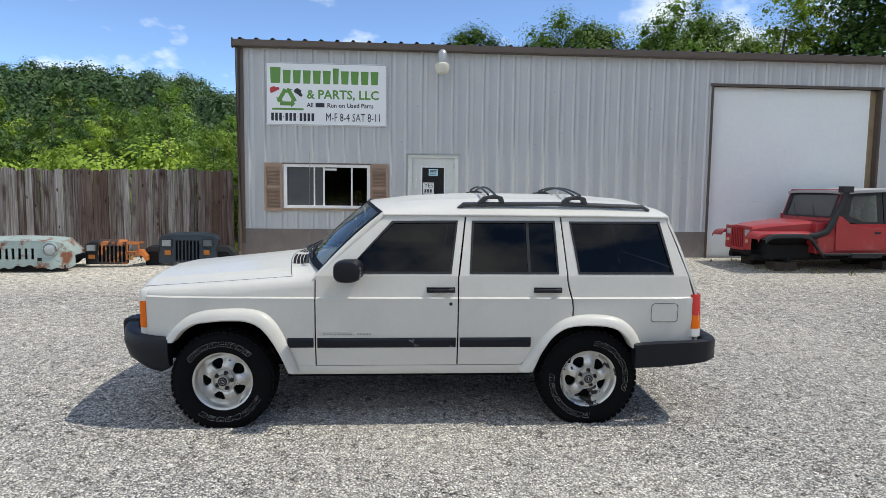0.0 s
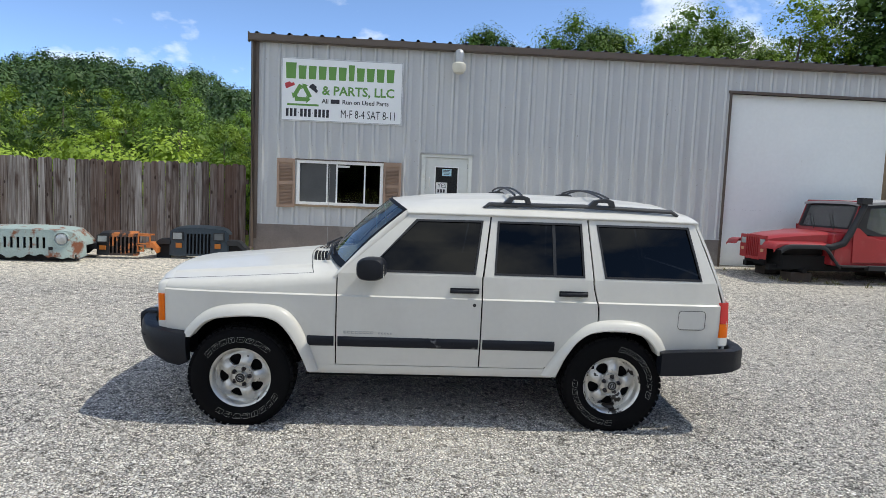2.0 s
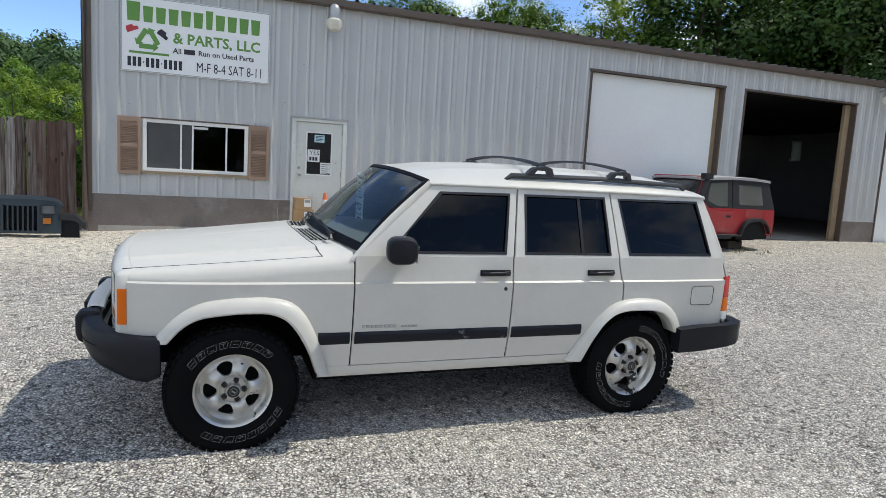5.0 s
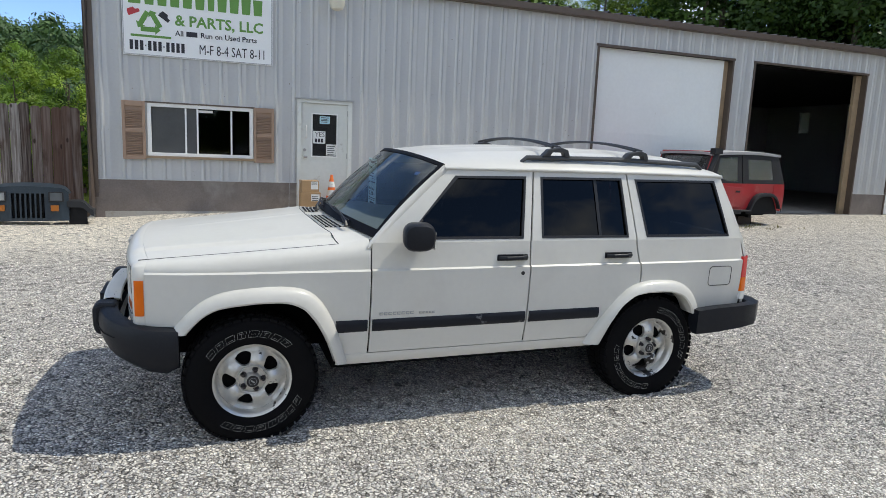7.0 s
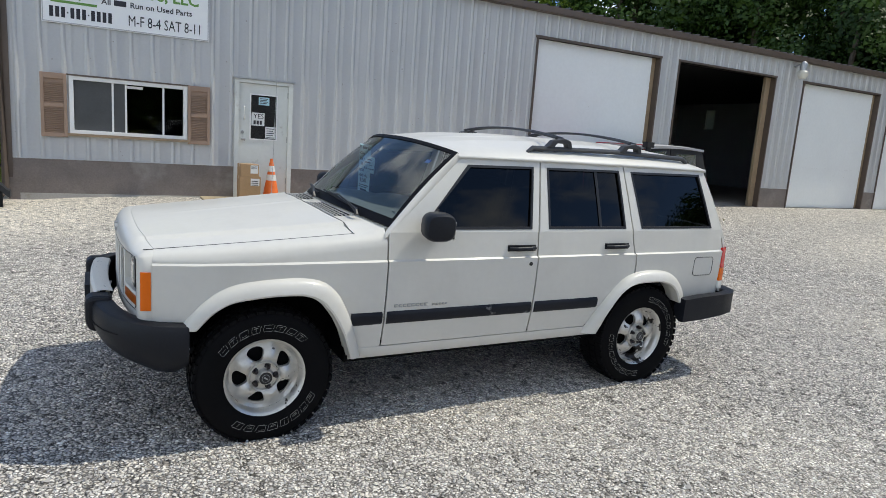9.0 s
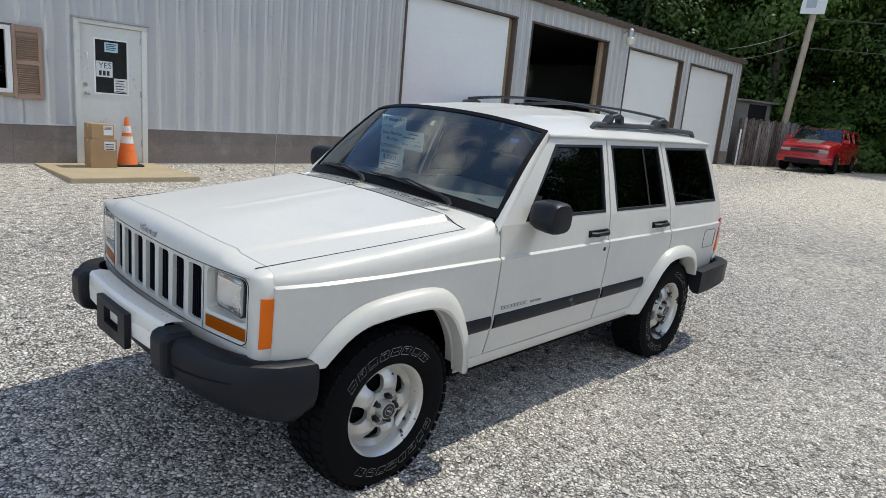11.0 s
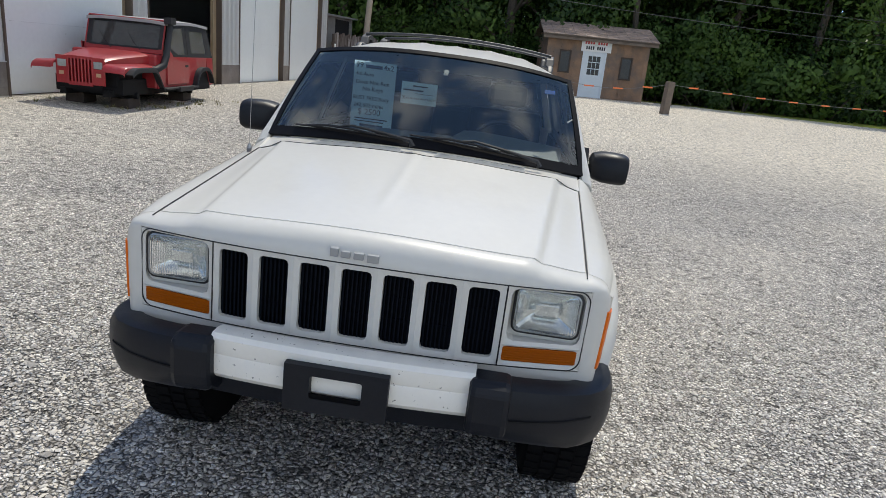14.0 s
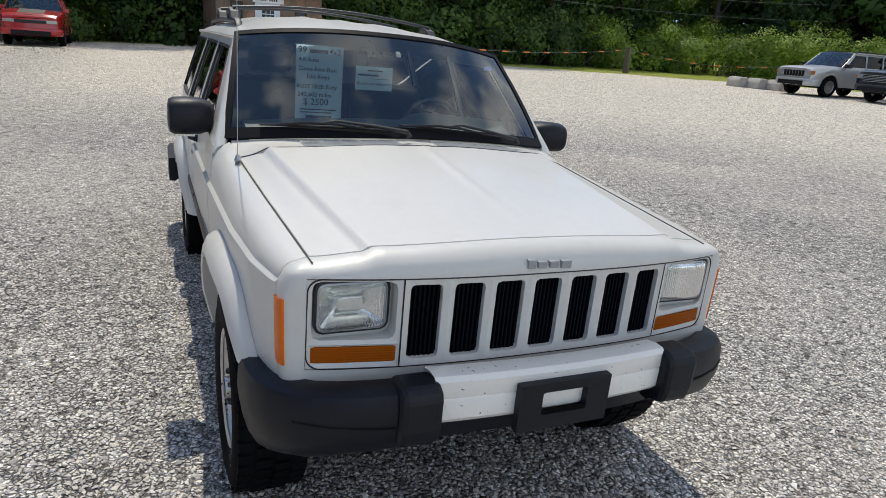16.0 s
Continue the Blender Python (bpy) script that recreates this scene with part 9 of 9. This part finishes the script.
TOPS = [rope_post(21.9, 3.85, 1.12, 0), rope_post(21.6, -0.75, 1.15, 3), rope_post(26.6, -17.6, 1.35, 2), rope_post(23.5, -27.5, 1.2, 0)]
ORANGE_TAG = material("orange_reflector_tape", (0.9, 0.22, 0.06), 0.5)
rope_mat = material("grey_rope", (0.22, 0.22, 0.21), 0.8)
for (a, b), sag, tags in zip(zip(TOPS, TOPS[1:]), (0.32, 0.35, 0.45), (4, 12, 7)):
    line = thing("rope_barrier", pose(0, 0, 0), "sagging rope hung with orange reflective tags", "rope", group="rope barriers")
    pts = [a.lerp(b, i / 24) - Vector((0, 0, sag * 4 * (i / 24) * (1 - i / 24))) for i in range(25)]
    bm = bmesh.new()
    tube(bm, pts, 0.007, 5)
    part("rope", bm, rope_mat, line)
    for k in range(tags):
        t = (k + 0.7) / (tags + 0.4)
        c = a.lerp(b, t) - Vector((0, 0, sag * 4 * t * (1 - t)))
        d = (b - a).normalized()
        bm = bmesh.new()
        tube(bm, [c - d * 0.18, c + d * 0.18], 0.032, 6, flat=0.9)
        part("tag", bm, ORANGE_TAG, line)
# orange hoop chained to the first post
hoop = thing("orange_hoop", pose(21.9, 3.85, ground_z(21.9, 3.85)), "orange plastic hoop hung on a wooden post", "hoop")
bm = bmesh.new()
tube(bm, [(0.0, 0.36 * math.sin(a), 0.58 + 0.36 * math.cos(a)) for a in (2 * math.pi * k / 18 for k in range(19))], 0.035, 6, caps=False)
part("ring", bm, ORANGE, hoop)

# concrete barrier blocks
for k in range(3):
    p = Vector((18.1, -16.75, 0)).lerp(Vector((16.4, -17.15, 0)), k / 2)
    b = bmesh.new()
    prism(b, [(-0.24, 0), (0.24, 0), (0.23, 0.28), (0.14, 0.42), (-0.13, 0.43), (-0.22, 0.30)], "x", -0.43, 0.43)
    o = tagged(obj("concrete_block", b, CONCRETE, bevel=0.04), "rounded pale concrete barrier block on gravel", "concrete block", group="barrier blocks")
    o.matrix_world = pose(p.x, p.y, ground_z(p.x, p.y) - 0.01, 0, 0, -12)

# far board fence by the building's end with a lean-to behind
ff = thing("board_fence", pose(25.15, 12.75, 0.30, 0, 0, -17), "brown-grey vertical board fence at the building's end", "fence")
for k in range(25):
    part("board", boxes((0.16 * k, 0.16 * k + 0.155, -0.012, 0.012, 0, 1.95 + 0.04 * ((k * 7) % 3))), FENCE_WOOD, ff)
part("rail", boxes((0, 4.0, 0.014, 0.06, 0.4, 0.5), (0, 4.0, 0.014, 0.06, 1.5, 1.6)), GREY_WOOD, ff)
lt = thing("lean_to", pose(25.5, 13.8, 0.3, 0, 0, -17), "grey board lean-to behind the fence", "shed")
part("lean_wall", boxes((0, 3.4, 0, 0.05, 0, 2.75), (0, 0.05, 0.05, 2, 0, 2.7), (3.35, 3.4, 0.05, 2, 0, 2.7)), LEAN_WOOD, lt)
part("lean_roof", boxes((-0.1, 3.6, -0.2, 2.1, 2.75, 2.82)), GALV, lt)
# black patch on the wall, coloured as the shade of an opening
part("lean_opening", boxes((1.9, 3.1, -0.012, -0.002, 1.9, 2.65)), VOID_BLACK, lt)
pv = thing("white_pipe", pose(25.08, 12.60, 0.30), "white plastic vent pipe at the building corner", "pipe")
bm = bmesh.new()
tube(bm, [(0, 0, 0), (0, 0, 1.55)], 0.035, 8)
part("pipe", bm, WHITE_FRAME, pv)


def utility_pole(x, y, h, lean_x, lean_y, boxed, label):
    p = thing("utility_pole", pose(x, y, ground_z(x, y), lean_x, lean_y, 0), label, "utility pole", group="utility poles")
    bm = bmesh.new()
    tube(bm, [(0, 0, -0.2), (0, 0, h)], [0.16, 0.11], 12)
    part("pole", bm, POLE_WOOD, p, smooth=True)
    if boxed:
        bm = boxes((-0.24, -0.20, -0.48, 0.48, 6.45, 7.35))
        part("pale_panel", bm, PALE_PAPER, p)
        part("panel_marks", boxes((-0.246, -0.241, -0.10, 0.30, 6.7, 7.1)), GALV, p)
    return p


utility_pole(28.6, 12.2, 9.0, 3.4, 1.0, True, "leaning wooden utility pole with a pale panel")
utility_pole(47, -30, 9.5, 0, 0, False, "grey wooden utility pole among the trees")
wire_mat = material("overhead_wire", (0.10, 0.10, 0.10), 0.5)
for a, b, sag in (((28.7, 12.2, 6.2), (24.6, 13.6, 4.9), 0.12), ((28.7, 12.2, 5.6), (24.8, 13.4, 4.5), 0.10), ((28.75, 12.1, 6.7), (31.0, -40, 6.0), 1.2), ((28.75, 12.1, 5.5), (31.5, -40, 4.9), 1.0)):
    wr_ = thing("overhead_wire", pose(0, 0, 0), "thin grey overhead cable from the pole", "cable", group="overhead cables")
    a, b = Vector(a), Vector(b)
    bm = bmesh.new()
    tube(bm, [a.lerp(b, i / 16) - Vector((0, 0, sag * 4 * (i / 16) * (1 - i / 16))) for i in range(17)], 0.014, 5)
    part("cable", bm, wire_mat, wr_)

# ---- woods ----
BARK = material("grey_brown_bark", (0.10, 0.08, 0.062), 0.95, spread=0.3, scale=5, fine=40, bump=0.5, bump_scale=30)
LEAF_MID = leaf_material("mid_green_leaves", (0.034, 0.080, 0.015), (0.235, 0.375, 0.055), 0.26)
LEAF_LIGHT = leaf_material("light_green_leaves", (0.060, 0.120, 0.016), (0.370, 0.510, 0.066), 0.28)
LEAF_DARK = leaf_material("dark_green_leaves", (0.020, 0.048, 0.012), (0.105, 0.185, 0.034), 0.30)


def leaf_cloud(name, mat, seed, clumps, per, leaf, parent, droop=0.25, core=0.075):
    """A crown of leaf blades set round clump centres (x, y, z, radius)."""
    rng = np.random.default_rng(seed)
    vs = []
    heart = np.mean(np.array(clumps)[:, :3], axis=0) - np.array((0, 0, 0.5))
    for cx, cy, cz, r in clumps:
        k = max(8, int(per * r * r))
        d = rng.normal(size=(k, 3))
        d /= np.linalg.norm(d, axis=1)[:, None]
        d[:, 2] *= 0.78
        rad = r * (0.55 + 0.5 * rng.random(k))[:, None]
        c = np.array((cx, cy, cz)) + d * rad
        # blades turn outwards from their clump and from the whole crown
        away = (c - heart) / (np.linalg.norm(c - heart, axis=1)[:, None] + 1e-9) if parent else d
        nrm = 0.55 * d + 0.85 * away + 0.24 * rng.normal(size=(k, 3)) + np.array((0, 0, 0.30))
        nrm /= np.linalg.norm(nrm, axis=1)[:, None]
        t = np.cross(nrm, rng.normal(size=(k, 3)))
        t /= np.linalg.norm(t, axis=1)[:, None] + 1e-9
        b = np.cross(nrm, t)
        ln = leaf * (0.6 + 0.8 * rng.random(k))[:, None]
        wd = ln * 0.62
        base, tip = c - t * ln, c + t * ln - np.array((0, 0, droop)) * ln
        l, rt = c + b * wd + nrm * 0.10 * ln, c - b * wd + nrm * 0.10 * ln
        vs.append(np.stack([base, l, tip, rt], 1).reshape(-1, 3))
        # older leaf sprays deep inside the clump close it to the sky
        j = max(8, k // 3)
        d2 = rng.normal(size=(j, 3))
        d2 /= np.linalg.norm(d2, axis=1)[:, None]
        c2 = np.array((cx, cy, cz)) + d2 * (r * 0.50 * rng.random(j)[:, None])
        t2 = np.cross(d2, rng.normal(size=(j, 3)))
        t2 /= np.linalg.norm(t2, axis=1)[:, None] + 1e-9
        b2 = np.cross(d2, t2)
        s2 = r * (core + 0.05 * rng.random(j))[:, None]
        vs.append(np.stack([c2 - t2 * s2, c2 + b2 * s2 * 0.8, c2 + t2 * s2, c2 - b2 * s2 * 0.8], 1).reshape(-1, 3))
    v = np.concatenate(vs)
    me = bpy.data.meshes.new(name)
    me.vertices.add(len(v))
    me.vertices.foreach_set("co", v.astype(np.float32).ravel())
    me.loops.add(len(v))
    me.loops.foreach_set("vertex_index", np.arange(len(v), dtype=np.int32))
    me.polygons.add(len(v) // 4)
    me.polygons.foreach_set("loop_start", np.arange(0, len(v), 4, dtype=np.int32))
    me.polygons.foreach_set("loop_total", np.full(len(v) // 4, 4, dtype=np.int32))
    me.update()
    me.validate()
    me.materials.append(mat)
    ob = new(name, me)
    ob.parent = parent
    return ob


def make_tree(seed, height, spread, low, mat, per, leaf, nclump, label, trunk=0.16, core=0.075):
    """A tree: bent trunk, limbs to the larger clumps, and an uneven crown."""
    rnd = random.Random(seed)
    t = thing("tree", pose(0, 0, -200), label, "tree")
    bend = (rnd.uniform(-0.05, 0.05), rnd.uniform(-0.05, 0.05))
    clumps = []
    for k in range(nclump):
        a = rnd.uniform(0, 2 * math.pi)
        f = rnd.random()
        z = low + (height - low) * (f ** 0.85)
        g = (z - low) / (height - low)
        out = spread * (math.sin(math.pi * min(1, 0.18 + 0.80 * g)) ** 0.7) * (0.35 + 0.65 * math.sqrt(rnd.random()))
        r = height * rnd.uniform(0.075, 0.14) * (1.15 - 0.35 * g)
        clumps.append((bend[0] * z + out * math.cos(a), bend[1] * z + out * math.sin(a), z - r * 0.5, r))
    bm = bmesh.new()
    tr = height * trunk * 0.11
    pts = [(bend[0] * z + 0.06 * math.sin(z * 1.1 + seed), bend[1] * z + 0.05 * math.cos(z * 0.9 + seed), z) for z in (-0.3, 0.4, height * 0.2, height * 0.4, height * 0.6, height * 0.8)]
    tube(bm, pts, [tr * 1.5, tr * 1.1, tr * 0.95, tr * 0.75, tr * 0.5, tr * 0.2], 8)
    for cx, cy, cz, r in sorted(clumps, key=lambda c: -c[3])[:9]:
        z0 = max(height * 0.12, cz * 0.62)
        tube(bm, [(bend[0] * z0, bend[1] * z0, z0), (cx * 0.5, cy * 0.5, (z0 + cz) / 2 + 0.1), (cx, cy, cz)], [tr * 0.42, tr * 0.28, tr * 0.10], 5)
    part("trunk", bm, BARK, t, smooth=True)
    leaf_cloud("crown", mat, seed, clumps, per, leaf, t, core=core)
    return t


def make_bush(seed, height, mat, per, leaf, label):
    rnd = random.Random(seed)
    t = thing("bush", pose(0, 0, -200), label, "bush")
    clumps = []
    for k in range(13):
        a, o = rnd.uniform(0, 6.28), height * 0.8 * math.sqrt(rnd.random())
        z = height * rnd.uniform(0.15, 0.85) * (1 - 0.35 * o / height)
        clumps.append((o * math.cos(a), o * math.sin(a), z, height * rnd.uniform(0.18, 0.30)))
    bm = bmesh.new()
    for cx, cy, cz, r in clumps[:7]:
        tube(bm, [(cx * 0.15, cy * 0.15, -0.2), (cx * 0.6, cy * 0.6, cz * 0.6), (cx, cy, cz)], [0.05, 0.035, 0.012], 5)
    part("stem", bm, BARK, t)
    leaf_cloud("foliage", mat, seed, clumps, per, leaf, t)
    return t


TREES = {
    "mid": [make_tree(11 + k, 12.0, 4.4, 1.6, LEAF_MID, 105, 0.086, 36, "broad leafy green tree on the wooded slope", core=0.15) for k in range(3)],
    "fine": [make_tree(131 + k, 11.0, 2.7, 4.2, LEAF_MID, 210, 0.062, 40, "round leafy green tree behind the building") for k in range(3)],
    "fine_light": [make_tree(141 + k, 11.0, 2.1, 4.2, LEAF_LIGHT, 150, 0.062, 32, "light green feathery tree behind the building") for k in range(2)],
    "light": [make_tree(31 + k, 10.0, 3.9, 0.8, LEAF_LIGHT, 150, 0.074, 34, "sunlit light green leafy tree on the slope", core=0.15) for k in range(3)],
    "dark": [make_tree(51 + k, 15.0, 4.8, 1.0, LEAF_DARK, 36, 0.18, 62, "tall dense dark green woodland tree") for k in range(4)],
    "edge": [make_tree(41 + k, 13.0, 4.4, 0.8, LEAF_DARK, 80, 0.106, 62, "leafy dark green tree at the wood's edge") for k in range(3)],
    "coarse": [make_tree(81 + k, 13.0, 4.6, 1.0, LEAF_DARK, 12, 0.36, 52, "broad dark green tree on the far side of the road") for k in range(2)],
    "thin": [make_tree(71 + k, 16.0, 3.0, 6.0, LEAF_DARK, 28, 0.22, 36, "slender tall woodland tree with a bare lower trunk", trunk=0.11) for k in range(2)],
}
BUSHES = {
    "light": [make_bush(91 + k, 2.6, LEAF_LIGHT, 740, 0.050, "bright green leafy bush at the wood's edge") for k in range(3)],
    "dark": [make_bush(95 + k, 2.8, LEAF_DARK, 420, 0.074, "dense dark green undergrowth bush") for k in range(3)],
}
place = random.Random(7)


def plant(kind, x, y, size, group, stock=TREES):
    src = place.choice(stock[kind])
    o = copy_thing(src, pose(x, y, ground_height(x, y) - 0.1, place.uniform(-3, 3), place.uniform(-3, 3), place.uniform(0, 360)))
    k = size * place.uniform(0.88, 1.14)
    o.scale = (k * place.uniform(0.9, 1.12), k * place.uniform(0.9, 1.12), k)
    tagged(o, group=group)
    return o


# the slope behind the yard fence
for k in range(13):
    plant("light", -19.4 + 1.55 * k + place.uniform(-0.6, 0.6), 17.2 + place.uniform(0, 2.0), 1.1, "bushes behind the fence", BUSHES)
for row, (y0, kind, size, step) in enumerate(((23, "light", 0.40, 3.0), (27.5, "light", 0.52, 3.7), (33, "mid", 0.47, 3.8), (40, "mid", 0.45, 4.4))):
    x = -0.78 * y0 - 4.5
    while x < -2 - 0.6 * row:
        k = kind if place.random() < 0.72 else place.choice(("mid", "light"))
        rise = 1 + (0.02 * smooth01((-17 - x) / 6) if row in (1, 2) else 0)
        plant(k, x + place.uniform(-1.2, 1.2), y0 + place.uniform(-2.0, 2.0), size * rise * place.uniform(0.85, 1.06) * (1 - 0.25 * smooth01((x + 14) / 10)), "trees on the hill")
        x += step * place.uniform(0.8, 1.2)
# the wooded hillside further up: one canopy of many round crowns
LEAF_HILL = leaf_material("hillside_leaves", (0.018, 0.046, 0.018), (0.098, 0.172, 0.050), 0.10)
hill = random.Random(19)
crowns = []
y = 45.0
while y < 104:
    x = -100.0
    while x < 6:
        cx, cy, r = x + hill.uniform(-1.2, 1.2), y + hill.uniform(-1.3, 1.3), hill.uniform(1.5, 2.9)
        if not -0.82 * cy - 8 < cx < -0.10 * cy:
            x += 2.0
            continue
        crowns.append((cx, cy, ground_height(cx, cy) + r * hill.uniform(0.35, 0.95), r))
        if hill.random() < 0.6:
            crowns.append((cx + hill.uniform(-1, 1), cy - 0.8, crowns[-1][2] + r * 0.55, r * 0.55))
        x += 3.0 * hill.uniform(0.8, 1.2)
    y += 3.3
far_woods = leaf_cloud("far_woods", LEAF_HILL, 5, crowns, 50, 0.16, None, core=0.14)
tagged(far_woods, "dense dark green woodland covering the far hillside", "woods", kind="stuff")

# behind the building
for x, y, kind, high in ((4.7, 36, "fine", 10.0), (8.6, 36, "fine", 10.8), (10.4, 36.4, "fine", 10.6), (12.0, 36.6, "fine_light", 10.1), (14.9, 36, "fine", 10.5), (16.5, 36.2, "fine", 11.6), (17.8, 36.5, "fine", 11.3), (21.3, 36, "fine_light", 12.5), (22.8, 37, "fine_light", 10.6), (24.4, 36, "fine_light", 10.9), (25.8, 36.5, "fine", 11.0), (16.0, 40, "fine", 10.2), (9.6, 40, "fine", 9.8), (23.4, 40, "fine_light", 10.2)):
    o = plant(kind, x, y, 1.0, "trees behind the building")
    o.scale = (high / 11, high / 11, high / 11)
for x, y, kind, size in ((28.6, 34.5, "edge", 1.02), (31.2, 36.5, "edge", 1.05), (33.5, 33, "edge", 1.25), (33.0, 27.5, "edge", 1.1), (38, 29, "dark", 1.15), (35, 23.5, "edge", 1.2), (43, 33, "dark", 1.1), (40, 23, "dark", 1.1), (30.5, 21, "edge", 0.70), (40, 42, "dark", 1.1), (48, 38, "dark", 1.1), (36, 38, "dark", 1.1)):
    plant(kind, x, y, size * 1.22, "trees behind the building")
# the dark wood to the east
for x0, y0, y1, step, kinds in ((35.2, 19, -16, 4.4, ("edge",)), (39, 22, -26, 4.2, ("dark", "dark", "thin")), (44, 22, -34, 4.8, ("dark", "thin")), (50, 28, -36, 4.2, ("coarse",)), (56, 26, -40, 7.5, ("coarse",))):
    y = y0
    while y > y1:
        plant(place.choice(kinds), x0 + place.uniform(-1.2, 1.2) + 0.05 * max(0, -y), y + place.uniform(-0.8, 0.8), 1.05, "trees of the east wood")
        y -= step * place.uniform(0.8, 1.2)
y = 18.0
while y > -19:
    plant("dark", 31.6 + place.uniform(-0.6, 0.8) + (2.2 if -4 < y < 8 else 0) + 0.08 * max(0, -y), y, 1.0, "undergrowth of the east wood", BUSHES)
    plant("dark", 34.6 + place.uniform(-0.6, 0.8), y + 0.6, 1.5, "undergrowth of the east wood", BUSHES)
    y -= 1.9 * place.uniform(0.85, 1.15)
# the lighter south-east corner
for k in range(14):
    a = k / 13
    plant("light", 37 - 9 * a + place.uniform(-1, 1), -21 - 18 * a + place.uniform(-1, 1), 1.55, "bright bushes to the south-east", BUSHES)
for k in range(10):
    a = k / 9
    plant("dark" if k % 3 else "light", 45 - 15 * a + place.uniform(-1.5, 1.5), -25 - 24 * a + place.uniform(-1.5, 1.5), 0.8, "trees to the south-east")
for k in range(13):
    a = k / 12
    plant("coarse", 62 - 40 * a + place.uniform(-2, 2), -38 - 20 * a + place.uniform(-2, 2), 1.35, "trees to the south-east")
    plant("coarse", 54 - 34 * a + place.uniform(-2, 2), -30 - 22 * a + place.uniform(-2, 2), 0.95, "trees to the south-east")
# far tree line on the side that the car's windows mirror
for k in range(26):
    a = k / 25
    plant("coarse", 22 - 58 * a + place.uniform(-1.5, 1.5), -46 + 6 * math.sin(a * 5) + place.uniform(-2, 2), 0.8, "trees across the road")
for stock in (TREES, BUSHES):
    for row in stock.values():
        for t in row:
            for o in (*t.children_recursive, t):
                bpy.data.objects.remove(o)
